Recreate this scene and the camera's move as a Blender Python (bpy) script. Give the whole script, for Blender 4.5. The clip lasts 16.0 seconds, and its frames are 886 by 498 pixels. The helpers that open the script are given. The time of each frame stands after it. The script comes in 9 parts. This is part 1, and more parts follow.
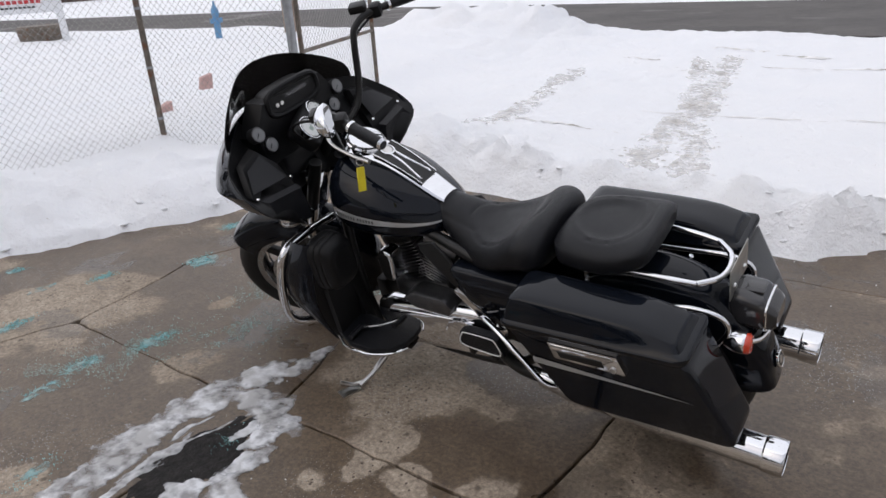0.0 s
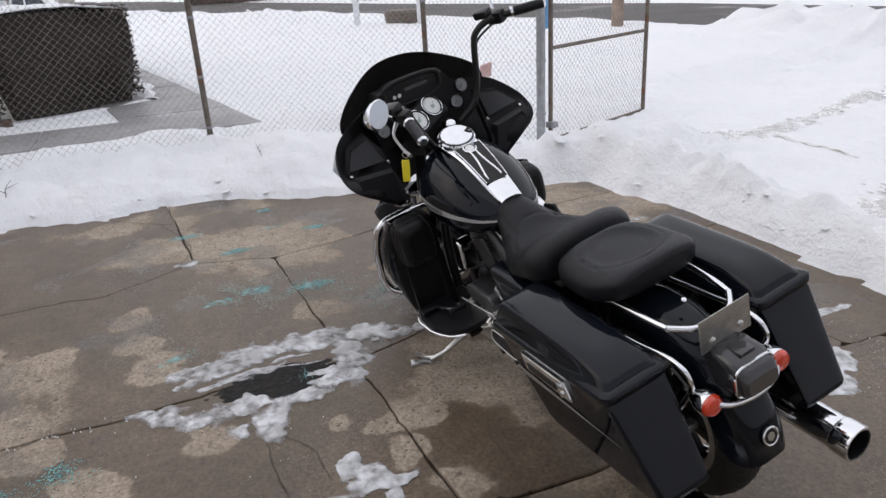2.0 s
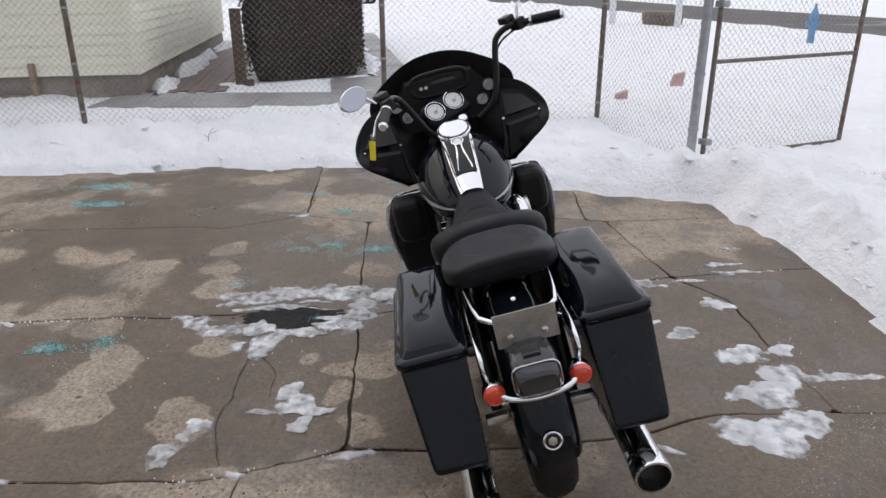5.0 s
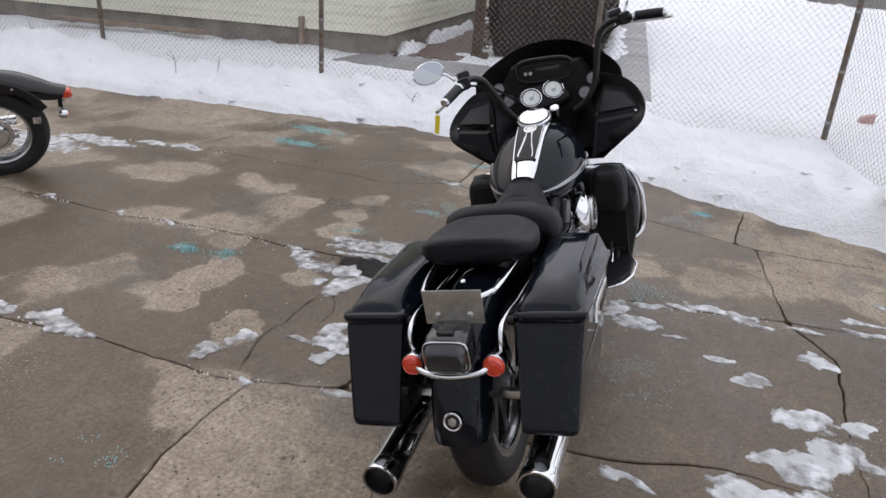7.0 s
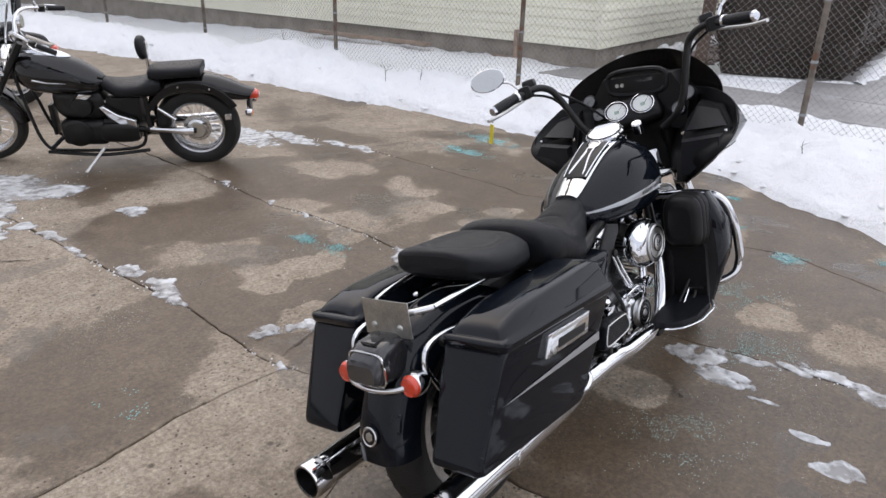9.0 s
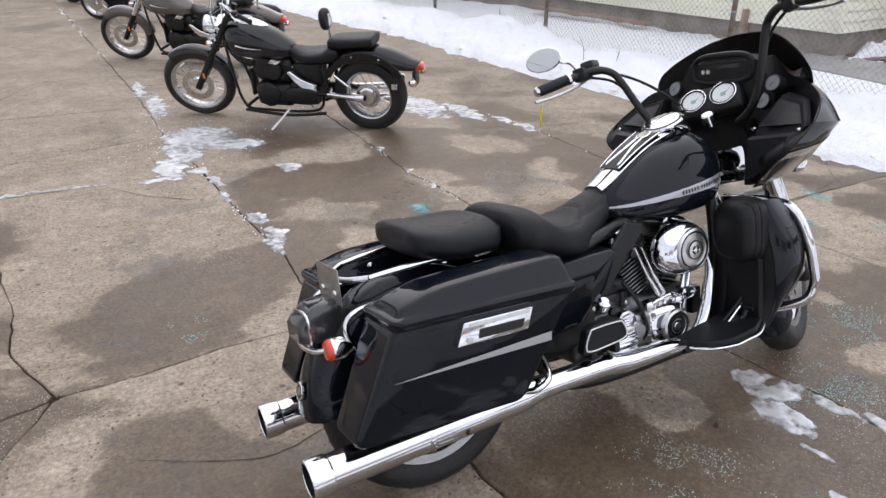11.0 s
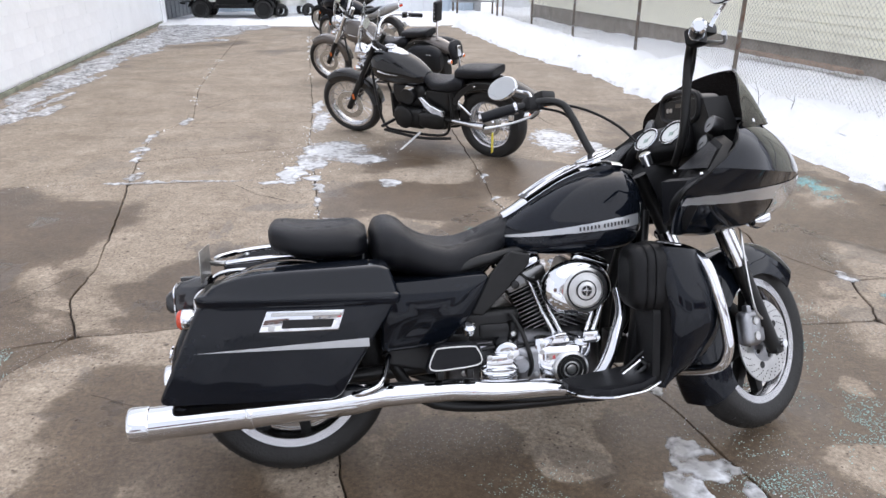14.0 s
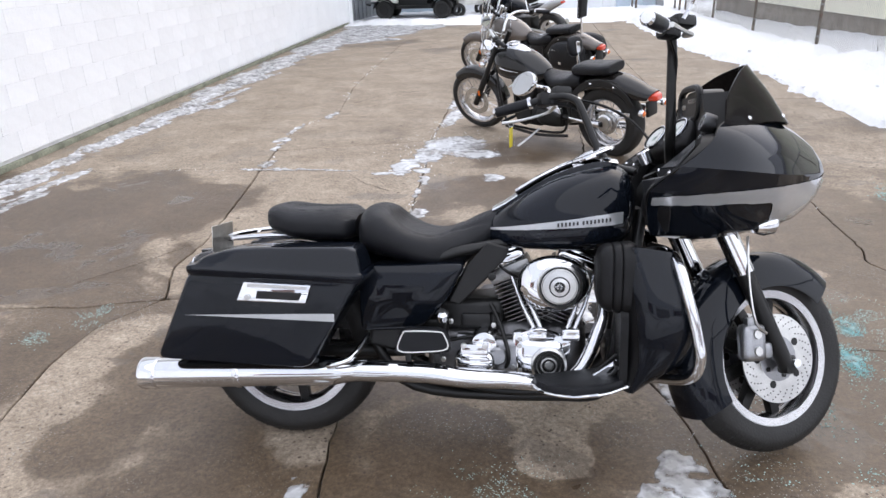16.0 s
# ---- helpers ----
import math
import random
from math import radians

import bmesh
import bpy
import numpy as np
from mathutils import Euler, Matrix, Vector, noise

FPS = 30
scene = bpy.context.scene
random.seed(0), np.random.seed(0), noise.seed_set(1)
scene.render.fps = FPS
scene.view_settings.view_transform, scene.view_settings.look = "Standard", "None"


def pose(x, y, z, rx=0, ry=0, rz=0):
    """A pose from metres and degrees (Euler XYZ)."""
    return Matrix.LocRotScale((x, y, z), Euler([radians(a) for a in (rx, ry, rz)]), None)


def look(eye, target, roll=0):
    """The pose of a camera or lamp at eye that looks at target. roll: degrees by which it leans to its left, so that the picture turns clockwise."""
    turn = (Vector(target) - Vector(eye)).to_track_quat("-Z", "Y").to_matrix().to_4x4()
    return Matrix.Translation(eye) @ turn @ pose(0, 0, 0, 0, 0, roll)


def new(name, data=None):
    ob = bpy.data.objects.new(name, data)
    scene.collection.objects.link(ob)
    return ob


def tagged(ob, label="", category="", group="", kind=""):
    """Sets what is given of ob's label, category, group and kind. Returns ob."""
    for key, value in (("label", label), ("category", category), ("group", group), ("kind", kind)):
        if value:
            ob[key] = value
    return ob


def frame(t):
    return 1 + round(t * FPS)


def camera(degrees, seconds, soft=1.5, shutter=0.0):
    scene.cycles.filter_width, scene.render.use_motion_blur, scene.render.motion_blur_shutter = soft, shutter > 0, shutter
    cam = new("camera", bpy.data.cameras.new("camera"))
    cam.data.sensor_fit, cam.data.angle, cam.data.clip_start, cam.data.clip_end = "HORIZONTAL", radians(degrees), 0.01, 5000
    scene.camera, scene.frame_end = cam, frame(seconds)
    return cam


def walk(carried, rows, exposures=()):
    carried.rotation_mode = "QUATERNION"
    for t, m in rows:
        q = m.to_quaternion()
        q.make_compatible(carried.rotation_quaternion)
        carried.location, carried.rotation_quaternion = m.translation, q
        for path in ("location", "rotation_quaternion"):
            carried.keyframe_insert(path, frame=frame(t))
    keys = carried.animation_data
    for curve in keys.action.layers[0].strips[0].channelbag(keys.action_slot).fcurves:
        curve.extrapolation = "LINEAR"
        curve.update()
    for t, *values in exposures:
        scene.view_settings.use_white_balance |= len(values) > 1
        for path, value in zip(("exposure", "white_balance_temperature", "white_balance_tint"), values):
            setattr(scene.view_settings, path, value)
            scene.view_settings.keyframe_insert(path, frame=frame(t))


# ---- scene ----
cam = camera(64.1, 16.0)
PATH = [
    (0, (0.269, 0.047, 1.516), (-0.942, 1.451, 0.765), -3.9),
    (0.5, (0.517, 0.177, 1.515), (-0.924, 1.363, 0.796), -3.6),
    (1, (0.658, 0.312, 1.505), (-0.891, 1.345, 0.772), -4.5),
    (1.5, (0.758, 0.502, 1.516), (-0.91, 1.364, 0.828), -3.3),
    (2, (0.93, 0.696, 1.528), (-0.804, 1.388, 0.808), -3.3),
    (2.5, (1.12, 0.864, 1.527), (-0.627, 1.429, 0.735), -2.0),
    (3, (1.21, 1.018, 1.522), (-0.576, 1.458, 0.737), -1.4),
    (3.5, (1.273, 1.168, 1.539), (-0.571, 1.463, 0.823), 0.3),
    (3.7, (1.302, 1.234, 1.532), (-0.556, 1.482, 0.833), 0.0),
    (5.8, (1.447, 2.032, 1.567), (-0.408, 1.822, 0.851), 1.8),
    (6, (1.452, 2.126, 1.575), (-0.393, 1.831, 0.862), 2.4),
    (6.5, (1.445, 2.328, 1.572), (-0.318, 1.801, 0.789), 2.3),
    (7, (1.348, 2.519, 1.573), (-0.369, 1.848, 0.796), 3.9),
    (7.5, (1.256, 2.707, 1.573), (-0.396, 1.879, 0.806), 3.5),
    (8, (1.166, 2.929, 1.576), (-0.372, 1.89, 0.831), 3.6),
    (8.5, (1.027, 3.06, 1.554), (-0.407, 1.91, 0.766), 1.9),
    (9, (0.826, 3.158, 1.565), (-0.517, 1.893, 0.794), 1.9),
    (9.5, (0.652, 3.278, 1.555), (-0.559, 1.902, 0.753), 0.3),
    (9.7, (0.592, 3.322, 1.56), (-0.569, 1.918, 0.736), -0.1),
    (11.8, (-0.045, 3.752, 1.575), (-0.705, 2.055, 0.75), 1.5),
    (12, (-0.098, 3.776, 1.568), (-0.787, 2.088, 0.746), 1.6),
    (12.5, (-0.283, 3.819, 1.564), (-0.912, 2.085, 0.792), 2.0),
    (13, (-0.454, 3.855, 1.585), (-0.932, 2.051, 0.865), 1.6),
    (13.5, (-0.636, 3.946, 1.564), (-0.924, 2.086, 0.889), 1.1),
    (14, (-0.837, 4.008, 1.552), (-0.998, 2.162, 0.8), 0.5),
    (14.5, (-1.011, 3.995, 1.54), (-1.099, 2.135, 0.809), -1.9),
    (15, (-1.185, 3.992, 1.56), (-1.205, 2.134, 0.819), -2.5),
    (15.5, (-1.364, 4.065, 1.555), (-1.179, 2.214, 0.82), -1.3),
    (16, (-1.471, 4.066, 1.549), (-1.121, 2.246, 0.797), -1.9),
]
walk(cam, [(t, look(eye, target, roll)) for t, eye, target, roll in PATH],
     [(0, 0.02, 6450, 10), (3.5, 0.03, 6450, 10), (6, 0.10, 6420, 10), (7.5, 0.19, 6390, 10), (9, 0.38, 6350, 10), (12, 0.64, 6280, 10), (13.5, 0.73, 6240, 10), (16, 0.80, 6240, 10)])

# ---- light ----
world = bpy.data.worlds.new("overcast_sky")
scene.world = world
world.use_nodes = True
wn, wl = world.node_tree.nodes, world.node_tree.links
sky = wn.new("ShaderNodeTexSky")
sky.sky_type, sky.sun_disc = "NISHITA", False
sky.sun_elevation, sky.sun_rotation = radians(38), radians(200)
sky.air_density, sky.dust_density, sky.ozone_density = 1.0, 6.0, 1.0
# cloud deck: the sky's colour is mostly washed out to grey
grey = wn.new("ShaderNodeMixRGB")
grey.inputs["Fac"].default_value = 0.86
grey.inputs["Color2"].default_value = (5.62, 5.72, 6.45, 1)
wl.new(sky.outputs["Color"], grey.inputs["Color1"])
wl.new(grey.outputs["Color"], wn["Background"].inputs["Color"])
wn["Background"].inputs["Strength"].default_value = 0.13
sun = new("sun", bpy.data.lights.new("sun", "SUN"))
sun.data.energy, sun.data.angle, sun.data.color = 1.0, radians(110), (1.0, 0.97, 0.93)
sun.matrix_world = look((-7, 3, 13), (0, 0, 0))
scene.view_settings.exposure = 0.0


# ---- materials ----
def mat(name, color, rough=0.5, metal=0.0, vary=0.0, scale=8.0, bump=0.0, bscale=60.0, coat=0.0, dirt=None, dirt_at=0.62, rand=0.0, spec=0.5):
    """A surface with colour variation at two scales, dirt with a shape of its own and fine relief."""
    m = bpy.data.materials.new(name)
    m.use_nodes = True
    n, l = m.node_tree.nodes, m.node_tree.links
    b = n["Principled BSDF"]
    b.inputs["Base Color"].default_value = (*color, 1)
    b.inputs["Roughness"].default_value, b.inputs["Metallic"].default_value = rough, metal
    b.inputs["Coat Weight"].default_value, b.inputs["Coat Roughness"].default_value = coat, 0.04
    b.inputs["Specular IOR Level"].default_value = spec
    tc = n.new("ShaderNodeTexCoord")
    out = None
    if vary or dirt or rand:
        rgb = n.new("ShaderNodeRGB")
        rgb.outputs[0].default_value = (*color, 1)
        out = rgb.outputs[0]
    if vary:
        for sc, amt in ((scale, vary), (scale * 9, vary * 0.6)):
            t = n.new("ShaderNodeTexNoise")
            t.inputs["Scale"].default_value, t.inputs["Detail"].default_value = sc, 5
            l.new(tc.outputs["Object"], t.inputs["Vector"])
            mr = n.new("ShaderNodeMapRange")
            mr.inputs["From Min"].default_value, mr.inputs["From Max"].default_value = 0.3, 0.7
            mr.inputs["To Min"].default_value, mr.inputs["To Max"].default_value = 1 - amt, 1 + amt
            l.new(t.outputs["Fac"], mr.inputs["Value"])
            mx = n.new("ShaderNodeVectorMath")
            mx.operation = "SCALE"
            l.new(out, mx.inputs[0])
            l.new(mr.outputs["Result"], mx.inputs["Scale"])
            out = mx.outputs[0]
    if rand:
        oi = n.new("ShaderNodeObjectInfo")
        mr = n.new("ShaderNodeMapRange")
        mr.inputs["To Min"].default_value, mr.inputs["To Max"].default_value = 1 - rand, 1 + rand
        l.new(oi.outputs["Random"], mr.inputs["Value"])
        mx = n.new("ShaderNodeVectorMath")
        mx.operation = "SCALE"
        l.new(out, mx.inputs[0])
        l.new(mr.outputs["Result"], mx.inputs["Scale"])
        out = mx.outputs[0]
    if dirt:
        t = n.new("ShaderNodeTexNoise")
        t.inputs["Scale"].default_value, t.inputs["Detail"].default_value = scale * 0.6, 8
        l.new(tc.outputs["Object"], t.inputs["Vector"])
        r = n.new("ShaderNodeMapRange")
        r.inputs["From Min"].default_value, r.inputs["From Max"].default_value = dirt_at, dirt_at + 0.12
        l.new(t.outputs["Fac"], r.inputs["Value"])
        mx = n.new("ShaderNodeMixRGB")
        l.new(r.outputs["Result"], mx.inputs["Fac"])
        l.new(out, mx.inputs["Color1"])
        mx.inputs["Color2"].default_value = (*dirt, 1)
        out = mx.outputs[0]
    if out:
        l.new(out, b.inputs["Base Color"])
    if bump:
        t = n.new("ShaderNodeTexNoise")
        t.inputs["Scale"].default_value, t.inputs["Detail"].default_value = bscale, 6
        l.new(tc.outputs["Object"], t.inputs["Vector"])
        bm_ = n.new("ShaderNodeBump")
        bm_.inputs["Strength"].default_value, bm_.inputs["Distance"].default_value = bump, 0.01
        l.new(t.outputs["Fac"], bm_.inputs["Height"])
        l.new(bm_.outputs["Normal"], b.inputs["Normal"])
    return m


# damp and dried-off spots, plus darker ones under and beside the motorcycles: x, y, radius, amount
WET_DARK_SPOTS = [(-0.87, 0.53, 0.075, 0.30), (-1.07, 0.53, 0.13, 0.22), (-1.18, 0.98, 0.13, 0.22), (-1.08, 1.13, 0.10, 0.20), (-1.05, 1.50, 0.13, 0.24), (-0.80, 1.02, 0.17, 0.20), (-0.68, 1.5, 0.10, 0.16), (-2.08, -0.30, 0.30, 0.16),
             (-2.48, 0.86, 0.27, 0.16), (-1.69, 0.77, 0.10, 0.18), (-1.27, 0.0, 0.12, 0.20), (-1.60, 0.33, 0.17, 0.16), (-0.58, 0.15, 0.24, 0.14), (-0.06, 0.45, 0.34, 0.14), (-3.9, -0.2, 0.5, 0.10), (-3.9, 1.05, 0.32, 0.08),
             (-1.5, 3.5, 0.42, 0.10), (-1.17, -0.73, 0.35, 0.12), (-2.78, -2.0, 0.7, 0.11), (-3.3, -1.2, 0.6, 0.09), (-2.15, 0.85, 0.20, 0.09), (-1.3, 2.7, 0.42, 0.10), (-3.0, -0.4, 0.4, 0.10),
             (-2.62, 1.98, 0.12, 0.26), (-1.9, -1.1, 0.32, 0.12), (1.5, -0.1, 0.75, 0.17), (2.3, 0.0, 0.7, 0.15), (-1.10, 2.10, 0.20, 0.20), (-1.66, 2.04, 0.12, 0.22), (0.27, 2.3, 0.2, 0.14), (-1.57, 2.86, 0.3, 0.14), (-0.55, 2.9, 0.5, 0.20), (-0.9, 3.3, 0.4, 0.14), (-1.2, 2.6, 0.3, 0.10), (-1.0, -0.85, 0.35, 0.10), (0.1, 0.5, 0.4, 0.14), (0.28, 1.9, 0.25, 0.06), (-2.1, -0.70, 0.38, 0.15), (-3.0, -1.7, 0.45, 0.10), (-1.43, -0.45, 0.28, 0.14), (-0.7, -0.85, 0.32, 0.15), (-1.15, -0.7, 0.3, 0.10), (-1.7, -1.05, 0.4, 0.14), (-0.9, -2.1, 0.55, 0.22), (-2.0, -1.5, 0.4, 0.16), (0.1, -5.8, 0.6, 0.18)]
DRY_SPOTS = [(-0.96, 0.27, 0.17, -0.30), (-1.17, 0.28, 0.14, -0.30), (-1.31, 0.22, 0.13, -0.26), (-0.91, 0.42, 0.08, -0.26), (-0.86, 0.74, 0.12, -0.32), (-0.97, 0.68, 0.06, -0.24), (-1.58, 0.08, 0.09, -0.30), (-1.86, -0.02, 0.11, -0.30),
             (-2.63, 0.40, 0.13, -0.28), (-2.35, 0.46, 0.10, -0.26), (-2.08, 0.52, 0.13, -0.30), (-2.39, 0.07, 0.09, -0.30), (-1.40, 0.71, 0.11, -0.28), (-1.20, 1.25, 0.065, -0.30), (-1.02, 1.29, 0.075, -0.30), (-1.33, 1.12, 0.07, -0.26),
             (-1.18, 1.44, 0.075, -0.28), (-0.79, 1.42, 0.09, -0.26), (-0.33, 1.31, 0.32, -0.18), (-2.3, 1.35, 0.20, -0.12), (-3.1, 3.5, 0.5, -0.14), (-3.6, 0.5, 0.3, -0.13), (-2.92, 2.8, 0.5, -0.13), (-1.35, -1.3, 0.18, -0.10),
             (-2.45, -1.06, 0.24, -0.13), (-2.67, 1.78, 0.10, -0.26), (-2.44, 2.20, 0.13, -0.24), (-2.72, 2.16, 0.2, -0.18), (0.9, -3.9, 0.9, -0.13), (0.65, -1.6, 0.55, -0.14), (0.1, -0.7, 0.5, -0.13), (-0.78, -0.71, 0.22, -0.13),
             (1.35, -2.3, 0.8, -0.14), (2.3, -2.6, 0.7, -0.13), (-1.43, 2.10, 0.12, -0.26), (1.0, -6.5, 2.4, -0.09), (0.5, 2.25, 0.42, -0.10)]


def concrete_mat():
    """Old concrete: dry pale areas, wet brown ones with a firm edge, salt specks, aggregate."""
    m = bpy.data.materials.new("old_concrete")
    m.use_nodes = True
    n, l = m.node_tree.nodes, m.node_tree.links
    b = n["Principled BSDF"]
    g = n.new("ShaderNodeNewGeometry")

    def noise_at(scale, detail, distort=0.0, rough=0.55, off=0.0):
        t = n.new("ShaderNodeTexNoise")
        t.inputs["Scale"].default_value, t.inputs["Detail"].default_value = scale, detail
        t.inputs["Distortion"].default_value, t.inputs["Roughness"].default_value = distort, rough
        v = n.new("ShaderNodeVectorMath")
        v.inputs[1].default_value = (off, off * 0.7, 0)
        l.new(g.outputs["Position"], v.inputs[0])
        l.new(v.outputs[0], t.inputs["Vector"])
        return t.outputs["Fac"]

    def ramp(src, a, c, lo=0.0, hi=1.0):
        r = n.new("ShaderNodeMapRange")
        r.inputs["From Min"].default_value, r.inputs["From Max"].default_value = a, c
        r.inputs["To Min"].default_value, r.inputs["To Max"].default_value = lo, hi
        l.new(src, r.inputs["Value"])
        return r.outputs["Result"]

    def mix(f, c1, c2, kind="MIX"):
        x = n.new("ShaderNodeMixRGB")
        x.blend_type = kind
        for key, v in (("Fac", f), ("Color1", c1), ("Color2", c2)):
            if isinstance(v, (tuple, float)):
                x.inputs[key].default_value = v
            else:
                l.new(v, x.inputs[key])
        return x.outputs[0]

    oi = n.new("ShaderNodeObjectInfo")
    slab = ramp(oi.outputs["Random"], 0, 1, -0.07, 0.07)
    wet_src = n.new("ShaderNodeMath")
    wet_src.operation = "ADD"
    l.new(noise_at(0.80, 6, 0.25, 0.56), wet_src.inputs[0])
    l.new(slab, wet_src.inputs[1])
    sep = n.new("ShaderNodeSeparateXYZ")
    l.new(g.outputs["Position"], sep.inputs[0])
    # raises the mask with y, so the yard darkens towards the drive
    y_bias = n.new("ShaderNodeMath")
    y_bias.operation = "ADD"
    l.new(wet_src.outputs[0], y_bias.inputs[0])
    l.new(ramp(sep.outputs["Y"], -1.8, 1.9, -0.158, 0.034), y_bias.inputs[1])
    src = y_bias.outputs[0]
    # damp, darker and dried-off spots, their outlines bent by noise
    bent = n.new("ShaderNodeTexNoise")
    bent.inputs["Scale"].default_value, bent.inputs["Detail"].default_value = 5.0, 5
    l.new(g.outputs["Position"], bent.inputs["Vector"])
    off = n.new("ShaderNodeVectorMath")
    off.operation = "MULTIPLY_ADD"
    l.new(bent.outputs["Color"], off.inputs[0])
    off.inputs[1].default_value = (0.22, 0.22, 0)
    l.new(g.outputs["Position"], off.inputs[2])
    for cx, cy, r, amount in WET_DARK_SPOTS + DRY_SPOTS:
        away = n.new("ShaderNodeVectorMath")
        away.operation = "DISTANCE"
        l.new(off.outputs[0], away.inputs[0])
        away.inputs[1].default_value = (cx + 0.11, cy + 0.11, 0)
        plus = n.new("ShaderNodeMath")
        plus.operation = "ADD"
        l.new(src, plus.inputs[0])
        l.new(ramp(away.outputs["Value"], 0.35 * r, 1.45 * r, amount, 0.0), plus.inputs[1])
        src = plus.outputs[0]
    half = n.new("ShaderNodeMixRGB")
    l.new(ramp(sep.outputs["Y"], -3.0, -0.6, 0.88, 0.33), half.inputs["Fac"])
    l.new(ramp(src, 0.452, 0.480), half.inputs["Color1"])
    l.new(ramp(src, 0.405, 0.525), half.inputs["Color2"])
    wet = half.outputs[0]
    pool = n.new("ShaderNodeMath")
    pool.operation = "MULTIPLY"
    l.new(ramp(noise_at(1.7, 4, 0.3, off=9.0), 0.585, 0.602), pool.inputs[0])
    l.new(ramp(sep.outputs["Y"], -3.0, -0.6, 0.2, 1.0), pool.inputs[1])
    puddle = pool.outputs[0]
    dry = mix(noise_at(3.5, 6), (0.248, 0.206, 0.162, 1), (0.372, 0.318, 0.256, 1))
    damp = mix(noise_at(3.0, 6, off=4.0), (0.084, 0.0602, 0.0388, 1), (0.135, 0.0995, 0.0658, 1))
    col = mix(wet, dry, damp)
    col = mix(puddle, col, mix(0.38, col, (0.040, 0.030, 0.022, 1)))
    col = mix(ramp(noise_at(1.9, 7, 0.5, 0.62, off=31.0), 0.30, 0.70), mix(1.0, col, (0.80, 0.78, 0.75, 1), "MULTIPLY"), mix(1.0, col, (1.20, 1.20, 1.20, 1), "MULTIPLY"))
    col = mix(ramp(noise_at(60, 4), 0.3, 0.7), mix(1.0, col, (0.66, 0.65, 0.64, 1), "MULTIPLY"), mix(1.0, col, (1.30, 1.30, 1.30, 1), "MULTIPLY"))
    col = mix(ramp(noise_at(14, 8, 0.4, 0.65, off=21.0), 0.32, 0.68), mix(1.0, col, (0.80, 0.78, 0.76, 1), "MULTIPLY"), mix(1.0, col, (1.17, 1.17, 1.16, 1), "MULTIPLY"))
    col = mix(ramp(noise_at(220, 3, 0.0, 0.7, off=3.0), 0.30, 0.70), mix(1.0, col, (0.72, 0.71, 0.70, 1), "MULTIPLY"), mix(1.0, col, (1.28, 1.28, 1.27, 1), "MULTIPLY"))
    # pits, dark aggregate and dried salt
    vor = n.new("ShaderNodeTexVoronoi")
    vor.inputs["Scale"].default_value = 34
    l.new(g.outputs["Position"], vor.inputs["Vector"])
    spots = ramp(vor.outputs["Distance"], 0.13, 0.19, 1, 0)
    few = ramp(noise_at(4, 2, off=2.0), 0.40, 0.52)
    f = n.new("ShaderNodeMath")
    f.operation = "MULTIPLY"
    l.new(spots, f.inputs[0])
    l.new(few, f.inputs[1])
    col = mix(f.outputs[0], col, (0.07, 0.05, 0.038, 1))
    grit = n.new("ShaderNodeTexVoronoi")
    grit.inputs["Scale"].default_value = 62
    l.new(g.outputs["Position"], grit.inputs["Vector"])
    gf = n.new("ShaderNodeMath")
    gf.operation = "MULTIPLY"
    l.new(ramp(grit.outputs["Distance"], 0.14, 0.24, 1, 0), gf.inputs[0])
    l.new(ramp(noise_at(7, 3, off=17.0), 0.45, 0.60, 0.0, 0.75), gf.inputs[1])
    col = mix(gf.outputs[0], col, mix(1.0, col, (1.42, 1.40, 1.38, 1), "MULTIPLY"))
    drip = n.new("ShaderNodeTexVoronoi")
    drip.inputs["Scale"].default_value = 9.0
    l.new(g.outputs["Position"], drip.inputs["Vector"])
    df = n.new("ShaderNodeMath")
    df.operation = "MULTIPLY"
    l.new(ramp(drip.outputs["Distance"], 0.07, 0.14, 1, 0), df.inputs[0])
    l.new(ramp(noise_at(2.3, 3, off=6.0), 0.42, 0.54, 0.0, 0.8), df.inputs[1])
    col = mix(df.outputs[0], col, (0.060, 0.044, 0.032, 1))
    vs = n.new("ShaderNodeTexVoronoi")
    vs.inputs["Scale"].default_value = 90
    l.new(g.outputs["Position"], vs.inputs["Vector"])
    salt = n.new("ShaderNodeMath")
    salt.operation = "MULTIPLY"
    l.new(ramp(vs.outputs["Distance"], 0.16, 0.22, 1, 0), salt.inputs[0])
    l.new(ramp(noise_at(1.6, 4, off=13.0), 0.50, 0.66), salt.inputs[1])
    col = mix(salt.outputs[0], col, (0.44, 0.45, 0.43, 1))
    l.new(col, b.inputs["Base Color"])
    rr = ramp(wet, 0, 1, 0.85, 0.45)
    r2 = n.new("ShaderNodeMath")
    r2.operation = "MULTIPLY"
    l.new(rr, r2.inputs[0])
    l.new(ramp(puddle, 0, 1, 1.0, 0.6), r2.inputs[1])
    l.new(r2.outputs[0], b.inputs["Roughness"])
    bp = n.new("ShaderNodeBump")
    bp.inputs["Strength"].default_value, bp.inputs["Distance"].default_value = 0.35, 0.006
    l.new(noise_at(45, 8, rough=0.7), bp.inputs["Height"])
    l.new(bp.outputs["Normal"], b.inputs["Normal"])
    return m


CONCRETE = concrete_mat()


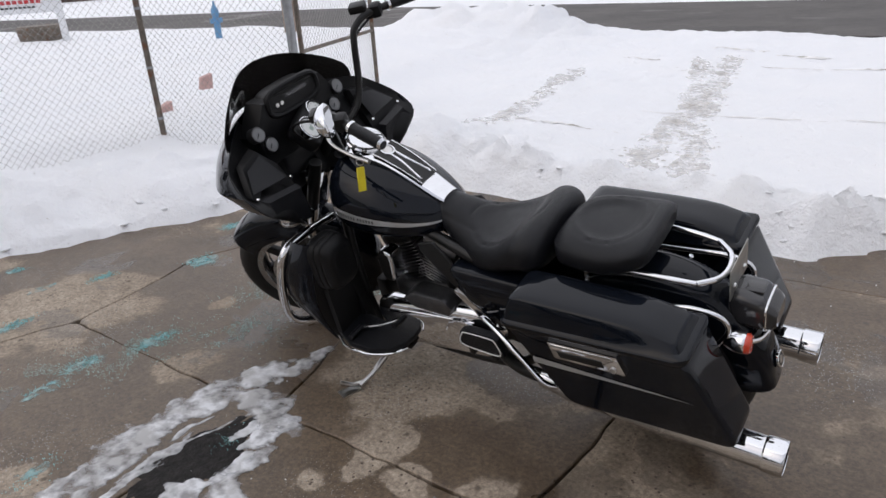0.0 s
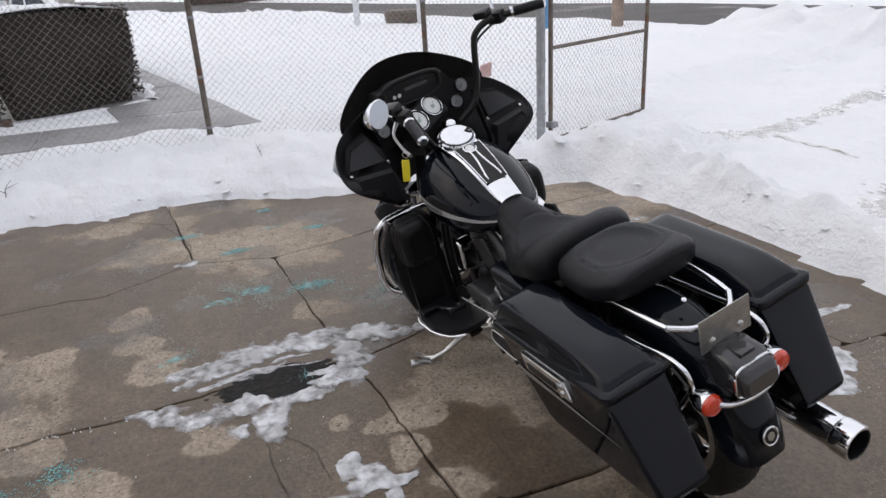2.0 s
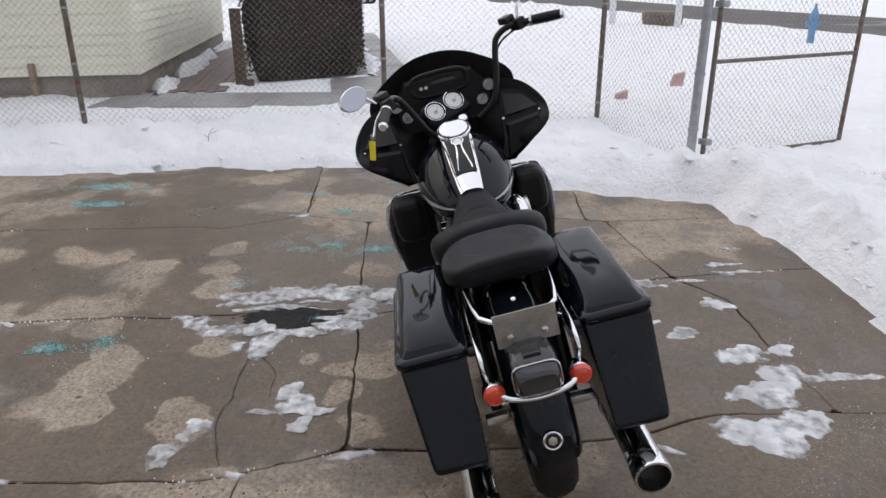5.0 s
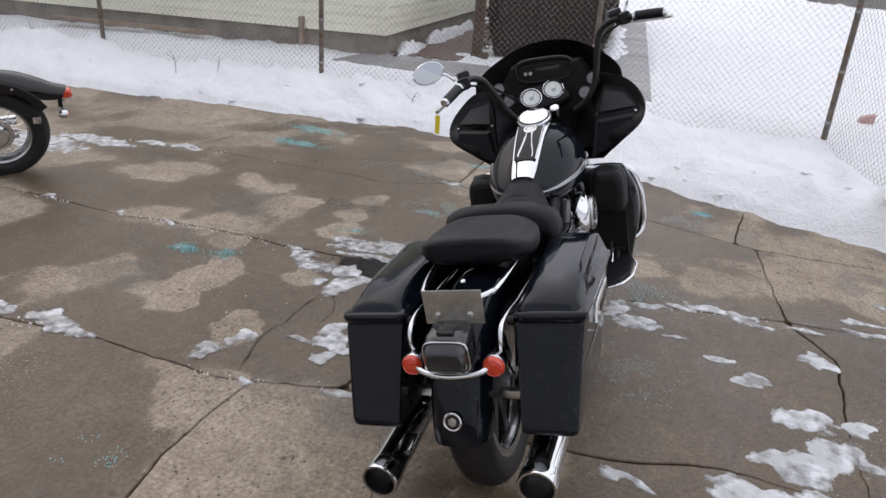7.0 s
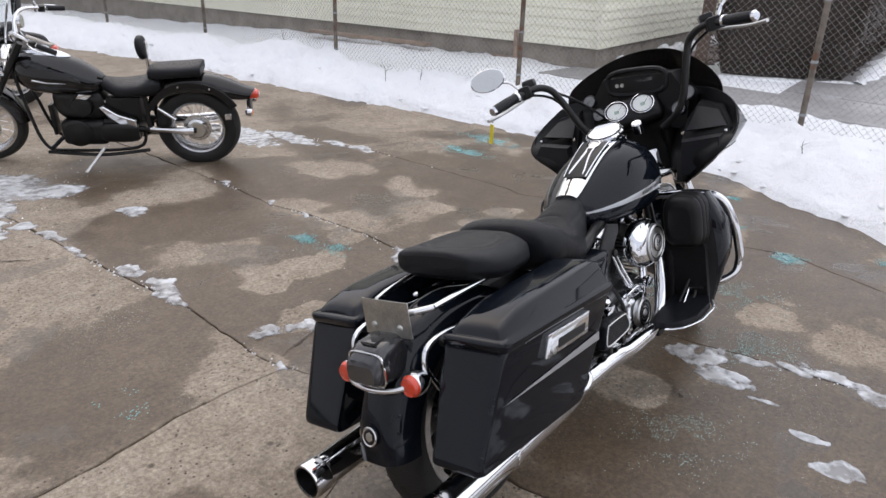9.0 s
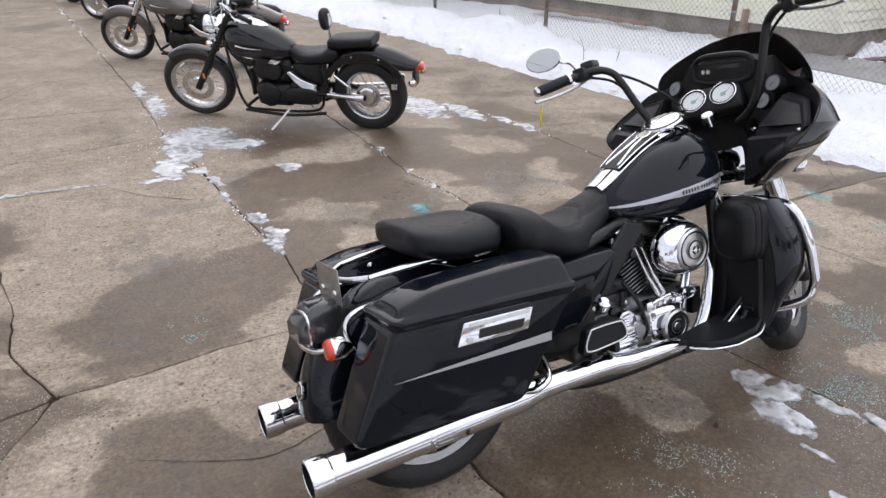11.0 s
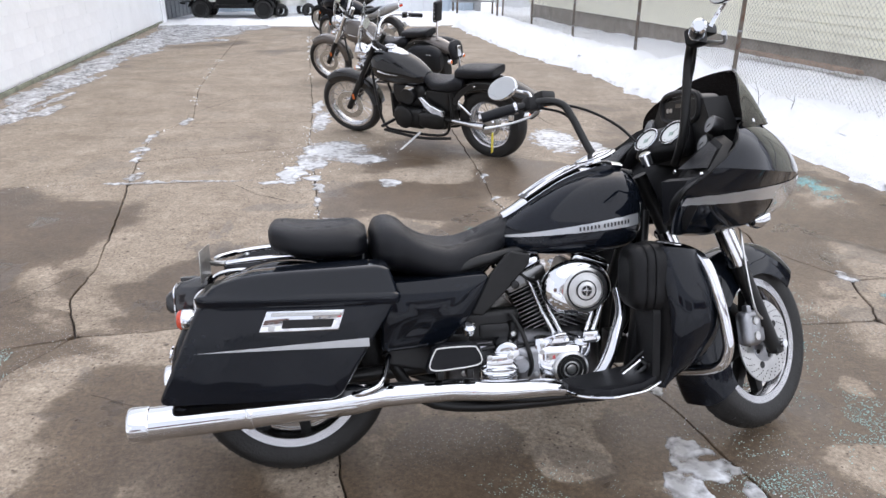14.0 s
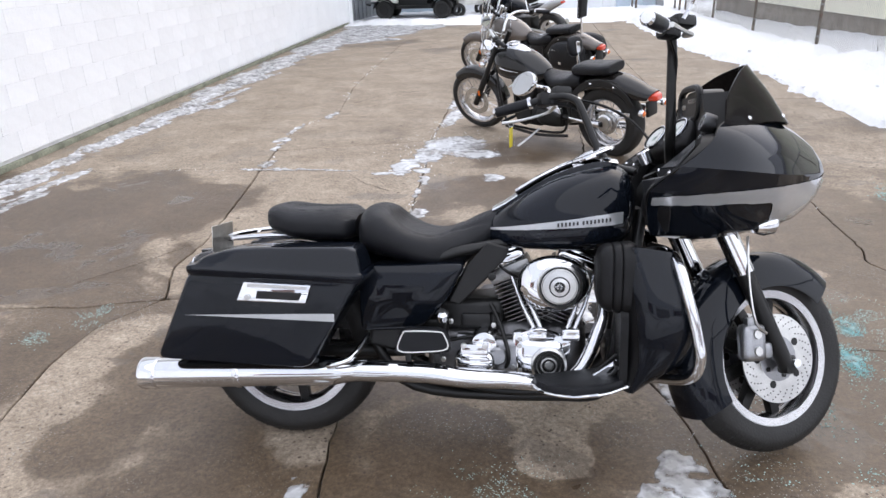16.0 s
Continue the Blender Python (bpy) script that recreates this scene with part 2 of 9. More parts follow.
def snow_mat():
    """Old snow: bluish hollows, grey trodden areas, brown specks, crusty relief."""
    m = bpy.data.materials.new("old_snow")
    m.use_nodes = True
    n, l = m.node_tree.nodes, m.node_tree.links
    b = n["Principled BSDF"]
    g = n.new("ShaderNodeNewGeometry")

    def tex(scale, detail=6, rough=0.6):
        t = n.new("ShaderNodeTexNoise")
        t.inputs["Scale"].default_value, t.inputs["Detail"].default_value, t.inputs["Roughness"].default_value = scale, detail, rough
        l.new(g.outputs["Position"], t.inputs["Vector"])
        return t.outputs["Fac"]

    def blend(src, a, c, c1, c2):
        r = n.new("ShaderNodeMapRange")
        r.inputs["From Min"].default_value, r.inputs["From Max"].default_value = a, c
        l.new(src, r.inputs["Value"])
        x = n.new("ShaderNodeMixRGB")
        l.new(r.outputs["Result"], x.inputs["Fac"])
        if isinstance(c1, tuple):
            x.inputs["Color1"].default_value = c1
        else:
            l.new(c1, x.inputs["Color1"])
        x.inputs["Color2"].default_value = c2
        return x.outputs[0]

    col = blend(tex(1.1), 0.35, 0.65, (0.96, 0.965, 0.975, 1), (0.93, 0.942, 0.962, 1))
    col = blend(tex(4.5, 8, 0.7), 0.60, 0.78, col, (0.87, 0.88, 0.90, 1))
    col = blend(tex(38, 3, 0.5), 0.70, 0.76, col, (0.68, 0.66, 0.63, 1))
    l.new(col, b.inputs["Base Color"])
    b.inputs["Roughness"].default_value = 0.7
    h = n.new("ShaderNodeMath")
    h.operation = "MULTIPLY_ADD"
    l.new(tex(7, 8, 0.65), h.inputs[0])
    h.inputs[1].default_value = 4.0
    l.new(tex(40, 5, 0.7), h.inputs[2])
    bp = n.new("ShaderNodeBump")
    bp.inputs["Strength"].default_value, bp.inputs["Distance"].default_value = 0.75, 0.018
    l.new(h.outputs[0], bp.inputs["Height"])
    l.new(bp.outputs["Normal"], b.inputs["Normal"])
    return m


def film_mat(name, c1, c2, z0, z1, dense, rough=0.45, grain=26.0):
    """A thin wet layer that lets the ground through where it runs out."""
    m = bpy.data.materials.new(name)
    m.use_nodes = True
    n, l = m.node_tree.nodes, m.node_tree.links
    b = n["Principled BSDF"]
    g = n.new("ShaderNodeNewGeometry")
    t = [n.new("ShaderNodeTexNoise") for _ in range(3)]
    for q, sc in zip(t, (grain * 0.25, grain * 0.5, grain * 1.1)):
        q.inputs["Scale"].default_value, q.inputs["Detail"].default_value, q.inputs["Roughness"].default_value = sc, 4, 0.55
        l.new(g.outputs["Position"], q.inputs["Vector"])
    x = n.new("ShaderNodeMixRGB")
    x.inputs["Color1"].default_value, x.inputs["Color2"].default_value = (*c1, 1), (*c2, 1)
    r = n.new("ShaderNodeMapRange")
    r.inputs["From Min"].default_value, r.inputs["From Max"].default_value = 0.42, 0.58
    l.new(t[1].outputs["Fac"], r.inputs["Value"])
    l.new(r.outputs["Result"], x.inputs["Fac"])
    l.new(x.outputs[0], b.inputs["Base Color"])
    b.inputs["Roughness"].default_value = rough
    sep = n.new("ShaderNodeSeparateXYZ")
    l.new(g.outputs["Position"], sep.inputs[0])
    rz = n.new("ShaderNodeMapRange")
    rz.inputs["From Min"].default_value, rz.inputs["From Max"].default_value = z0, z1
    l.new(sep.outputs["Z"], rz.inputs["Value"])
    add = n.new("ShaderNodeMath")
    add.operation = "ADD"
    l.new(t[0].outputs["Fac"], add.inputs[0])
    l.new(t[2].outputs["Fac"], add.inputs[1])
    ra = n.new("ShaderNodeMapRange")
    ra.inputs["From Min"].default_value, ra.inputs["From Max"].default_value = 0.80, 1.16
    ra.inputs["To Min"].default_value, ra.inputs["To Max"].default_value = dense - 0.30, dense + 0.55
    l.new(add.outputs[0], ra.inputs["Value"])
    mu = n.new("ShaderNodeMath")
    mu.operation = "MULTIPLY"
    mu.use_clamp = True
    l.new(rz.outputs["Result"], mu.inputs[0])
    l.new(ra.outputs["Result"], mu.inputs[1])
    l.new(mu.outputs[0], b.inputs["Alpha"])
    bp = n.new("ShaderNodeBump")
    bp.inputs["Strength"].default_value, bp.inputs["Distance"].default_value = 0.25, 0.005
    l.new(t[1].outputs["Fac"], bp.inputs["Height"])
    l.new(bp.outputs["Normal"], b.inputs["Normal"])
    return m


SNOW = snow_mat()
SLUSH = film_mat("slush", (0.70, 0.71, 0.73), (0.40, 0.395, 0.39), 0.0006, 0.0060, 0.62, 0.4, 18.0)
SLUSHTHIN = film_mat("thin_slush", (0.72, 0.73, 0.75), (0.50, 0.505, 0.51), 0.0005, 0.0034, 0.66, 0.3, 16.0)
ICEFILM = film_mat("ice_melt_film", (0.20, 0.48, 0.51), (0.32, 0.46, 0.44), 0.0003, 0.0034, 0.20, 0.5, 30.0)
TRACKFILM = film_mat("track_slush", (0.80, 0.79, 0.78), (0.64, 0.62, 0.59), 0.0, 0.004, 0.14, 0.6, 14.0)
DIRTSNOW = mat("dirty_track_snow", (0.80, 0.79, 0.775), 0.7, vary=0.2, scale=8, bump=0.8, bscale=40, dirt=(0.40, 0.37, 0.33), dirt_at=0.55)
CAMO = mat("pale_camouflage", (0.74, 0.74, 0.71), 0.5, vary=0.2, scale=5, dirt=(0.10, 0.09, 0.075), dirt_at=0.60)
SUBSOIL = mat("joint_dirt", (0.055, 0.043, 0.034), 0.7, vary=0.3, scale=12, bump=0.5)
ASPHALT = mat("asphalt", (0.085, 0.078, 0.072), 0.75, vary=0.25, scale=0.6, bump=0.5, bscale=40, dirt=(0.30, 0.29, 0.28), dirt_at=0.60)
DARKMUD = mat("pothole_patch", (0.018, 0.016, 0.015), 0.75, vary=0.5, scale=25, bump=1.0, bscale=45, spec=0.2)
GRAYWALK = mat("walk_concrete", (0.30, 0.29, 0.285), 0.5, vary=0.22, scale=1.2, bump=0.3, bscale=40, dirt=(0.55, 0.56, 0.58), dirt_at=0.62, rand=0.06)
BRICKWALK = mat("walk_brick", (0.135, 0.075, 0.066), 0.45, vary=0.3, scale=3, bump=0.4, rand=0.15)
ICEMELT = mat("ice_melt_blue", (0.22, 0.50, 0.50), 0.6, vary=0.3, scale=30, rand=0.2)
ICEPALE = mat("ice_melt_pale", (0.38, 0.55, 0.52), 0.6, vary=0.3, scale=30)
BLOCK = mat("painted_block", (0.88, 0.89, 0.90), 0.6, vary=0.03, scale=2, bump=0.5, bscale=45, rand=0.025)
MORTAR = mat("painted_mortar", (0.86, 0.87, 0.88), 0.7, vary=0.1, scale=6, bump=0.4)
MOSS = mat("wall_foot_stain", (0.23, 0.24, 0.18), 0.8, vary=0.4, scale=5, bump=0.5)
SIDING = mat("cream_siding", (0.85, 0.83, 0.68), 0.5, vary=0.04, scale=3, bump=0.15, bscale=30, rand=0.02)
FOUNDATION = mat("foundation_block", (0.25, 0.22, 0.185), 0.8, vary=0.25, scale=3, bump=0.5)
GALV = mat("galvanised_steel", (0.34, 0.35, 0.36), 0.45, 0.7, vary=0.15, scale=20)
RUST = mat("weathered_post", (0.17, 0.145, 0.12), 0.6, 0.4, vary=0.3, scale=14, dirt=(0.16, 0.075, 0.04), dirt_at=0.55)
WIRE = mat("chain_link_wire", (0.30, 0.29, 0.27), 0.5, 0.5, vary=0.2, scale=5)
TIMBER = mat("weathered_wood", (0.30, 0.22, 0.165), 0.75, vary=0.3, scale=6, bump=0.4)
OLDWOOD = mat("dark_old_wood", (0.085, 0.055, 0.038), 0.8, vary=0.3, scale=7, bump=0.4)
BLUEMETAL = mat("blue_corrugated_steel", (0.52, 0.60, 0.68), 0.4, 0.1, vary=0.08, scale=1.2)
WHITEMETAL = mat("white_steel_panel", (0.78, 0.80, 0.82), 0.45, vary=0.04, scale=1.0)
GLASS = mat("window_glass", (0.06, 0.07, 0.08), 0.05)
HEDGE = mat("winter_hedge_leaf", (0.034, 0.020, 0.013), 0.8, vary=0.4, scale=5)
TWIG = mat("twig", (0.030, 0.020, 0.014), 0.8, vary=0.3, scale=9)

GLOSS = mat("black_paint", (0.0045, 0.0060, 0.0095), 0.045, vary=0.15, scale=5, spec=0.27)
VINYL = mat("black_vinyl", (0.0065, 0.007, 0.009), 0.41, spec=0.27, vary=0.12, scale=14, bump=0.25, bscale=420)
PLASTIC = mat("black_plastic", (0.006, 0.006, 0.0065), 0.42, spec=0.23, vary=0.15, scale=18, bump=0.12, bscale=300)
MATTE = mat("black_metal", (0.008, 0.008, 0.008), 0.35, spec=0.35, vary=0.2, scale=16)
CHROME = mat("chrome", (0.74, 0.75, 0.77), 0.05, 1.0, vary=0.03, scale=30)
DARKCASE = mat("dark_cast_case", (0.13, 0.13, 0.135), 0.42, 1.0, vary=0.2, scale=24, bump=0.12, bscale=200)
ALLOY = mat("cast_aluminium", (0.33, 0.335, 0.35), 0.38, 1.0, vary=0.12, scale=24, bump=0.12, bscale=200)
FINMETAL = mat("fin_metal", (0.24, 0.24, 0.24), 0.32, 1.0, vary=0.2, scale=30)
RIMALLOY = mat("polished_rim", (0.50, 0.50, 0.51), 0.22, 1.0, vary=0.06, scale=18)
STEEL = mat("brushed_steel", (0.58, 0.58, 0.57), 0.28, 1.0, vary=0.1, scale=20)
SILVER = mat("silver_stripe", (0.40, 0.41, 0.42), 0.22, 0.35, coat=1.0, vary=0.04, scale=10)
RUBBER = mat("tyre_rubber", (0.010, 0.0098, 0.0096), 0.62, vary=0.25, scale=20, bump=0.25, bscale=120, dirt=(0.035, 0.032, 0.030), dirt_at=0.68)
REDLENS = mat("red_lens", (0.60, 0.045, 0.014), 0.12, coat=1.0)
AMBER = mat("amber_lens", (0.75, 0.16, 0.02), 0.15, coat=1.0)
SMOKE = mat("smoked_lens", (0.026, 0.026, 0.028), 0.07, coat=0.35)
DIAL = mat("dial_face", (0.66, 0.68, 0.66), 0.35)
DIALGREY = mat("small_dial_face", (0.16, 0.165, 0.17), 0.2, coat=0.6)
DIALGREEN = mat("dial_window", (0.30, 0.38, 0.33), 0.3)
TAG = mat("yellow_tag", (0.72, 0.60, 0.02), 0.4, vary=0.05, scale=30)
PLATE = mat("bare_plate", (0.44, 0.43, 0.40), 0.35, 0.9, vary=0.2, scale=25)
MIRROR = mat("mirror_glass", (0.52, 0.54, 0.56), 0.015, 1.0)
PIPING = mat("white_piping", (0.72, 0.72, 0.70), 0.5)
WHITE = mat("white_paint", (0.78, 0.79, 0.80), 0.3, coat=0.4, vary=0.05, scale=4)
OLIVE = mat("black_cruiser_paint", (0.006, 0.0058, 0.006), 0.06, spec=0.5, vary=0.1, scale=6)
BROWN = mat("dark_brown_paint", (0.009, 0.0078, 0.0072), 0.08, spec=0.5, vary=0.1, scale=6)
PEWTER = mat("pewter_brown_paint", (0.105, 0.090, 0.080), 0.2, 0.4, coat=0.6, vary=0.08, scale=5)
CLEAR = mat("clear_screen", (0.9, 0.92, 0.93), 0.03)
CLEAR.node_tree.nodes["Principled BSDF"].inputs["Transmission Weight"].default_value = 1.0
CLEAR.node_tree.nodes["Principled BSDF"].inputs["IOR"].default_value = 1.05
TINT = mat("tinted_screen", (0.020, 0.018, 0.017), 0.06, spec=0.4)
TINT.node_tree.nodes["Principled BSDF"].inputs["Transmission Weight"].default_value = 0.45
TINT.node_tree.nodes["Principled BSDF"].inputs["IOR"].default_value = 1.1
REDSIGN = mat("red_sign_paint", (0.50, 0.03, 0.04), 0.5)
HYDRANT = mat("blue_hydrant_paint", (0.13, 0.30, 0.50), 0.45, vary=0.15, scale=8)
PINKBLOCK = mat("pink_edging_block", (0.55, 0.36, 0.33), 0.8, vary=0.15, scale=6, bump=0.4)
FARBRICK = mat("far_brick", (0.13, 0.085, 0.07), 0.8, vary=0.3, scale=0.6)
FARPALE = mat("far_render", (0.36, 0.33, 0.30), 0.8, vary=0.15, scale=0.5)
ROOF = mat("snowy_roof", (0.62, 0.63, 0.65), 0.8, vary=0.1, scale=1)


# ---- geometry helpers: a shape is (vertices, faces) ----
def join(*shapes):
    v, f = [], []
    for sv, sf in shapes:
        o = len(v)
        v += [tuple(p) for p in sv]
        f += [tuple(i + o for i in q) for q in sf]
    return v, f


def xf(shape, m):
    return [tuple(m @ Vector(p)) for p in shape[0]], shape[1]


def flip_y(shape):
    return [(x, -y, z) for x, y, z in shape[0]], [tuple(reversed(q)) for q in shape[1]]


def smooth_path(pts, k=6, closed=False):
    """Catmull-Rom through the points."""
    p = [Vector(q) for q in pts]
    n = len(p)
    out = []
    for i in range(n if closed else n - 1):
        a, b, c, d = (p[(i - 1) % n], p[i], p[(i + 1) % n], p[(i + 2) % n]) if closed else (p[max(i - 1, 0)], p[i], p[i + 1], p[min(i + 2, n - 1)])
        for s in range(k):
            t = s / k
            out.append(0.5 * (2 * b + (c - a) * t + (2 * a - 5 * b + 4 * c - d) * t * t + (3 * b - a - 3 * c + d) * t ** 3))
    if not closed:
        out.append(p[-1])
    return out


def tube(pts, r, n=10, k=6, closed=False, ry=None):
    """A round bar along a smooth path; r is one radius or one for each point given."""
    path = smooth_path(pts, k, closed) if k > 1 else [Vector(q) for q in pts]
    m = len(path)
    if isinstance(r, (list, tuple)):
        rad = [float(np.interp(i / (m - 1) * (len(r) - 1), range(len(r)), r)) for i in range(m)]
    else:
        rad = [r] * m
    v, f = [], []
    up = None
    for i, p in enumerate(path):
        d = (path[(i + 1) % m] - path[i - 1]) if closed else (path[min(i + 1, m - 1)] - path[max(i - 1, 0)])
        d.normalize()
        if up is None:
            up = Vector((0, 0, 1)) if abs(d.z) < 0.9 else Vector((0, 1, 0))
        s = d.cross(up).normalized()
        up = s.cross(d).normalized()
        for j in range(n):
            a = 2 * math.pi * j / n
            v.append(tuple(p + s * math.cos(a) * rad[i] + up * math.sin(a) * (ry or rad[i])))
    for i in range(m if closed else m - 1):
        for j in range(n):
            a, b = i * n + j, i * n + (j + 1) % n
            c, d = ((i + 1) % m) * n + (j + 1) % n, ((i + 1) % m) * n + j
            f.append((a, b, c, d))
    if not closed:
        f.append(tuple(reversed(range(n))))
        f.append(tuple(range((m - 1) * n, m * n)))
    return v, f


def loft(rings, cap0=True, cap1=True, closed=True):
    n = len(rings[0])
    v = [tuple(p) for r in rings for p in r]
    f = []
    for i in range(len(rings) - 1):
        for j in range(n if closed else n - 1):
            a, b = i * n + j, i * n + (j + 1) % n
            f.append((a, b, b + n, a + n))
    if cap0:
        f.append(tuple(reversed(range(n))))
    if cap1:
        f.append(tuple(range((len(rings) - 1) * n, len(rings) * n)))
    return v, f


def superring(x, yc, hy, z0, z1, e=2.6, n=28, lift=0.0):
    """A rounded cross-section at x, between z0 and z1; lift pulls its sides down."""
    zc, hz = (z0 + z1) / 2, (z1 - z0) / 2
    out = []
    for j in range(n):
        a = 2 * math.pi * j / n
        c, s = math.cos(a), math.sin(a)
        y = math.copysign(abs(c) ** (2 / e), c) * hy
        z = math.copysign(abs(s) ** (2 / e), s) * hz
        out.append((x, yc + y, zc + z - lift * (y / hy) ** 2))
    return out


def body(rows, e=2.6, n=28, k=5):
    """A smooth body along x from rows of (x, half width, z low, z high, sag)."""
    sm = smooth_path([(r[0], r[1], r[2]) for r in rows], k)
    sm2 = smooth_path([(r[0], r[3], r[4] if len(r) > 4 else 0) for r in rows], k)
    return loft([superring(a.x, 0, max(a.y, 0.002), a.z, b.y, e, n, b.z) for a, b in zip(sm, sm2)])


def rbox(c, s, r=0.01, seg=2):
    """A box with rounded edges."""
    bm = bmesh.new()
    bmesh.ops.create_cube(bm, size=1)
    for w in bm.verts:
        w.co = Vector((w.co.x * s[0], w.co.y * s[1], w.co.z * s[2])) + Vector(c)
    if r:
        bmesh.ops.bevel(bm, geom=list(bm.edges), offset=r, segments=seg, profile=0.6, affect="EDGES")
    return take(bm)


def take(bm):
    bm.verts.index_update()
    out = [tuple(w.co) for w in bm.verts], [tuple(w.index for w in q.verts) for q in bm.faces]
    bm.free()
    return out


def prism(poly, lo, hi, axis="y", r=0.0, seg=2):
    """A flat outline pushed through along an axis, with rounded edges. Outline in the two other axes, in order."""
    bm = bmesh.new()
    put = {"y": lambda a, b, d: (a, d, b), "x": lambda a, b, d: (d, a, b), "z": lambda a, b, d: (a, b, d)}[axis]
    base = [bm.verts.new(put(a, b, lo)) for a, b in poly]
    top = [bm.verts.new(put(a, b, hi)) for a, b in poly]
    n = len(poly)
    bm.faces.new(base)
    bm.faces.new(reversed(top))
    for i in range(n):
        bm.faces.new((base[i], top[i], top[(i + 1) % n], base[(i + 1) % n]))
    bmesh.ops.recalc_face_normals(bm, faces=bm.faces)
    if r:
        bmesh.ops.bevel(bm, geom=list(bm.edges), offset=r, segments=seg, profile=0.6, affect="EDGES")
    return take(bm)


def lathe(profile, n=24, m=None, full=False):
    """A turned shape round local z from (radius, height) pairs."""
    rings = [[(r * math.cos(2 * math.pi * j / n), r * math.sin(2 * math.pi * j / n), h) for j in range(n)] for r, h in profile]
    s = loft(rings, not full, not full)
    if full:
        k = len(rings)
        s[1].extend(((k - 1) * n + j, (k - 1) * n + (j + 1) % n, (j + 1) % n, j) for j in range(n))
    return xf(s, m) if m else s


def at(x, y, z, rx=0, ry=0, rz=0):
    return pose(x, y, z, rx, ry, rz)


def rod(a, b, r, n=10):
    return tube([a, b], r, n, k=1)


def grid_shape(rows, thick=0.0):
    """A sheet through a grid of points, given a thickness."""
    h, w = len(rows), len(rows[0])
    v = [Vector(p) for r in rows for p in r]
    f = [(i * w + j, i * w + j + 1, (i + 1) * w + j + 1, (i + 1) * w + j) for i in range(h - 1) for j in range(w - 1)]
    if not thick:
        return [tuple(p) for p in v], f
    nrm = [Vector((0, 0, 0)) for _ in v]
    for q in f:
        d = (v[q[1]] - v[q[0]]).cross(v[q[3]] - v[q[0]]) + (v[q[3]] - v[q[2]]).cross(v[q[1]] - v[q[2]])
        for i in q:
            nrm[i] += d
    inner = [p - (d.normalized() if d.length else d) * thick for p, d in zip(v, nrm)]
    o = len(v)
    f2 = [tuple(reversed([i + o for i in q])) for q in f]
    rim = [i for i in range(w)] + [i * w + w - 1 for i in range(1, h)] + [(h - 1) * w + j for j in range(w - 2, -1, -1)] + [i * w for i in range(h - 2, 0, -1)]
    side = [(rim[i], rim[i] + o, rim[(i + 1) % len(rim)] + o, rim[(i + 1) % len(rim)]) for i in range(len(rim))]
    return [tuple(p) for p in v + inner], f + f2 + side


def smooth_grid(rows, ku=4, kv=4):
    a = [smooth_path(r, ku) for r in rows]
    cols = [smooth_path([r[j] for r in a], kv) for j in range(len(a[0]))]
    return [[c[i] for c in cols] for i in range(len(cols[0]))]


def weigh_normals(me):
    """Large flat faces keep their own direction, and only the rounded edges bend the light."""
    big = [p.area for p in me.polygons]
    own = [p.normal.copy() for p in me.polygons]
    near = {}
    for p in me.polygons:
        for v in p.vertices:
            near.setdefault(v, []).append(p.index)
    out = []
    for p in me.polygons:
        for v in p.vertices:
            if len(p.vertices) > 4:
                out.append(own[p.index])
                continue
            s = Vector((0, 0, 0))
            for q in near[v]:
                if own[q].dot(own[p.index]) > 0.79:
                    s += own[q] * (big[q] + 1e-9)
            out.append(s.normalized() if s.length > 0 else own[p.index])
    me.normals_split_custom_set(out)


def mesh_of(name, shape, material, angle=38):
    me = bpy.data.meshes.new(name)
    me.from_pydata([tuple(p) for p in shape[0]], [], shape[1])
    me.materials.append(material)
    if angle:
        me.shade_smooth()
        me.set_sharp_from_angle(angle=radians(angle))
        if max(len(p) for p in shape[1]) > 4 and len(shape[0]) < 4000:
            weigh_normals(me)
    return me


def part(name, shape, material, parent, label="", m=None, angle=38):
    ob = new(name, mesh_of(name, shape, material, angle))
    ob.parent = parent
    if m is not None:
        ob.matrix_basis = m
    return tagged(ob, label)


def thing(name, label, category, group="", kind="", m=None):
    ob = new(name)
    ob.empty_display_size = 0.1
    if m is not None:
        ob.matrix_basis = m
    return tagged(ob, label, category, group, kind)


def solid(name, shape, material, label, category, kind="", group="", m=None, angle=38):
    ob = new(name, mesh_of(name, shape, material, angle))
    if m is not None:
        ob.matrix_basis = m
    return tagged(ob, label, category, group, kind)


# ---- the place ----
# the house, its walks and the hedge are laid out in a plan of their own, which stands a little closer
BACK = Matrix.Translation((1.2, 1.8, 1.55)) @ Matrix.Scale(0.91, 4) @ Matrix.Translation((-1.2, -1.8, -1.55))


def wall_x(y):
    return 3.20 - 0.105 * (y + 0.2)


def lot_edge(y):
    """Where the snow begins along the fence."""
    e = float(np.interp(y, [-17, -11.3, -9, -6.5, -4, -2, -0.5, 1.0, 1.6, 2.2, 2.7, 3.6], [-2.6, -3.1, -3.4, -4.0, -4.15, -4.45, -4.62, -4.68, -4.35, -4.05, -3.88, -3.55]))
    return e + 0.16 * noise.noise((0.0, y * 1.7, 3.0)) + 0.07 * noise.noise((0.0, y * 5.5, 9.0))


def lot_end(x):
    """Where the snow begins across the drive, seen along x."""
    e = float(np.interp(x, [-3.6, -3.3, -2.6, -1.7, -1.1, -0.4, 0.5, 6], [3.55, 3.75, 3.84, 3.86, 3.74, 3.76, 4.9, 5.4]))
    return e + 0.10 * noise.noise((x * 2.1, 0.0, 5.0)) + 0.06 * noise.noise((x * 7, 0.0, 2.0))


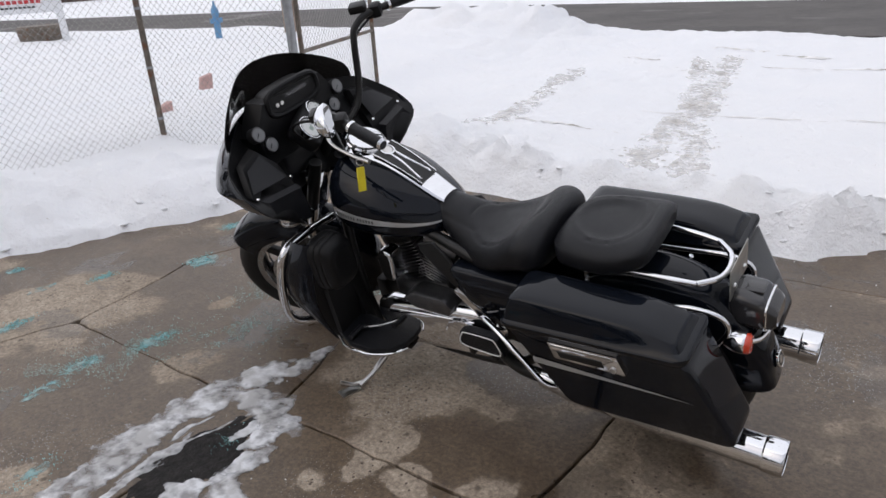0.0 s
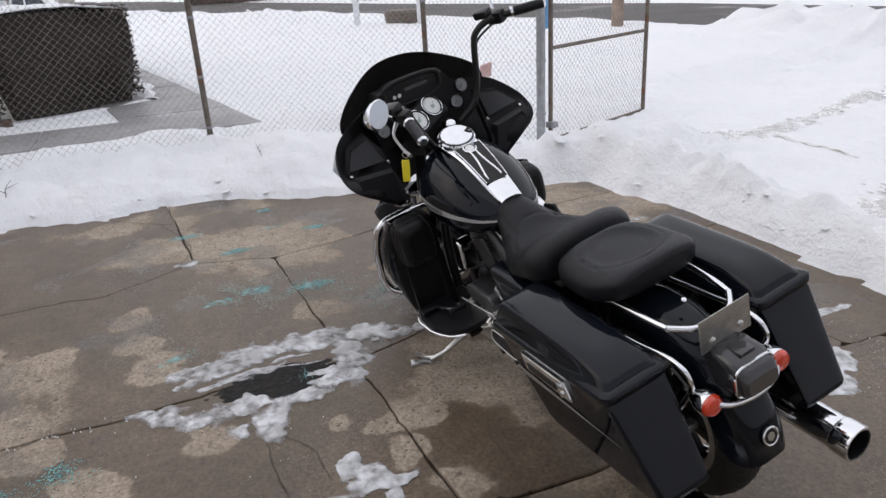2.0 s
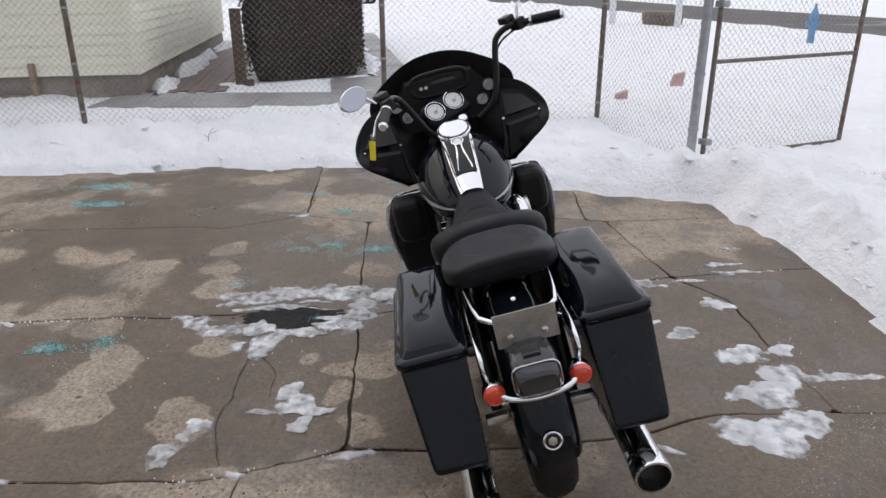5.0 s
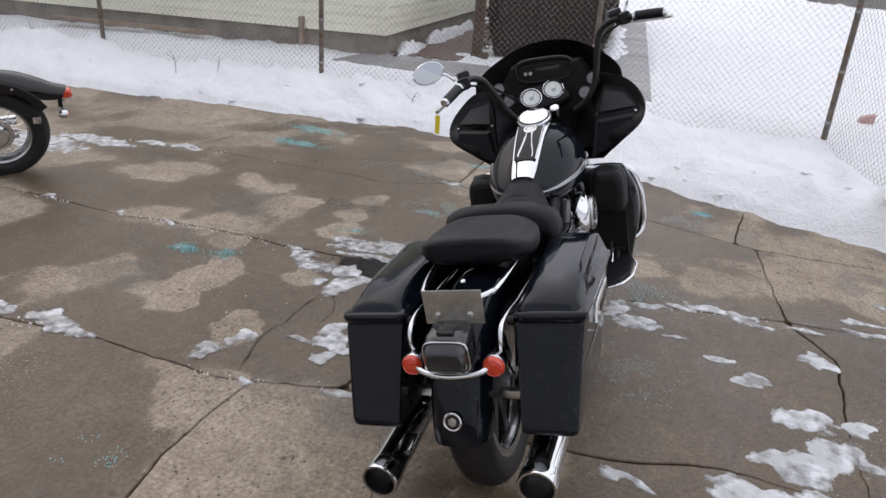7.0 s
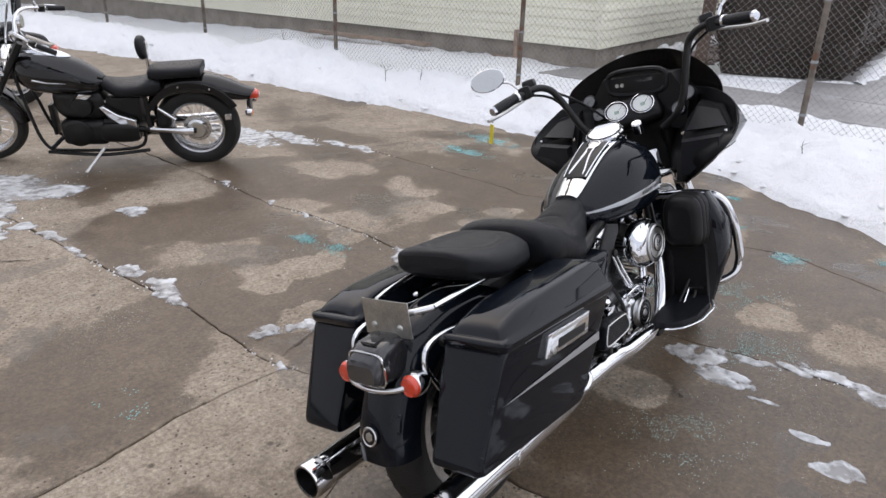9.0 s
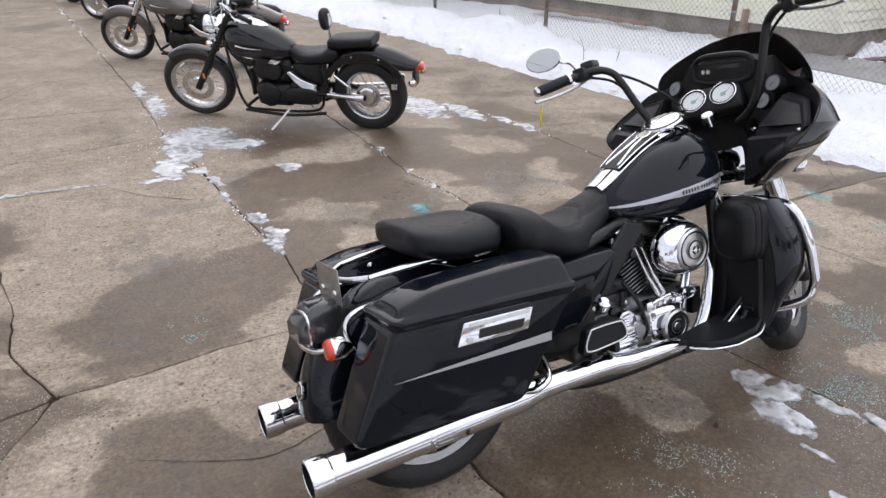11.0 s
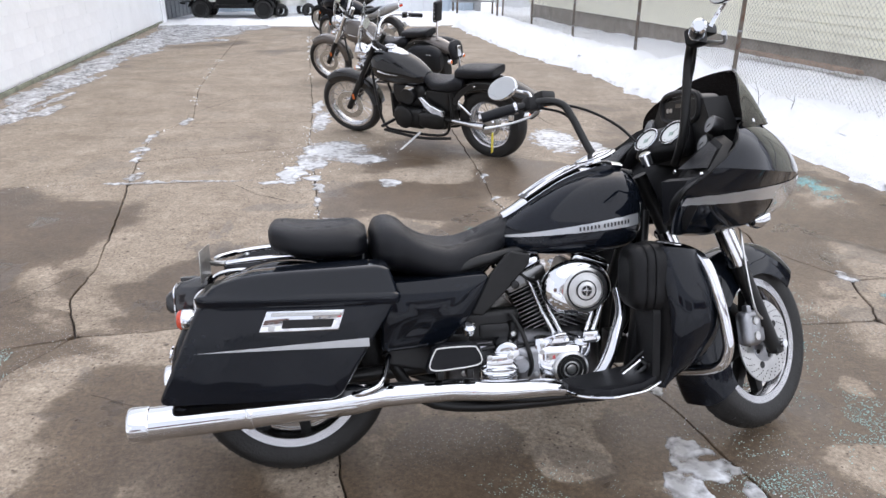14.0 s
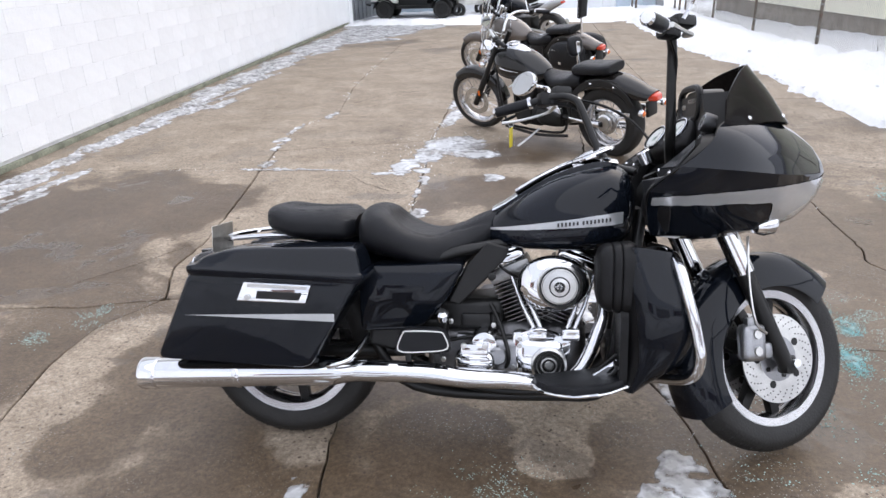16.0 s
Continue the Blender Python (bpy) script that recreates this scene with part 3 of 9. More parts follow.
def on_lot(x, y):
    """How far a place lies inside the bare concrete (positive) or in the snow (negative), roughly in metres."""
    d = min(x - lot_edge(min(y, 3.6)), lot_end(x) - y)
    back = y + 15.3 + 0.9 * noise.noise((x * 0.5, 0, 1)) + 0.3 * noise.noise((x * 2, 0, 4))
    return min(d, back)


def bump(x, y, cx, cy, rx, ry, h):
    return h * math.exp(-(((x - cx) / rx) ** 2 + ((y - cy) / ry) ** 2))


def snow_z(x, y):
    d = -on_lot(x, y)
    if d < -0.02:
        return -0.05
    rough = 0.5 * noise.noise((x * 0.9, y * 0.9, 0)) + 0.38 * noise.noise((x * 2.6, y * 2.6, 4)) + 0.30 * abs(noise.noise((x * 5, y * 5, 18))) + 0.24 * noise.noise((x * 9, y * 9, 8))
    drive = min(1, max(0, (y - 3.4) / 1.0)) * min(1, max(0, (x + 3.4) / 1.5))
    lip = min(1.0, (d + 0.02) / 0.22) ** 0.6
    z = 0.05 * lip * (1 - 0.35 * drive)
    z += math.exp(-((d - 0.30) / 0.30) ** 2) * (0.10 * abs(noise.noise((x * 5.0, y * 5.0, 53))) + 0.03 * noise.noise((x * 10, y * 10, 54)))
    berm = math.exp(-((d - 0.75) / 0.55) ** 2) * (1 - drive)
    z += berm * (0.14 + 0.20 * rough)
    z += (0.085 + 0.02 * rough) * min(1, max(0, d / 1.2)) * (1 - 0.7 * drive)
    z += 0.06 * rough * lip * (1 - 0.45 * drive)
    # heap ploughed up between the gate and the street
    heap = bump(x, y, -7.3, 11.0, 1.4, 1.2, 0.40) + bump(x, y, -8.9, 11.0, 1.3, 1.1, 0.24) + bump(x, y, -6.5, 10.7, 0.6, 0.8, 0.12) + bump(x, y, -10.5, 11.4, 1.6, 0.9, 0.16) + bump(x, y, -8.0, 8.8, 2.8, 2.2, 0.14)
    z += heap * (1 + 0.85 * rough) + min(heap, 0.25) * (0.35 * abs(noise.noise((x * 1.9, y * 1.9, 33))) - 0.10)
    # trodden flat where the utility vehicle stands
    z -= max(0.0, z - 0.035) * bump(x, y, 2.7, -16.8, 2.6, 1.6, 0.95)
    z += bump(x, y, -22.5, 4.6, 4.0, 1.6, 0.50) * (1 + 0.5 * rough)
    z -= bump(x, y, -4.80, 4.65, 0.50, 1.0, 0.17) + bump(x, y, -4.40, 3.80, 0.40, 0.4, 0.08)
    z = max(z, 0.03)
    # rolled lip where the plough turned on the drive
    z += math.exp(-((d - 0.26) / 0.20) ** 2) * min(1, max(0, (x + 4.1) / 0.5)) * min(1, max(0, (y - 3.0) / 0.5)) * max(0.0, 0.095 + 0.15 * rough + 0.16 * abs(noise.noise((x * 5.5, y * 5.5, 51))) + 0.05 * noise.noise((x * 11, y * 11, 52)))
    # the garden behind the fence lies higher than the yard
    rise = min(1.0, max(0.0, (-5.5 - x) / 0.9)) * min(1.0, max(0.0, (11.5 - y) / 3.0))
    z += 0.13 * rise * rise * (3 - 2 * rise)
    if 2.0 < y < 12.5 and x > -3.2:  # wheel ruts across the drive
        for c in (-0.3, 1.35):
            z -= 0.02 * math.exp(-((x - c - 0.16 * (y - 4)) / 0.17) ** 2) * min(1, max(0, d / 0.3))
    return z


def road_near(x):
    return float(np.interp(x, [-400, -150, -52, -30, -17, -11, -2, 400], [-70, -14, 6.0, 10.3, 13.2, 12.9, 12.8, 12.8]))


def road_far(x):
    return float(np.interp(x, [-400, -125, -40, -22, 400], [-38, 6, 16.5, 20.3, 20.3]))


def build_ground():
    xs = np.concatenate([[-1500, -700, -350, -200, -120, -85, -66, -54, -46, -40, -35], np.arange(-31, -12, 0.7), np.arange(-12, -10, 0.25), np.arange(-10, -6.4, 0.18), np.arange(-6.4, -2.0, 0.062), np.arange(-2.0, 1.4, 0.09), np.arange(1.4, 5.6, 0.14), [6, 7, 9, 12, 16, 24, 40, 80, 160, 400, 1500]])
    ys = np.concatenate([[-1500, -600, -250, -120, -70, -45, -34, -28, -25], np.arange(-23, -13, 0.35), np.arange(-13, -6, 0.13), np.arange(-6, 6.0, 0.068), np.arange(6.0, 13.4, 0.15), np.arange(13.5, 24, 0.8), [26, 30, 36, 45, 60, 90, 150, 300, 700, 1500]])
    v = []
    for y in ys:
        for x in xs:
            far = abs(x) > 45 or abs(y) > 45
            z = 0.1 if far else snow_z(float(x), float(y))
            if road_near(float(x)) - 0.1 < y < road_far(float(x)) + 0.1:
                z = -0.06
            elif y >= road_far(float(x)):
                z = 0.1
            if x > wall_x(float(y)) - 0.6 and y < 2.5 and z > -0.04:
                z = 0.02
            if x > 4.6 or (x > -3 and y < -19):
                z = min(z, 0.06)
            u, w_ = (float(x) - 1.2) / 0.91 + 1.2, (float(y) - 1.8) / 0.91 + 1.8
            if -19.6 < u < -7.1 and -1.3 < w_ - 0.145 * (u + 7.15) < 1.75:
                z = min(z, 0.236)
            if -16.0 < u < -7.0 and -2.9 < w_ < -1.0:
                z = min(z, 0.236)
            v.append((float(x), float(y), z))
    w = len(xs)
    f = [(j * w + i, j * w + i + 1, (j + 1) * w + i + 1, (j + 1) * w + i) for j in range(len(ys) - 1) for i in range(w - 1)]
    solid("ground", (v, f), SNOW, "trodden and ploughed white snow lying round the yard", "snow", "structure", angle=0)
    for p in bpy.data.objects["ground"].data.polygons:
        p.use_smooth = True


build_ground()


rx = [-400, -150, -125, -90, -70, -52, -40, -30, -22, -17, -11, -2, 20, 80, 400]
solid("road", grid_shape([[(x, road_near(x), 0.0) for x in rx], [(x, road_far(x), 0.0) for x in rx]], -0.06), ASPHALT, "wet grey asphalt street with salt stains behind the snow heap", "street", "structure", angle=0)
solid("pavement_far", prism([(-21.4, -60), (-19.6, -60), (-19.6, 2.2), (-21.4, 2.2)], 0.15, 0.245, "z"), GRAYWALK, "cleared grey concrete footway crossing the lawn", "footway", "structure")

# garden walk of poured slabs behind the fence
walk_ob = thing("pavement_walk", "bare damp concrete garden walk beside the hedge", "footway", kind="structure", m=BACK)
for i in range(9):
    x1 = -7.15 - i * 1.38
    part("slab", prism([(x1, 0.42 - 0.20 * i), (x1, 1.72 - 0.20 * i), (x1 - 1.365, 1.52 - 0.20 * i), (x1 - 1.365, 0.22 - 0.20 * i)], 0.0, 0.125 + 0.004 * (i % 2), "z", 0.008), GRAYWALK, walk_ob)
for i in range(3):
    y1 = 0.40 - i * 0.98
    part("slab", prism([(-7.15, y1), (-8.25, y1), (-8.25, y1 - 0.965), (-7.15, y1 - 0.965)], 0.0, 0.124, "z", 0.008), GRAYWALK, walk_ob)
brick_walk = thing("pavement_brick", "dark red brick path between house and hedge, dusted with snow", "footway", kind="structure", m=BACK)
brick_me = mesh_of("brick", rbox((0, 0, 0), (0.305, 0.124, 0.07), 0.005, 1), BRICKWALK)
for i in range(22):
    for j in range(10):
        x, y = -8.42 - i * 0.312 - 0.15 * (j % 2), -2.41 + j * 0.128
        ob = new("brick", brick_me)
        ob.parent = brick_walk
        ob.matrix_basis = pose(x, y + 0.148 * (x + 8.3), 0.090 + 0.002 * ((3 * i + 7 * j) % 3), 0, 0, 8.4)


# ---- white block building ----
def build_block_wall():
    base = thing("wall_block", "white painted concrete block wall with grimy foot", "wall", kind="structure")
    ang = math.atan2(0.105, 1.0)
    far_end = -16.2
    length = 27.0
    # local x runs along the wall from its far corner towards the street, y into the building
    m = Matrix.Translation((wall_x(far_end), far_end, 0)) @ Matrix.Rotation(math.pi / 2 + ang, 4, "Z") @ Matrix.Scale(-1, 4, (0, 1, 0))
    part("core", rbox((length / 2, 0.17, 2.05), (length, 0.30, 4.1), 0), MORTAR, base, m=m)
    part("foot_stain", rbox((length / 2, 0.005, 0.025), (length, 0.05, 0.055), 0.01), MOSS, base, m=m)
    shared = mesh_of("block", rbox((0, 0, 0), (0.399, 0.05, 0.199), 0.002, 1), BLOCK)
    half = mesh_of("block_half", rbox((0, 0, 0), (0.199, 0.05, 0.199), 0.002, 1), BLOCK)
    far = []
    count = 0
    rng = random.Random(4)
    for row in range(20):
        z = 0.19 + row * 0.2
        x = 0.0 if row % 2 else -0.2
        while x < length:
            x0, w = x, 0.4
            if x0 < 0:
                x0, w = 0.0, 0.2
            y = 0.012 + rng.uniform(-0.0022, 0.0022)
            if 6.5 < x0 < 16.5 and row < 12 and count < 300:
                ob = new("block", shared if w > 0.3 else half)
                ob.parent = base
                ob.matrix_basis = m @ Matrix.Translation((x0 + w / 2, y, z))
                count += 1
            else:
                far.append(xf(rbox((0, 0, 0), (w - 0.001, 0.05, 0.199), 0), Matrix.Translation((x0 + w / 2, y, z))))
            x += 0.4
    ob = part("far_blocks", join(*far), BLOCK, base, m=m, angle=0)
    ob["kind"] = "stuff"
    end = thing("wall_block_end", "white painted return wall with grey steel door", "wall", kind="structure")
    part("core", rbox((6.9, -16.05, 2.05), (4.2, 0.3, 4.1), 0), BLOCK, end)
    part("roof_slab", rbox((9.5, -4.0, 4.2), (13.5, 32, 0.25), 0.03), MORTAR, end)


build_block_wall()


# ---- far end of the yard ----
def build_back():
    back = thing("wall_back", "pale blue and white corrugated steel shed wall at the yard's end", "wall", kind="structure")
    rng = random.Random(2)
    x = 6.6
    while x > -3.8:
        white = 2.3 > x > -2.6
        part("panel", rbox((x - 0.20, -19.6, 1.9), (0.395, 0.06, 3.8), 0.012, 1), WHITEMETAL if white else BLUEMETAL, back)
        if not white:
            part("rib", rbox((x - 0.05, -19.56, 1.9), (0.05, 0.05, 3.8), 0.01, 1), BLUEMETAL, back)
        x -= 0.4
    part("post", rbox((2.35, -19.53, 1.9), (0.16, 0.10, 3.8), 0.01), GALV, back)
    part("post", rbox((-3.9, -19.5, 1.9), (0.22, 0.3, 3.8), 0.02), GALV, back)
    side = thing("door_shed", "grey ribbed steel sliding door beside the block wall", "door", kind="structure")
    for i in range(9):
        part("panel", rbox((5.05 - i * 0.02, -16.5 - i * 0.34, 1.6), (0.08, 0.32, 3.2), 0.015, 1), GALV, side)


build_back()


# ---- house with cream siding ----
def build_house():
    house = thing("house", "single-storey house with cream lap siding on a low block foundation", "house", m=BACK)
    ang = math.atan2(0.148, 1.0)
    # local x: along the long wall away from the street corner, y: out of the wall towards the yard
    m = Matrix.Translation((-8.05, -2.2, 0)) @ Matrix.Rotation(-math.pi / 2 + ang, 4, "Z")
    L, W, zb = 16.5, 8.5, 0.395
    part("foundation", rbox((L / 2, -W / 2, 0.18), (L - 0.06, W - 0.06, 0.50), 0.01), FOUNDATION, house, m=m)
    part("core", rbox((L / 2, -W / 2, zb + 1.40), (L - 0.04, W - 0.04, 2.72), 0), SIDING, house, m=m)
    board = prism([(0.0, 0.0), (0.022, 0.0), (0.006, 0.131), (0.0, 0.131)], 0.02, L, "x")
    end = prism([(0.0, 0.0), (-0.022, 0.0), (-0.006, 0.131), (0.0, 0.131)], -W, -0.02, "y")
    bme, eme = mesh_of("siding_board", board, SIDING), mesh_of("siding_end", end, SIDING)
    for i in range(21):
        for me in (bme, eme):
            ob = new("siding_board", me)
            ob.parent = house
            ob.matrix_basis = m @ Matrix.Translation((0, 0, zb + i * 0.127))
    part("corner_post", rbox((0.02, 0.0, zb + 1.37), (0.09, 0.09, 2.74), 0.006), SIDING, house, m=m)
    win = part("window", rbox((9.6, 0.03, 1.78), (0.62, 0.05, 1.05), 0.01), WHITE, house, "white-framed window with dark glass", m=m)
    part("pane", rbox((9.6, 0.058, 1.78), (0.50, 0.012, 0.92), 0), GLASS, win)
    part("roof", prism([(0.55, 3.05), (-W / 2, 4.9), (-W - 0.55, 3.05)], -0.5, L + 0.5, "x", 0.02), ROOF, house, m=m)
    part("step_board", rbox((4.0, 0.32, 0.24), (2.6, 0.14, 0.05), 0.006), TIMBER, house, m=m)


build_house()
post = thing("timber_stake", "short weathered wooden stake standing in the snow", "stake", m=pose(-7.02, -2.98, 0.20))
part("stake", rbox((0, 0, 0.20), (0.10, 0.06, 0.50), 0.008), TIMBER, post)
for i, (a, b, z) in enumerate((((-7.08, -3.1), (-7.0, -5.9), 0.27), ((-7.2, -3.5), (-7.15, -5.5), 0.29), ((-7.1, -3.9), (-7.05, -4.8), 0.32))):
    d = Vector((b[0] - a[0], b[1] - a[1], 0))
    solid("plank", rbox((0, 0, 0), (d.length, 0.14, 0.035), 0.005), TIMBER, "weathered brown plank lying on the snow by the house", "plank", group="planks by the house", m=Matrix.Translation(((a[0] + b[0]) / 2, (a[1] + b[1]) / 2, z)) @ Matrix.Rotation(math.atan2(d.y, d.x), 4, "Z"))


# ---- chain-link fence ----
def chain_link(length, height, cell=0.062):
    """Two sets of slanting wires in the plane x, z, bent where they hook."""
    n = int((length + height) / cell) + 1
    wire = 0.0014
    v, f = [], []

    def bar(a, b, y):
        o = len(v)
        d = Vector((b[0] - a[0], 0, b[1] - a[1])).normalized()
        s = Vector((-d.z, 0, d.x)) * wire
        for p in (a, b):
            q = Vector((p[0], y, p[1]))
            v.extend([tuple(q + s), tuple(q - s * 0.5 + Vector((0, wire, 0))), tuple(q - s * 0.5 - Vector((0, wire, 0)))])
        f.extend([(o, o + 1, o + 4, o + 3), (o + 1, o + 2, o + 5, o + 4), (o + 2, o, o + 3, o + 5)])

    for i in range(n):
        c = i * cell
        x0, z0, x1, z1 = c, 0.0, c - height, height
        if x0 > length:
            z0, x0 = c - length, length
        if x1 < 0:
            z1, x1 = c, 0.0
        if z1 > z0:
            bar((x0, z0), (x1, z1), 0.002)
            bar((length - x0, z0), (length - x1, z1), -0.002)
    return v, f


def fence_panel(fence, a, b, z0, h):
    d = Vector((b[0] - a[0], b[1] - a[1], 0))
    m = Matrix.Translation((a[0], a[1], z0)) @ Matrix.Rotation(math.atan2(d.y, d.x), 4, "Z")
    part("chain_link", chain_link(d.length, h), WIRE, fence, m=m, angle=0)
    part("top_rail", rod((0, 0, h + 0.01), (d.length, 0, h + 0.01), 0.019, 8), GALV, fence, m=m)


def fence_post(fence, p, h, r=0.026, material=RUST, cap=True):
    o = part("post", join(rod((p[0], p[1], -0.05), (p[0], p[1], h), r, 12), lathe([(r * 1.25, 0), (r * 1.2, 0.03), (r * 0.5, 0.05)], 12, at(p[0], p[1], h)) if cap else rod((p[0], p[1], h), (p[0], p[1], h + 0.01), r, 12)), material, fence)
    for z in (0.35, 0.8, 1.3):
        if z < h:
            part("tie_band", lathe([(r * 1.18, 0), (r * 1.18, 0.022)], 12, at(p[0], p[1], z)), GALV, o)


def build_fence():
    fence = thing("fence", "rusty-posted chain-link fence along the snow bank", "fence", kind="structure")
    pts = [(-5.86, 3.34), (-5.80, 1.17), (-5.47, -1.72), (-5.14, -4.52), (-4.97, -7.62), (-4.78, -10.9), (-4.55, -14.0), (-4.35, -17.2)]
    for p in pts:
        fence_post(fence, p, 1.56)
    for a, b in zip(pts, pts[1:]):
        fence_panel(fence, a, b, 0.08, 1.46)
    fence_post(fence, (-4.46, 3.84), 1.70, 0.038, GALV)
    fence_panel(fence, (-4.46, 3.84), pts[0], 0.08, 1.46)
    gate = thing("gate", "open chain-link gate with rusty tube frame stuck in the snow", "gate")
    a, b = Vector((-4.50, 3.96, 0)), Vector((-5.22, 5.52, 0))
    d = b - a
    m = Matrix.Translation(a) @ Matrix.Rotation(math.atan2(d.y, d.x), 4, "Z")
    w = d.length
    frame = part("gate_frame", join(rod((0, 0, 0.06), (0, 0, 1.68), 0.021), rod((w, 0, 0.06), (w, 0, 1.68), 0.021), rod((0, 0, 0.10), (w, 0, 0.085), 0.019), rod((0, 0, 1.66), (w, 0, 1.66), 0.021), rod((0, 0, 0.90), (w, 0, 0.90), 0.017)), RUST, gate, m=m)
    part("chain_link", chain_link(w, 1.55), WIRE, gate, m=m @ Matrix.Translation((0, 0.015, 0.10)), angle=0)
    for z in (0.25, 1.35):
        part("hinge", rbox((-0.02, -0.03, z), (0.07, 0.09, 0.05), 0.006), GALV, gate, m=m)


build_fence()


# ---- clipped hedge ----
def build_hedge():
    rng = random.Random(11)
    hedge = thing("hedge", "clipped dense brown winter hedge with snow on top", "hedge", m=BACK)
    x0, x1, y0, y1, h = -17.5, -9.15, -1.12, 0.58, 1.36

    def shape_core():
        rows = []
        for i in range(60):
            x = x0 + (x1 - x0) * i / 59
            e = 0.02 if 0 < i < 59 else 0.22
            r = []
            for a in range(28):
                t = 2 * math.pi * a / 28
                c, s = math.cos(t), math.sin(t)
                y = (y0 + y1) / 2 + math.copysign(abs(c) ** 0.26, c) * ((y1 - y0) / 2 - e)
                z = 0.10 + (h - 0.1) / 2 + math.copysign(abs(s) ** 0.26, s) * ((h - 0.1) / 2 - e)
                k = 0.05 * noise.noise((x * 2.4, y * 2.4, z * 2.4)) - (0.10 if z < 0.4 else 0)
                r.append((x + k - 0.46 * (y - y0), y + (k if c > 0 else -k) + 0.148 * (x - x1), z + k))
            rows.append(r)
        return loft(rows)

    part("branch_mass", shape_core(), TWIG, hedge)
    v, f = [], []
    for i in range(15000):
        side = rng.random()
        x, y, z = rng.uniform(x0, x1), rng.uniform(y0, y1), rng.uniform(0.22, h)
        if side < 0.22:
            x = x1 + rng.uniform(-0.10, 0.0)
        elif side < 0.66:
            y = y1 + rng.uniform(-0.10, 0.0)
        elif side < 0.76:
            y = y0 + rng.uniform(0.0, 0.1)
        else:
            z = h + rng.uniform(-0.09, 0.04)
        a = Vector((rng.uniform(-1, 1), rng.uniform(-1, 1), rng.uniform(-1, 1))).normalized() * rng.uniform(0.018, 0.042)
        b = a.cross(Vector((rng.uniform(-1, 1), rng.uniform(-1, 1), rng.uniform(-1, 1)))).normalized() * rng.uniform(0.007, 0.014)
        p = Vector((x - 0.46 * (y - y0), y + 0.148 * (x - x1), z))
        o = len(v)
        v.extend([tuple(p - a), tuple(p + b), tuple(p + a), tuple(p - b)])
        f.append((o, o + 1, o + 2, o + 3))
    part("leaves", (v, f), HEDGE, hedge, angle=0)["kind"] = "stuff"
    rows = []
    for i in range(50):
        x = x0 + 0.1 + (x1 - x0 - 0.2) * i / 49
        rows.append([(x - 0.46 * (0.06 + (y1 - y0 - 0.12) * j / 14), 0.148 * (x - x1) + y0 + 0.06 + (y1 - y0 - 0.12) * j / 14, h - 0.02 + 0.07 * max(0, math.sin(math.pi * j / 14)) ** 0.5 * (0.9 + 0.8 * noise.noise((x * 1.6, j * 0.3, 0)))) for j in range(15)])
    part("snow_cap", grid_shape(rows, 0.01), SNOW, hedge, "patchy snow cap")


build_hedge()
corner = thing("timber_post", "old square brown wooden post at the hedge's corner", "post", m=BACK @ pose(-9.03, -1.14, 0.10, 0, -1.5, 10))
part("post", rbox((0, 0, 0.52), (0.13, 0.15, 1.10), 0.012), OLDWOOD, corner)
part("footing", rbox((0.01, 0.05, 0.03), (0.16, 0.26, 0.12), 0.02), OLDWOOD, corner)


def berm(points, w, h, seed):
    """A low ragged ridge of shovelled snow."""
    path = smooth_path([(*p, 0) for p in points], 14)
    rows = []
    for i, p in enumerate(path):
        d = (path[min(i + 1, len(path) - 1)] - path[max(i - 1, 0)]).normalized()
        s = Vector((-d.y, d.x, 0))
        k = max(0.15, 0.8 + 1.1 * noise.noise((p.x * 1.7, p.y * 1.7, seed)))
        row = []
        for j in range(9):
            t = -1 + j / 4
            q = p + s * w * k * (t + 0.25 * noise.noise((p.x * 4, p.y * 4, seed + j)))
            row.append((q.x, q.y, 0.11 + h * k * (1 - t * t) * (1 + 0.7 * noise.noise((q.x * 7, q.y * 7, seed))) - 0.02 * (abs(t) == 1)))
        rows.append(row)
    return grid_shape(rows)


solid("hedge_snow", join(berm([(-9.0, -1.45), (-9.15, -0.6), (-9.75, 0.35), (-10.1, 0.72)], 0.13, 0.035, 3), berm([(-9.9, 0.66), (-11.5, 0.50), (-13.5, 0.18), (-16.5, -0.25)], 0.20, 0.07, 8), berm([(-8.02, -2.02), (-9.2, -2.20), (-10.6, -2.40), (-13.0, -2.78)], 0.16, 0.14, 12)), SNOW, "thin ragged ridges of snow along hedge and house foot", "snow", "stuff", m=BACK)


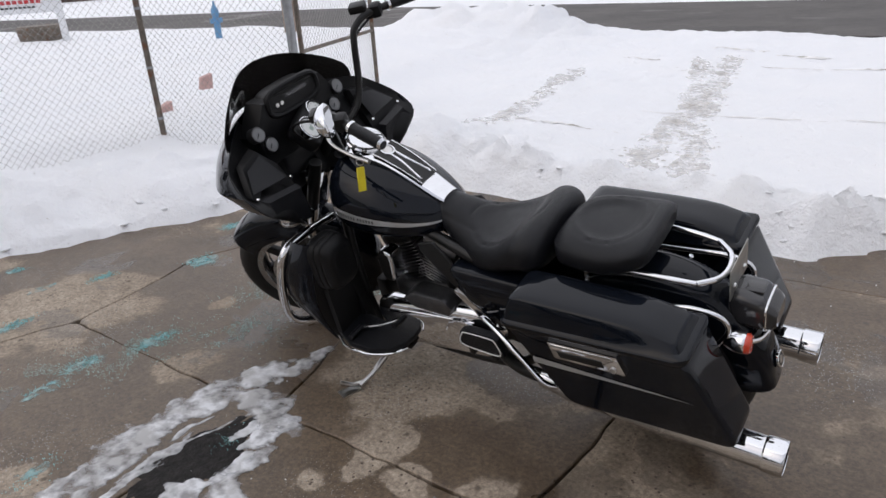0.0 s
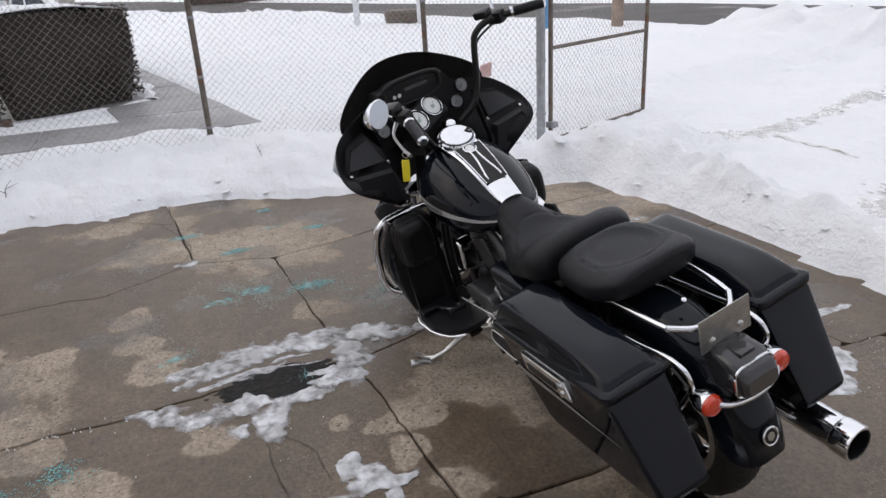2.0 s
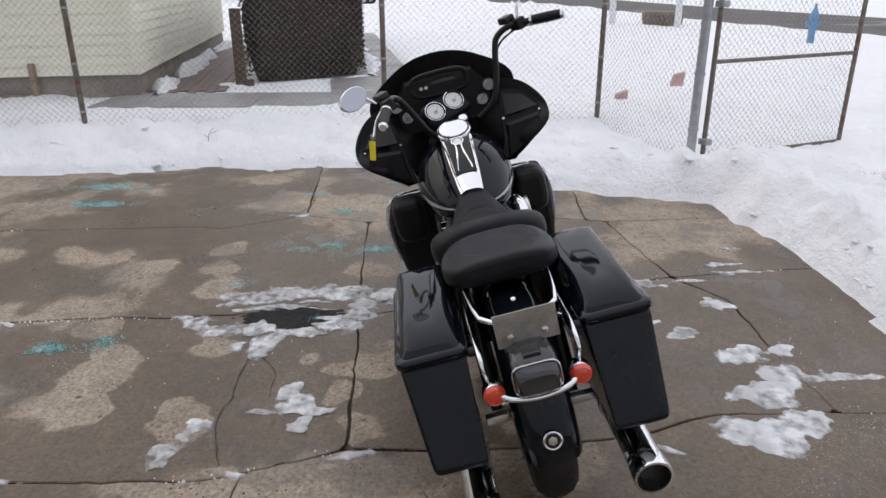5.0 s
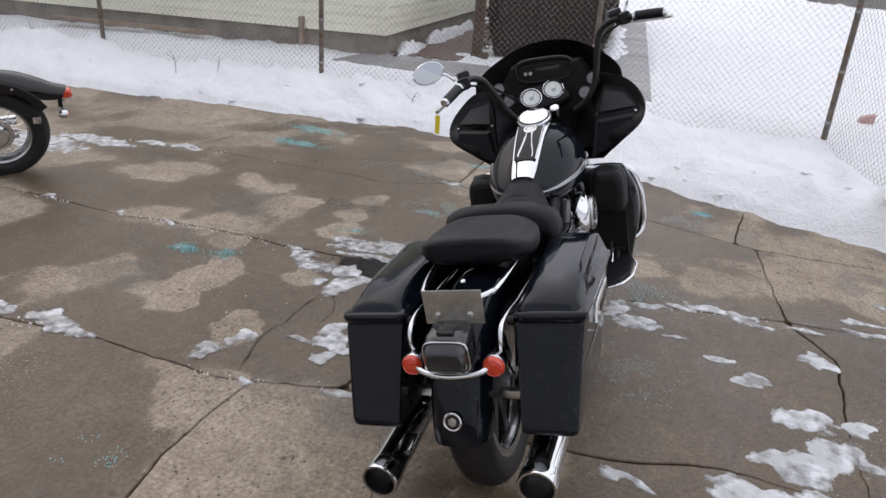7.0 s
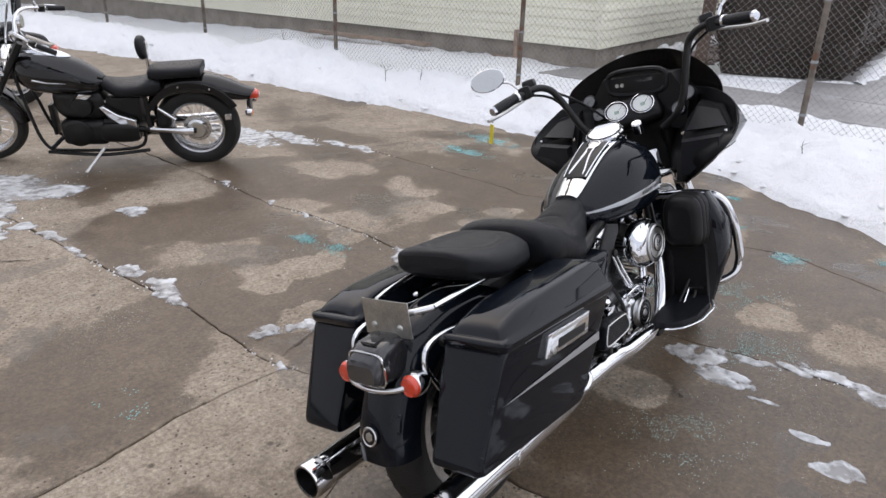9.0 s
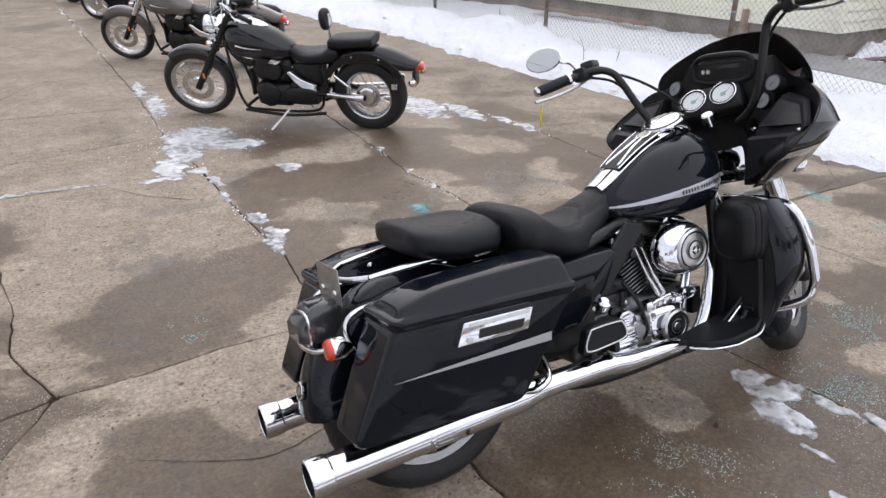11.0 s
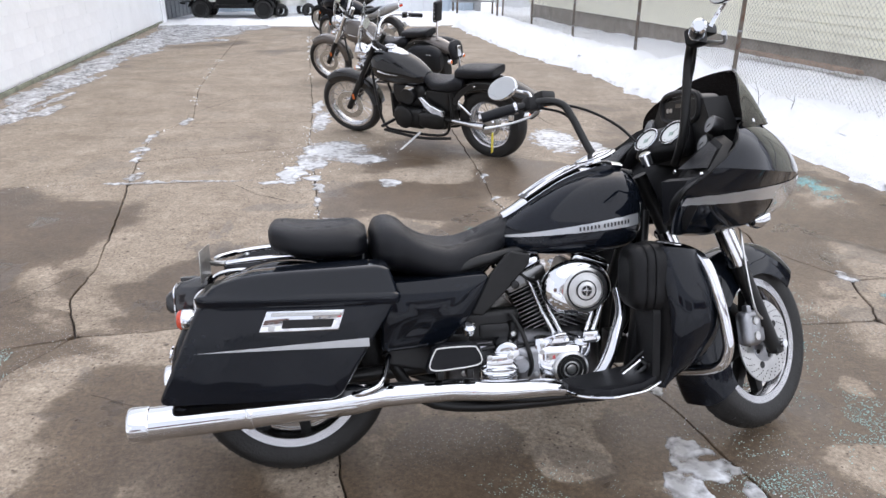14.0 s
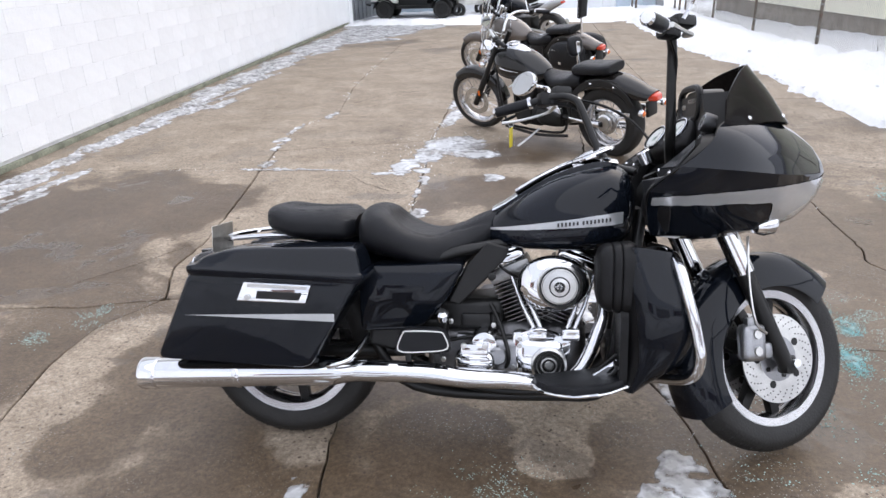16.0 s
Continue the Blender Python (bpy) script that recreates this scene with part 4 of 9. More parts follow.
# ---- concrete yard ----
# the long cracks and joints, from the far end of the yard towards the drive
LONG = [
    [(-6.6, -19.5), (-6.6, 5.6)],
    [(-1.6, -19.5), (-2.2, -8.0), (-2.55, -3.3), (-3.0, -1.44), (-3.07, 0.1), (-3.03, 0.27), (-3.3, 0.78), (-3.15, 1.22), (-3.24, 1.66), (-3.35, 2.0), (-3.13, 2.83), (-3.3, 5.6)],
    [(-0.6, -19.5), (-1.2, -8.0), (-1.5, -3.4), (-1.56, -2.2), (-1.6, -1.38), (-1.6, -0.7), (-1.68, -0.3), (-1.72, 0.11), (-1.71, 0.42), (-1.75, 0.75), (-1.7, 1.305), (-1.88, 1.8), (-1.97, 2.1), (-2.05, 2.54), (-2.16, 2.98), (-2.22, 3.36), (-2.27, 3.75), (-2.3, 5.6)],
    [(1.3, -19.5), (1.05, -15.9), (0.38, -8.5), (-0.06, -4.0), (-0.16, -2.34), (-0.3, -1.34), (-0.35, -0.92), (-0.41, -0.34), (-0.5, 0.24), (-0.5, 0.93), (-0.57, 1.13), (-0.66, 1.37), (-0.64, 1.76), (-0.66, 2.05), (-0.72, 2.4), (-0.85, 2.71), (-0.85, 3.2), (-0.8, 5.6)],
    [(3.0, -19.5), (1.84, -8.3), (1.54, -5.56), (1.15, -3.6), (1.34, -2.86), (1.22, -2.0), (1.06, -1.22), (0.85, -0.26), (0.73, 0.37), (0.72, 0.72), (0.54, 1.13), (0.7, 1.43), (0.71, 1.76), (0.6, 2.2), (0.7, 5.6)],
    [(5.6, -19.5), (5.6, 5.6)],
]
# the joints across each strip: y on its one side, points between, y on its other side
ACROSS = [
    [(-16, [], -16), (-12, [], -12), (-8, [], -8), (-4.6, [], -4.5), (-1.3, [(-4.1, -1.3)], -1.45), (0.65, [(-4.5, 0.70)], 0.78), (2.9, [], 2.7)],
    [(-16, [], -16), (-12, [], -12), (-8, [], -8), (-4.2, [], -4.3), (1.22, [(-2.04, 1.28)], 1.305), (2.83, [], 2.98)],
    [(-16, [], -16), (-12, [], -12), (-8, [], -8), (-4.3, [], -4.4), (1.305, [(-1.13, 1.34)], 1.37), (2.98, [(-1.84, 3.18), (-1.37, 3.17)], 3.2)],
    [(-16, [], -16), (-12, [], -12), (-8.1, [], -8.3), (-5.04, [(0.44, -5.04)], -5.05), (-3.40, [], -3.37), (-2.34, [(0.62, -2.07)], -1.87), (-1.34, [(0.58, -1.26)], -1.22), (1.03, [(-0.29, 1.02), (-0.03, 1.04), (0.21, 1.09)], 1.13), (3.4, [], 3.5)],
    [(-16, [], -16), (-12, [], -12), (-8.3, [], -8.5), (-5.05, [(1.97, -4.79), (2.83, -4.79)], -4.9), (-3.35, [(1.83, -3.57), (2.46, -3.76)], -4.2), (-1.22, [(1.37, -1.24), (2.44, -1.11)], -0.9), (1.13, [(0.96, 1.28), (1.34, 1.32)], 1.6), (3.5, [], 3.6)],
]


def stretch(line, y0, y1):
    """The part of a long crack between two heights of the plan."""
    at_y = lambda y: (float(np.interp(y, [p[1] for p in line], [p[0] for p in line])), y)
    return [at_y(y0)] + [p for p in line if y0 < p[1] < y1] + [at_y(y1)]


def slab_outlines():
    out = []
    for i, joints in enumerate(ACROSS):
        rows = [(-19.5, [], -19.5)] + joints + [(5.6, [], 5.6)]
        for (a0, mids0, b0), (a1, mids1, b1) in zip(rows, rows[1:]):
            out.append(mids0 + stretch(LONG[i + 1], b0, b1) + mids1[::-1] + stretch(LONG[i], a0, a1)[::-1])
    return out


def wobble(x, y):
    """The crooked run of the cracks, the same for both slabs at a crack."""
    return (x + 0.014 * noise.noise((x * 5, y * 5, 7)) + 0.009 * noise.noise((x * 17, y * 17, 9)), y + 0.014 * noise.noise((x * 5, y * 5, 17)) + 0.009 * noise.noise((x * 17, y * 17, 19)))


def slab_shape(poly, gap, z):
    n = len(poly)
    area = sum(poly[i][0] * poly[(i + 1) % n][1] - poly[(i + 1) % n][0] * poly[i][1] for i in range(n))
    if area < 0:
        poly = poly[::-1]
    rim, top = [], []
    for i in range(n):
        a, b = Vector(poly[i]), Vector(poly[(i + 1) % n])
        d = b - a
        if d.length < 0.02:
            continue
        nrm = Vector((-d.y, d.x)).normalized()
        k = max(1, int(d.length / 0.05))
        for j in range(k):
            p = a + d * (j + 0.5) / k
            w = Vector(wobble(p.x, p.y))
            open_ = gap * max(0.12, 0.8 + 1.2 * noise.noise((p.x * 1.7, p.y * 1.7, 40)))
            rim.append(w + nrm * open_)
            top.append(w + nrm * (open_ + 0.003 + 0.004 * abs(noise.noise((p.x * 13, p.y * 13, 3)))))
    m = len(rim)
    v = [(p.x, p.y, -0.06) for p in rim] + [(p.x, p.y, z - 0.004) for p in rim] + [(p.x, p.y, z) for p in top]
    f = [(i, (i + 1) % m, m + (i + 1) % m, m + i) for i in range(m)] + [(m + i, m + (i + 1) % m, 2 * m + (i + 1) % m, 2 * m + i) for i in range(m)]
    f.append(tuple(range(2 * m, 3 * m)))
    return v, f


def crack_shape(points, w):
    """A hairline crack that runs out inside a slab."""
    path = smooth_path([(x, y, 0) for x, y in points], 12)
    rows = []
    for i, p in enumerate(path):
        x, y = wobble(p.x, p.y)
        d = (path[min(i + 1, len(path) - 1)] - path[max(i - 1, 0)]).normalized()
        h = w * (0.25 + 0.75 * abs(noise.noise((x * 7, y * 7, 5))) * 2) * min(1, 6 * i / len(path), 6 * (len(path) - 1 - i) / len(path) + 0.05)
        rows.append([(x - d.y * h * k, y + d.x * h * k, 0.0042 - 0.001 * abs(k)) for k in (-1, 0, 1)])
    return grid_shape(rows)


def build_lot():
    lot = thing("pavement", "cracked old concrete yard, damp brown with dry pale patches", "pavement", kind="structure")
    part("bed", prism([(-6.7, -19.6), (5.7, -19.6), (5.7, 5.7), (-6.7, 5.7)], -0.09, -0.022, "z"), SUBSOIL, lot)
    rng = random.Random(6)
    for o in slab_outlines():
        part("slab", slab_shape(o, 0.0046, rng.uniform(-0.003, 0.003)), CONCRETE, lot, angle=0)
    for points, w in (([(0.32, -1.24), (0.1, -0.95), (-0.18, -0.74)], 0.004), ([(0.78, 0.42), (1.0, 0.80), (1.22, 1.14)], 0.003), ([(-4.56, 0.25), (-4.3, 0.5), (-4.16, 0.70)], 0.003), ([(-1.36, 0.85), (-1.0, 0.87), (-0.87, 0.86), (-0.55, 0.95)], 0.005),
                      ([(-1.38, 0.86), (-1.2, 1.0), (-1.0, 1.02)], 0.003), ([(-3.3, 0.70), (-3.65, 0.78), (-4.2, 0.62)], 0.003), ([(1.2, -3.95), (1.05, -4.4), (0.84, -4.88), (0.44, -5.0)], 0.006), ([(1.5, -8.05), (1.0, -7.2), (0.6, -6.9)], 0.006), ([(-0.5, 1.6), (-0.1, 1.75), (0.3, 1.6)], 0.0025)):
        part("crack", crack_shape(points, w), SUBSOIL, lot, angle=0)


build_lot()


def patch(cx, cy, rx, ry, turn, seed, h, rag=0.5):
    """A thin ragged remnant of snow or slush: a lumpy sheet with holes and a frayed edge."""
    step = max(0.010, min(0.022, min(rx, ry) / 7))
    ca, sa = math.cos(turn), math.sin(turn)
    ex, ey = rx * 1.7, ry * 1.7
    nx, ny = int(2 * ex / step) + 1, int(2 * ey / step) + 1
    fx, fy = min(1.0, 0.4 + 0.6 * ry / rx), min(1.0, 0.4 + 0.6 * rx / ry)  # the melt runs lengthwise
    hs = {}
    for i in range(nx):
        for j in range(ny):
            x, y = -ex + i * step, -ey + j * step
            wx, wy = cx + x * ca - y * sa, cy + x * sa + y * ca
            q = 1 - (x / rx) ** 2 - (y / ry) ** 2
            a, b = cx * 3 + x * fx, cy * 3 + y * fy
            q += rag * (1.1 * noise.noise((a * 5, b * 5, seed)) + 0.7 * noise.noise((a * 14, b * 11, seed + 5)) + 0.6 * noise.noise((a * 40, b * 30, seed + 9)))
            hs[i, j] = (wx, wy, q)
    v, f, idx = [], [], {}

    def vert(k):
        if k not in idx:
            wx, wy, q = hs[k]
            idx[k] = len(v)
            if q <= 0:  # draw the frayed edge in to where the snow runs out
                near = [hs[k[0] + a, k[1] + b] for a, b in ((1, 0), (-1, 0), (0, 1), (0, -1), (1, 1), (-1, -1), (1, -1), (-1, 1)) if hs.get((k[0] + a, k[1] + b), (0, 0, -1))[2] > 0]
                if near:
                    pts = [(wx + (n[0] - wx) * q / (q - n[2]), wy + (n[1] - wy) * q / (q - n[2])) for n in near]
                    wx, wy = sum(p[0] for p in pts) / len(pts), sum(p[1] for p in pts) / len(pts)
            z = h * min(1.0, max(0, q) * 1.3) ** 0.8 * (0.75 + 0.6 * noise.noise((wx * 22, wy * 22, seed + 2))) + 0.0008 if q > 0 else -0.002
            v.append((wx, wy, z))
        return idx[k]

    for i in range(nx - 1):
        for j in range(ny - 1):
            c = [(i, j), (i + 1, j), (i + 1, j + 1), (i, j + 1)]
            if sum(hs[k][2] > 0 for k in c) >= 1:
                f.append(tuple(vert(k) for k in c))
    if not f:
        v, f = [(cx, cy, 0), (cx + 0.01, cy, 0), (cx, cy + 0.01, 0.004)], [(0, 1, 2)]
    return v, f


# ---- the large touring motorcycle ----
# its own axes: x ahead from the rear axle, y to its left, z up along the bike, which leans on its stand
BIKE_M = pose(-0.53, 2.062, 0.0, -13.5, 0, 184.1)
bike = thing("touring_motorcycle", "black touring motorcycle with wide fairing leaning on its side stand", "motorcycle", m=BIKE_M)
RAKE = 26.0
AXIS_P = Vector((1.632, 0, 0.30))
AXIS_D = Vector((-math.sin(radians(RAKE)), 0, math.cos(radians(RAKE))))
STEER = Matrix.Translation(AXIS_P) @ Matrix.Rotation(radians(28.5), 4, AXIS_D) @ Matrix.Translation(-AXIS_P)
TURN_Y = Matrix.Rotation(radians(-90), 4, "X")  # local z of a turned shape goes to +y


def wheel_at(x, y, z):
    return Matrix.Translation((x, y, z)) @ TURN_Y


def tyre_shape(R, r_in, w):
    prof = [(r_in, -w * 0.36), (r_in + 0.012, -w * 0.44), ((R + r_in) / 2, -w * 0.5), (R - 0.030, -w * 0.46), (R - 0.012, -w * 0.32), (R - 0.003, -w * 0.16), (R, 0),
            (R - 0.003, w * 0.16), (R - 0.012, w * 0.32), (R - 0.030, w * 0.46), ((R + r_in) / 2, w * 0.5), (r_in + 0.012, w * 0.44), (r_in, w * 0.36)]
    return lathe(prof, 64, None, True)


def tread(R, w, n=44):
    """Dark grooves as low ribs across the tyre's crown."""
    s = []
    for i in range(n):
        a = 2 * math.pi * i / n
        for side in (-1, 1):
            p = [(R - 0.0012) * math.cos(a), (R - 0.0012) * math.sin(a), side * 0.012]
            b = a + 0.05
            q = [(R - 0.012) * math.cos(b), (R - 0.012) * math.sin(b), side * w * 0.33]
            s.append(tube([p, q], 0.0024, 4, k=1))
    return join(*s)


def cast_wheel(name, R, r_in, w, spokes, m, disc_side):
    wheel = part(name, tyre_shape(R, r_in, w), RUBBER, bike, "worn black tyre on a polished cast wheel", m=m)
    part("tread", tread(R, w), RUBBER, wheel)["kind"] = "stuff"
    part("rim", lathe([(r_in + 0.006, -w * 0.40), (r_in + 0.010, -w * 0.33), (r_in - 0.012, -w * 0.30), (r_in - 0.030, -w * 0.10), (r_in - 0.030, w * 0.10), (r_in - 0.012, w * 0.30), (r_in + 0.010, w * 0.33), (r_in + 0.006, w * 0.40), (r_in - 0.004, w * 0.38), (r_in - 0.022, w * 0.1), (r_in - 0.022, -w * 0.1), (r_in - 0.004, -w * 0.38)], 64, None, True), RIMALLOY, wheel, "polished rim lip")
    for side in (-1, 1):
        part("rim_face", lathe([(r_in + 0.004, side * w * 0.405), (r_in - 0.019, side * w * 0.385), (r_in - 0.019, side * w * 0.34), (r_in + 0.002, side * w * 0.36)], 64, None, True), RIMALLOY, wheel, "broad machined rim flange")
    part("hub", lathe([(0.03, -0.075), (0.042, -0.07), (0.05, -0.03), (0.05, 0.03), (0.042, 0.07), (0.03, 0.075)], 24), ALLOY, wheel)
    for i in range(spokes):
        a = 2 * math.pi * i / spokes
        p = [(0.045, -0.024), (r_in - 0.02, -0.016), (r_in - 0.02, 0.016), (0.045, 0.024)]
        part("spoke", xf(prism(p, -0.016, 0.016, "z", 0.005), Matrix.Rotation(a, 4, "Z")), MATTE, wheel, "black cast spoke")
    for side in disc_side:
        z = side * (w * 0.5 + 0.008)
        disc = part("brake_disc", lathe([(0.068, z - 0.0025), (0.142, z - 0.0025), (0.142, z + 0.0025), (0.068, z + 0.0025)], 48, None, True), STEEL, wheel, "drilled steel brake disc")
        holes = []
        for k, rr in enumerate((0.106, 0.115, 0.124, 0.133)):
            for i in range(24):
                a = 2 * math.pi * (i + 0.3 * k) / 24
                holes.append(lathe([(0.0027, z - 0.0032), (0.0027, z + 0.0032)], 6, at(rr * math.cos(a), rr * math.sin(a), 0)))
        part("drill_holes", join(*holes), MATTE, disc)["kind"] = "stuff"
        part("disc_carrier", lathe([(0.03, z - 0.004), (0.070, z - 0.004), (0.078, z), (0.070, z + 0.004), (0.03, z + 0.004)], 24), ALLOY, disc)
        for i in range(5):
            a = (i + 0.5) * math.tau / 5
            part("disc_window", lathe([(0.0125, z - 0.0036), (0.0125, z + 0.0036)], 14, at(0.086 * math.cos(a), 0.086 * math.sin(a), 0)), MATTE, disc)
        for i in range(5):
            a = i * math.tau / 5
            part("disc_bolt", lathe([(0.008, z - 0.008), (0.008, z + 0.008)], 6, at(0.056 * math.cos(a), 0.056 * math.sin(a), 0)), MATTE, disc)
    return wheel


FRONT = Matrix.Translation((-0.023, 0, 0)) @ STEER
cast_wheel("rear_wheel", 0.318, 0.222, 0.135, 9, wheel_at(0, 0, 0.312), (1,))
cast_wheel("front_wheel", 0.308, 0.213, 0.122, 9, FRONT @ wheel_at(1.613, 0, 0.312), (-1, 1))


def arc_fender(cx, cz, R, a0, a1, w, skirt, n=30, th=0.004):
    """A mudguard: a curved shell with rolled-down sides, from angle a0 to a1 (degrees, 0 ahead, 90 up)."""
    rows = []
    for i in range(n + 1):
        a = radians(a0 + (a1 - a0) * i / n)
        row = []
        for j in range(13):
            t = -1 + 2 * j / 12
            y = w * math.sin(t * math.pi / 2) if abs(t) < 1 else w * t
            drop = skirt * max(0, abs(t) - 0.25) ** 2.0 / 0.5625
            r = R - drop - 0.010 * t * t
            row.append((cx + r * math.cos(a), y, cz + r * math.sin(a)))
        rows.append(row)
    return grid_shape(rows, th)


part("front_fender", arc_fender(1.613, 0.310, 0.350, 47, 210, 0.090, 0.105), GLOSS, bike, m=FRONT)
part("rear_fender", arc_fender(0.0, 0.315, 0.372, 60, 178, 0.086, 0.085), GLOSS, bike)
part("fender_emblem", lathe([(0.027, 0), (0.027, 0.005), (0.024, 0.007), (0.021, 0.005)], 28, pose(-0.366, 0, 0.405, 0, -77, 0)), CHROME, bike, "round chrome emblem")
part("emblem_face", lathe([(0.0205, 0), (0.0205, 0.0055)], 20, pose(-0.366, 0, 0.405, 0, -77, 0)), MATTE, bike)
part("emblem_shield", lathe([(0.013, 0), (0.013, 0.0065), (0.004, 0.0075)], 6, pose(-0.366, 0, 0.405, 0, -77, 0)), STEEL, bike)


# front fork
for s in (-1, 1):
    y = 0.113 * s
    up = Vector((-math.sin(radians(RAKE)), 0, math.cos(radians(RAKE))))
    foot = Vector((1.606, y, 0.285))
    leg = part("fork_leg", join(tube([foot, foot + up * 0.35], [0.025, 0.027], 16, k=1), rbox((1.606, y, 0.295), (0.046, 0.046, 0.056), 0.014)), MATTE, bike, "black fork slider", m=FRONT)
    part("fork_tube", tube([foot + up * 0.34, foot + up * 0.50], [0.033, 0.033], 16, k=1), CHROME, leg, "chrome fork cover")
    part("upper_fork", tube([foot + up * 0.50, foot + up * 0.72], 0.024, 12, k=1), MATTE, leg)
    cal = part("brake_caliper", join(rbox((1.470, y * 1.02, 0.372), (0.088, 0.052, 0.118), 0.026, 3), rbox((1.515, y * 0.98, 0.345), (0.06, 0.030, 0.05), 0.012, 2), rbox((1.455, y * 1.10, 0.425), (0.028, 0.022, 0.05), 0.008, 2)), ALLOY, bike, "cast brake caliper", m=FRONT)
    part("caliper_cap", join(*[lathe([(0.016, 0), (0.014, 0.006)], 16, at(1.470, y * 1.02 + s * 0.025, z, -90 * s)) for z in (0.346, 0.398)]), STEEL, cal)
    part("brake_line", tube([(1.50, y * 1.3, 0.40), (1.45, y * 1.4, 0.44), (1.44, y * 1.35, 0.56), (1.46, y * 1.2, 0.70)], 0.0045, 6), STEEL, bike, m=FRONT)
part("axle", tube([(1.613, -0.15, 0.302), (1.613, 0.15, 0.302)], 0.014, 12, k=1), CHROME, bike, m=FRONT)
part("fork_brace", join(rbox((1.40, 0, 0.735), (0.075, 0.30, 0.035), 0.012), rbox((1.37, 0, 0.80), (0.06, 0.10, 0.10), 0.02)), CHROME, bike, m=STEER)
for s in (-1, 1):
    sig = part("front_turn_signal", xf(lathe([(0.006, -0.052), (0.020, -0.047), (0.034, -0.020), (0.036, 0.012), (0.033, 0.018), (0.030, 0.020)], 20), pose(1.455, 0.185 * s, 0.735, 0, 78, 0)), CHROME, bike, "chrome bullet turn signal", m=STEER)
    part("lens", lathe([(0.031, 0.018), (0.024, 0.030), (0.010, 0.035)], 18, pose(1.455, 0.185 * s, 0.735, 0, 78, 0)), SMOKE, sig)
    part("signal_stem", rod((1.42, 0.10 * s, 0.725), (1.45, 0.165 * s, 0.73), 0.012), CHROME, sig)


# ---- fairing ----
FAIR = [
    [(1.27, 0.165, 0.725), (1.175, 0.250, 0.745), (1.148, 0.330, 0.818), (1.138, 0.420, 0.890), (1.212, 0.438, 0.955), (1.298, 0.400, 1.020), (1.345, 0.325, 1.070), (1.47, 0.170, 1.092), (1.555, 0.0, 1.098)],
    [(1.36, 0.155, 0.725), (1.32, 0.215, 0.744), (1.305, 0.300, 0.808), (1.312, 0.386, 0.878), (1.37, 0.414, 0.942), (1.405, 0.364, 0.998), (1.435, 0.294, 1.045), (1.53, 0.145, 1.070), (1.605, 0.0, 1.072)],
    [(1.49, 0.110, 0.740), (1.49, 0.178, 0.758), (1.50, 0.234, 0.814), (1.515, 0.276, 0.874), (1.54, 0.294, 0.926), (1.55, 0.258, 0.972), (1.565, 0.202, 1.010), (1.61, 0.098, 1.038), (1.652, 0.0, 1.044)],
    [(1.60, 0.048, 0.768), (1.622, 0.096, 0.782), (1.652, 0.125, 0.830), (1.668, 0.138, 0.876), (1.674, 0.136, 0.922), (1.672, 0.116, 0.956), (1.672, 0.090, 0.982), (1.682, 0.046, 1.002), (1.695, 0.0, 1.008)],
    [(1.640, 0.0, 0.790), (1.672, 0.026, 0.806), (1.704, 0.042, 0.845), (1.722, 0.046, 0.884), (1.728, 0.046, 0.921), (1.724, 0.038, 0.946), (1.720, 0.028, 0.962), (1.718, 0.014, 0.972), (1.718, 0.0, 0.975)],
]
# a crisp crease runs from the shoulder to the nose
_segs = [smooth_grid([r[a:b] for r in FAIR], 5, 6) for a, b in ((0, 2), (1, 4), (3, 5), (4, 9))]
half = [a + b[1:] + c[1:] + d[1:] for a, b, c, d in zip(*_segs)]
full = [list(r) + [Vector((p.x, -p.y, p.z)) for p in reversed(r[:-1])] for r in half]
part("fairing", grid_shape(full, 0.006), GLOSS, bike, "large gloss black fairing with shark nose")
# nose closing strip
nose_ring = full[-1]
part("fairing_nose", grid_shape([nose_ring, [Vector((p.x + 0.010, p.y * 0.4, 0.895 + (p.z - 0.895) * 0.5)) for p in nose_ring], [Vector((1.742, 0, 0.905))] * len(nose_ring)]), GLOSS, bike)


def on_fairing(u, v):
    """A place on the fairing's skin: u along the section from low to high, v from the rear edge to the nose."""
    r, w = len(half), len(half[0])
    a, b = min(max(v, 0), 0.9999) * (r - 1), min(max(u, 0), 0.9999) * (w - 1)
    i, j = int(a), int(b)
    fa, fb = a - i, b - j
    p = half[i][j] * (1 - fa) * (1 - fb) + half[i + 1][j] * fa * (1 - fb) + half[i][j + 1] * (1 - fa) * fb + half[i + 1][j + 1] * fa * fb
    d = (half[i + 1][j] - half[i][j]).cross(half[i][j + 1] - half[i][j])
    return p, -d.normalized()


def decal(edge_low, edge_high, v0, v1, n=36, k=5):
    rows = []
    for i in range(n + 1):
        v = v0 + (v1 - v0) * i / n
        lo, hi = edge_low(v), edge_high(v)
        row = []
        for j in range(k + 1):
            p, d = on_fairing(lo + (hi - lo) * j / k, v)
            if d.y < 0:
                d = -d
            row.append(p + d * 0.0022)
        rows.append(row)
    return grid_shape(rows)


def u_at(v, z):
    """Where on the section at v the skin reaches the height z."""
    return min((abs(on_fairing(i / 200, v)[0].z - z), i / 200) for i in range(150))[1]


stripe = decal(lambda v: max(0.015, u_at(v, 0.846)) if v < 0.50 else max(0.015, u_at(v, 0.846 - 2.2 * (v - 0.50) ** 1.3 * 1.6)), lambda v: u_at(v, 0.868 + 0.052 * v), 0.02, 0.995, 60)
part("fairing_stripe", stripe, SILVER, bike, "silver side stripe")
part("fairing_stripe", flip_y(stripe), SILVER, bike, "silver side stripe")

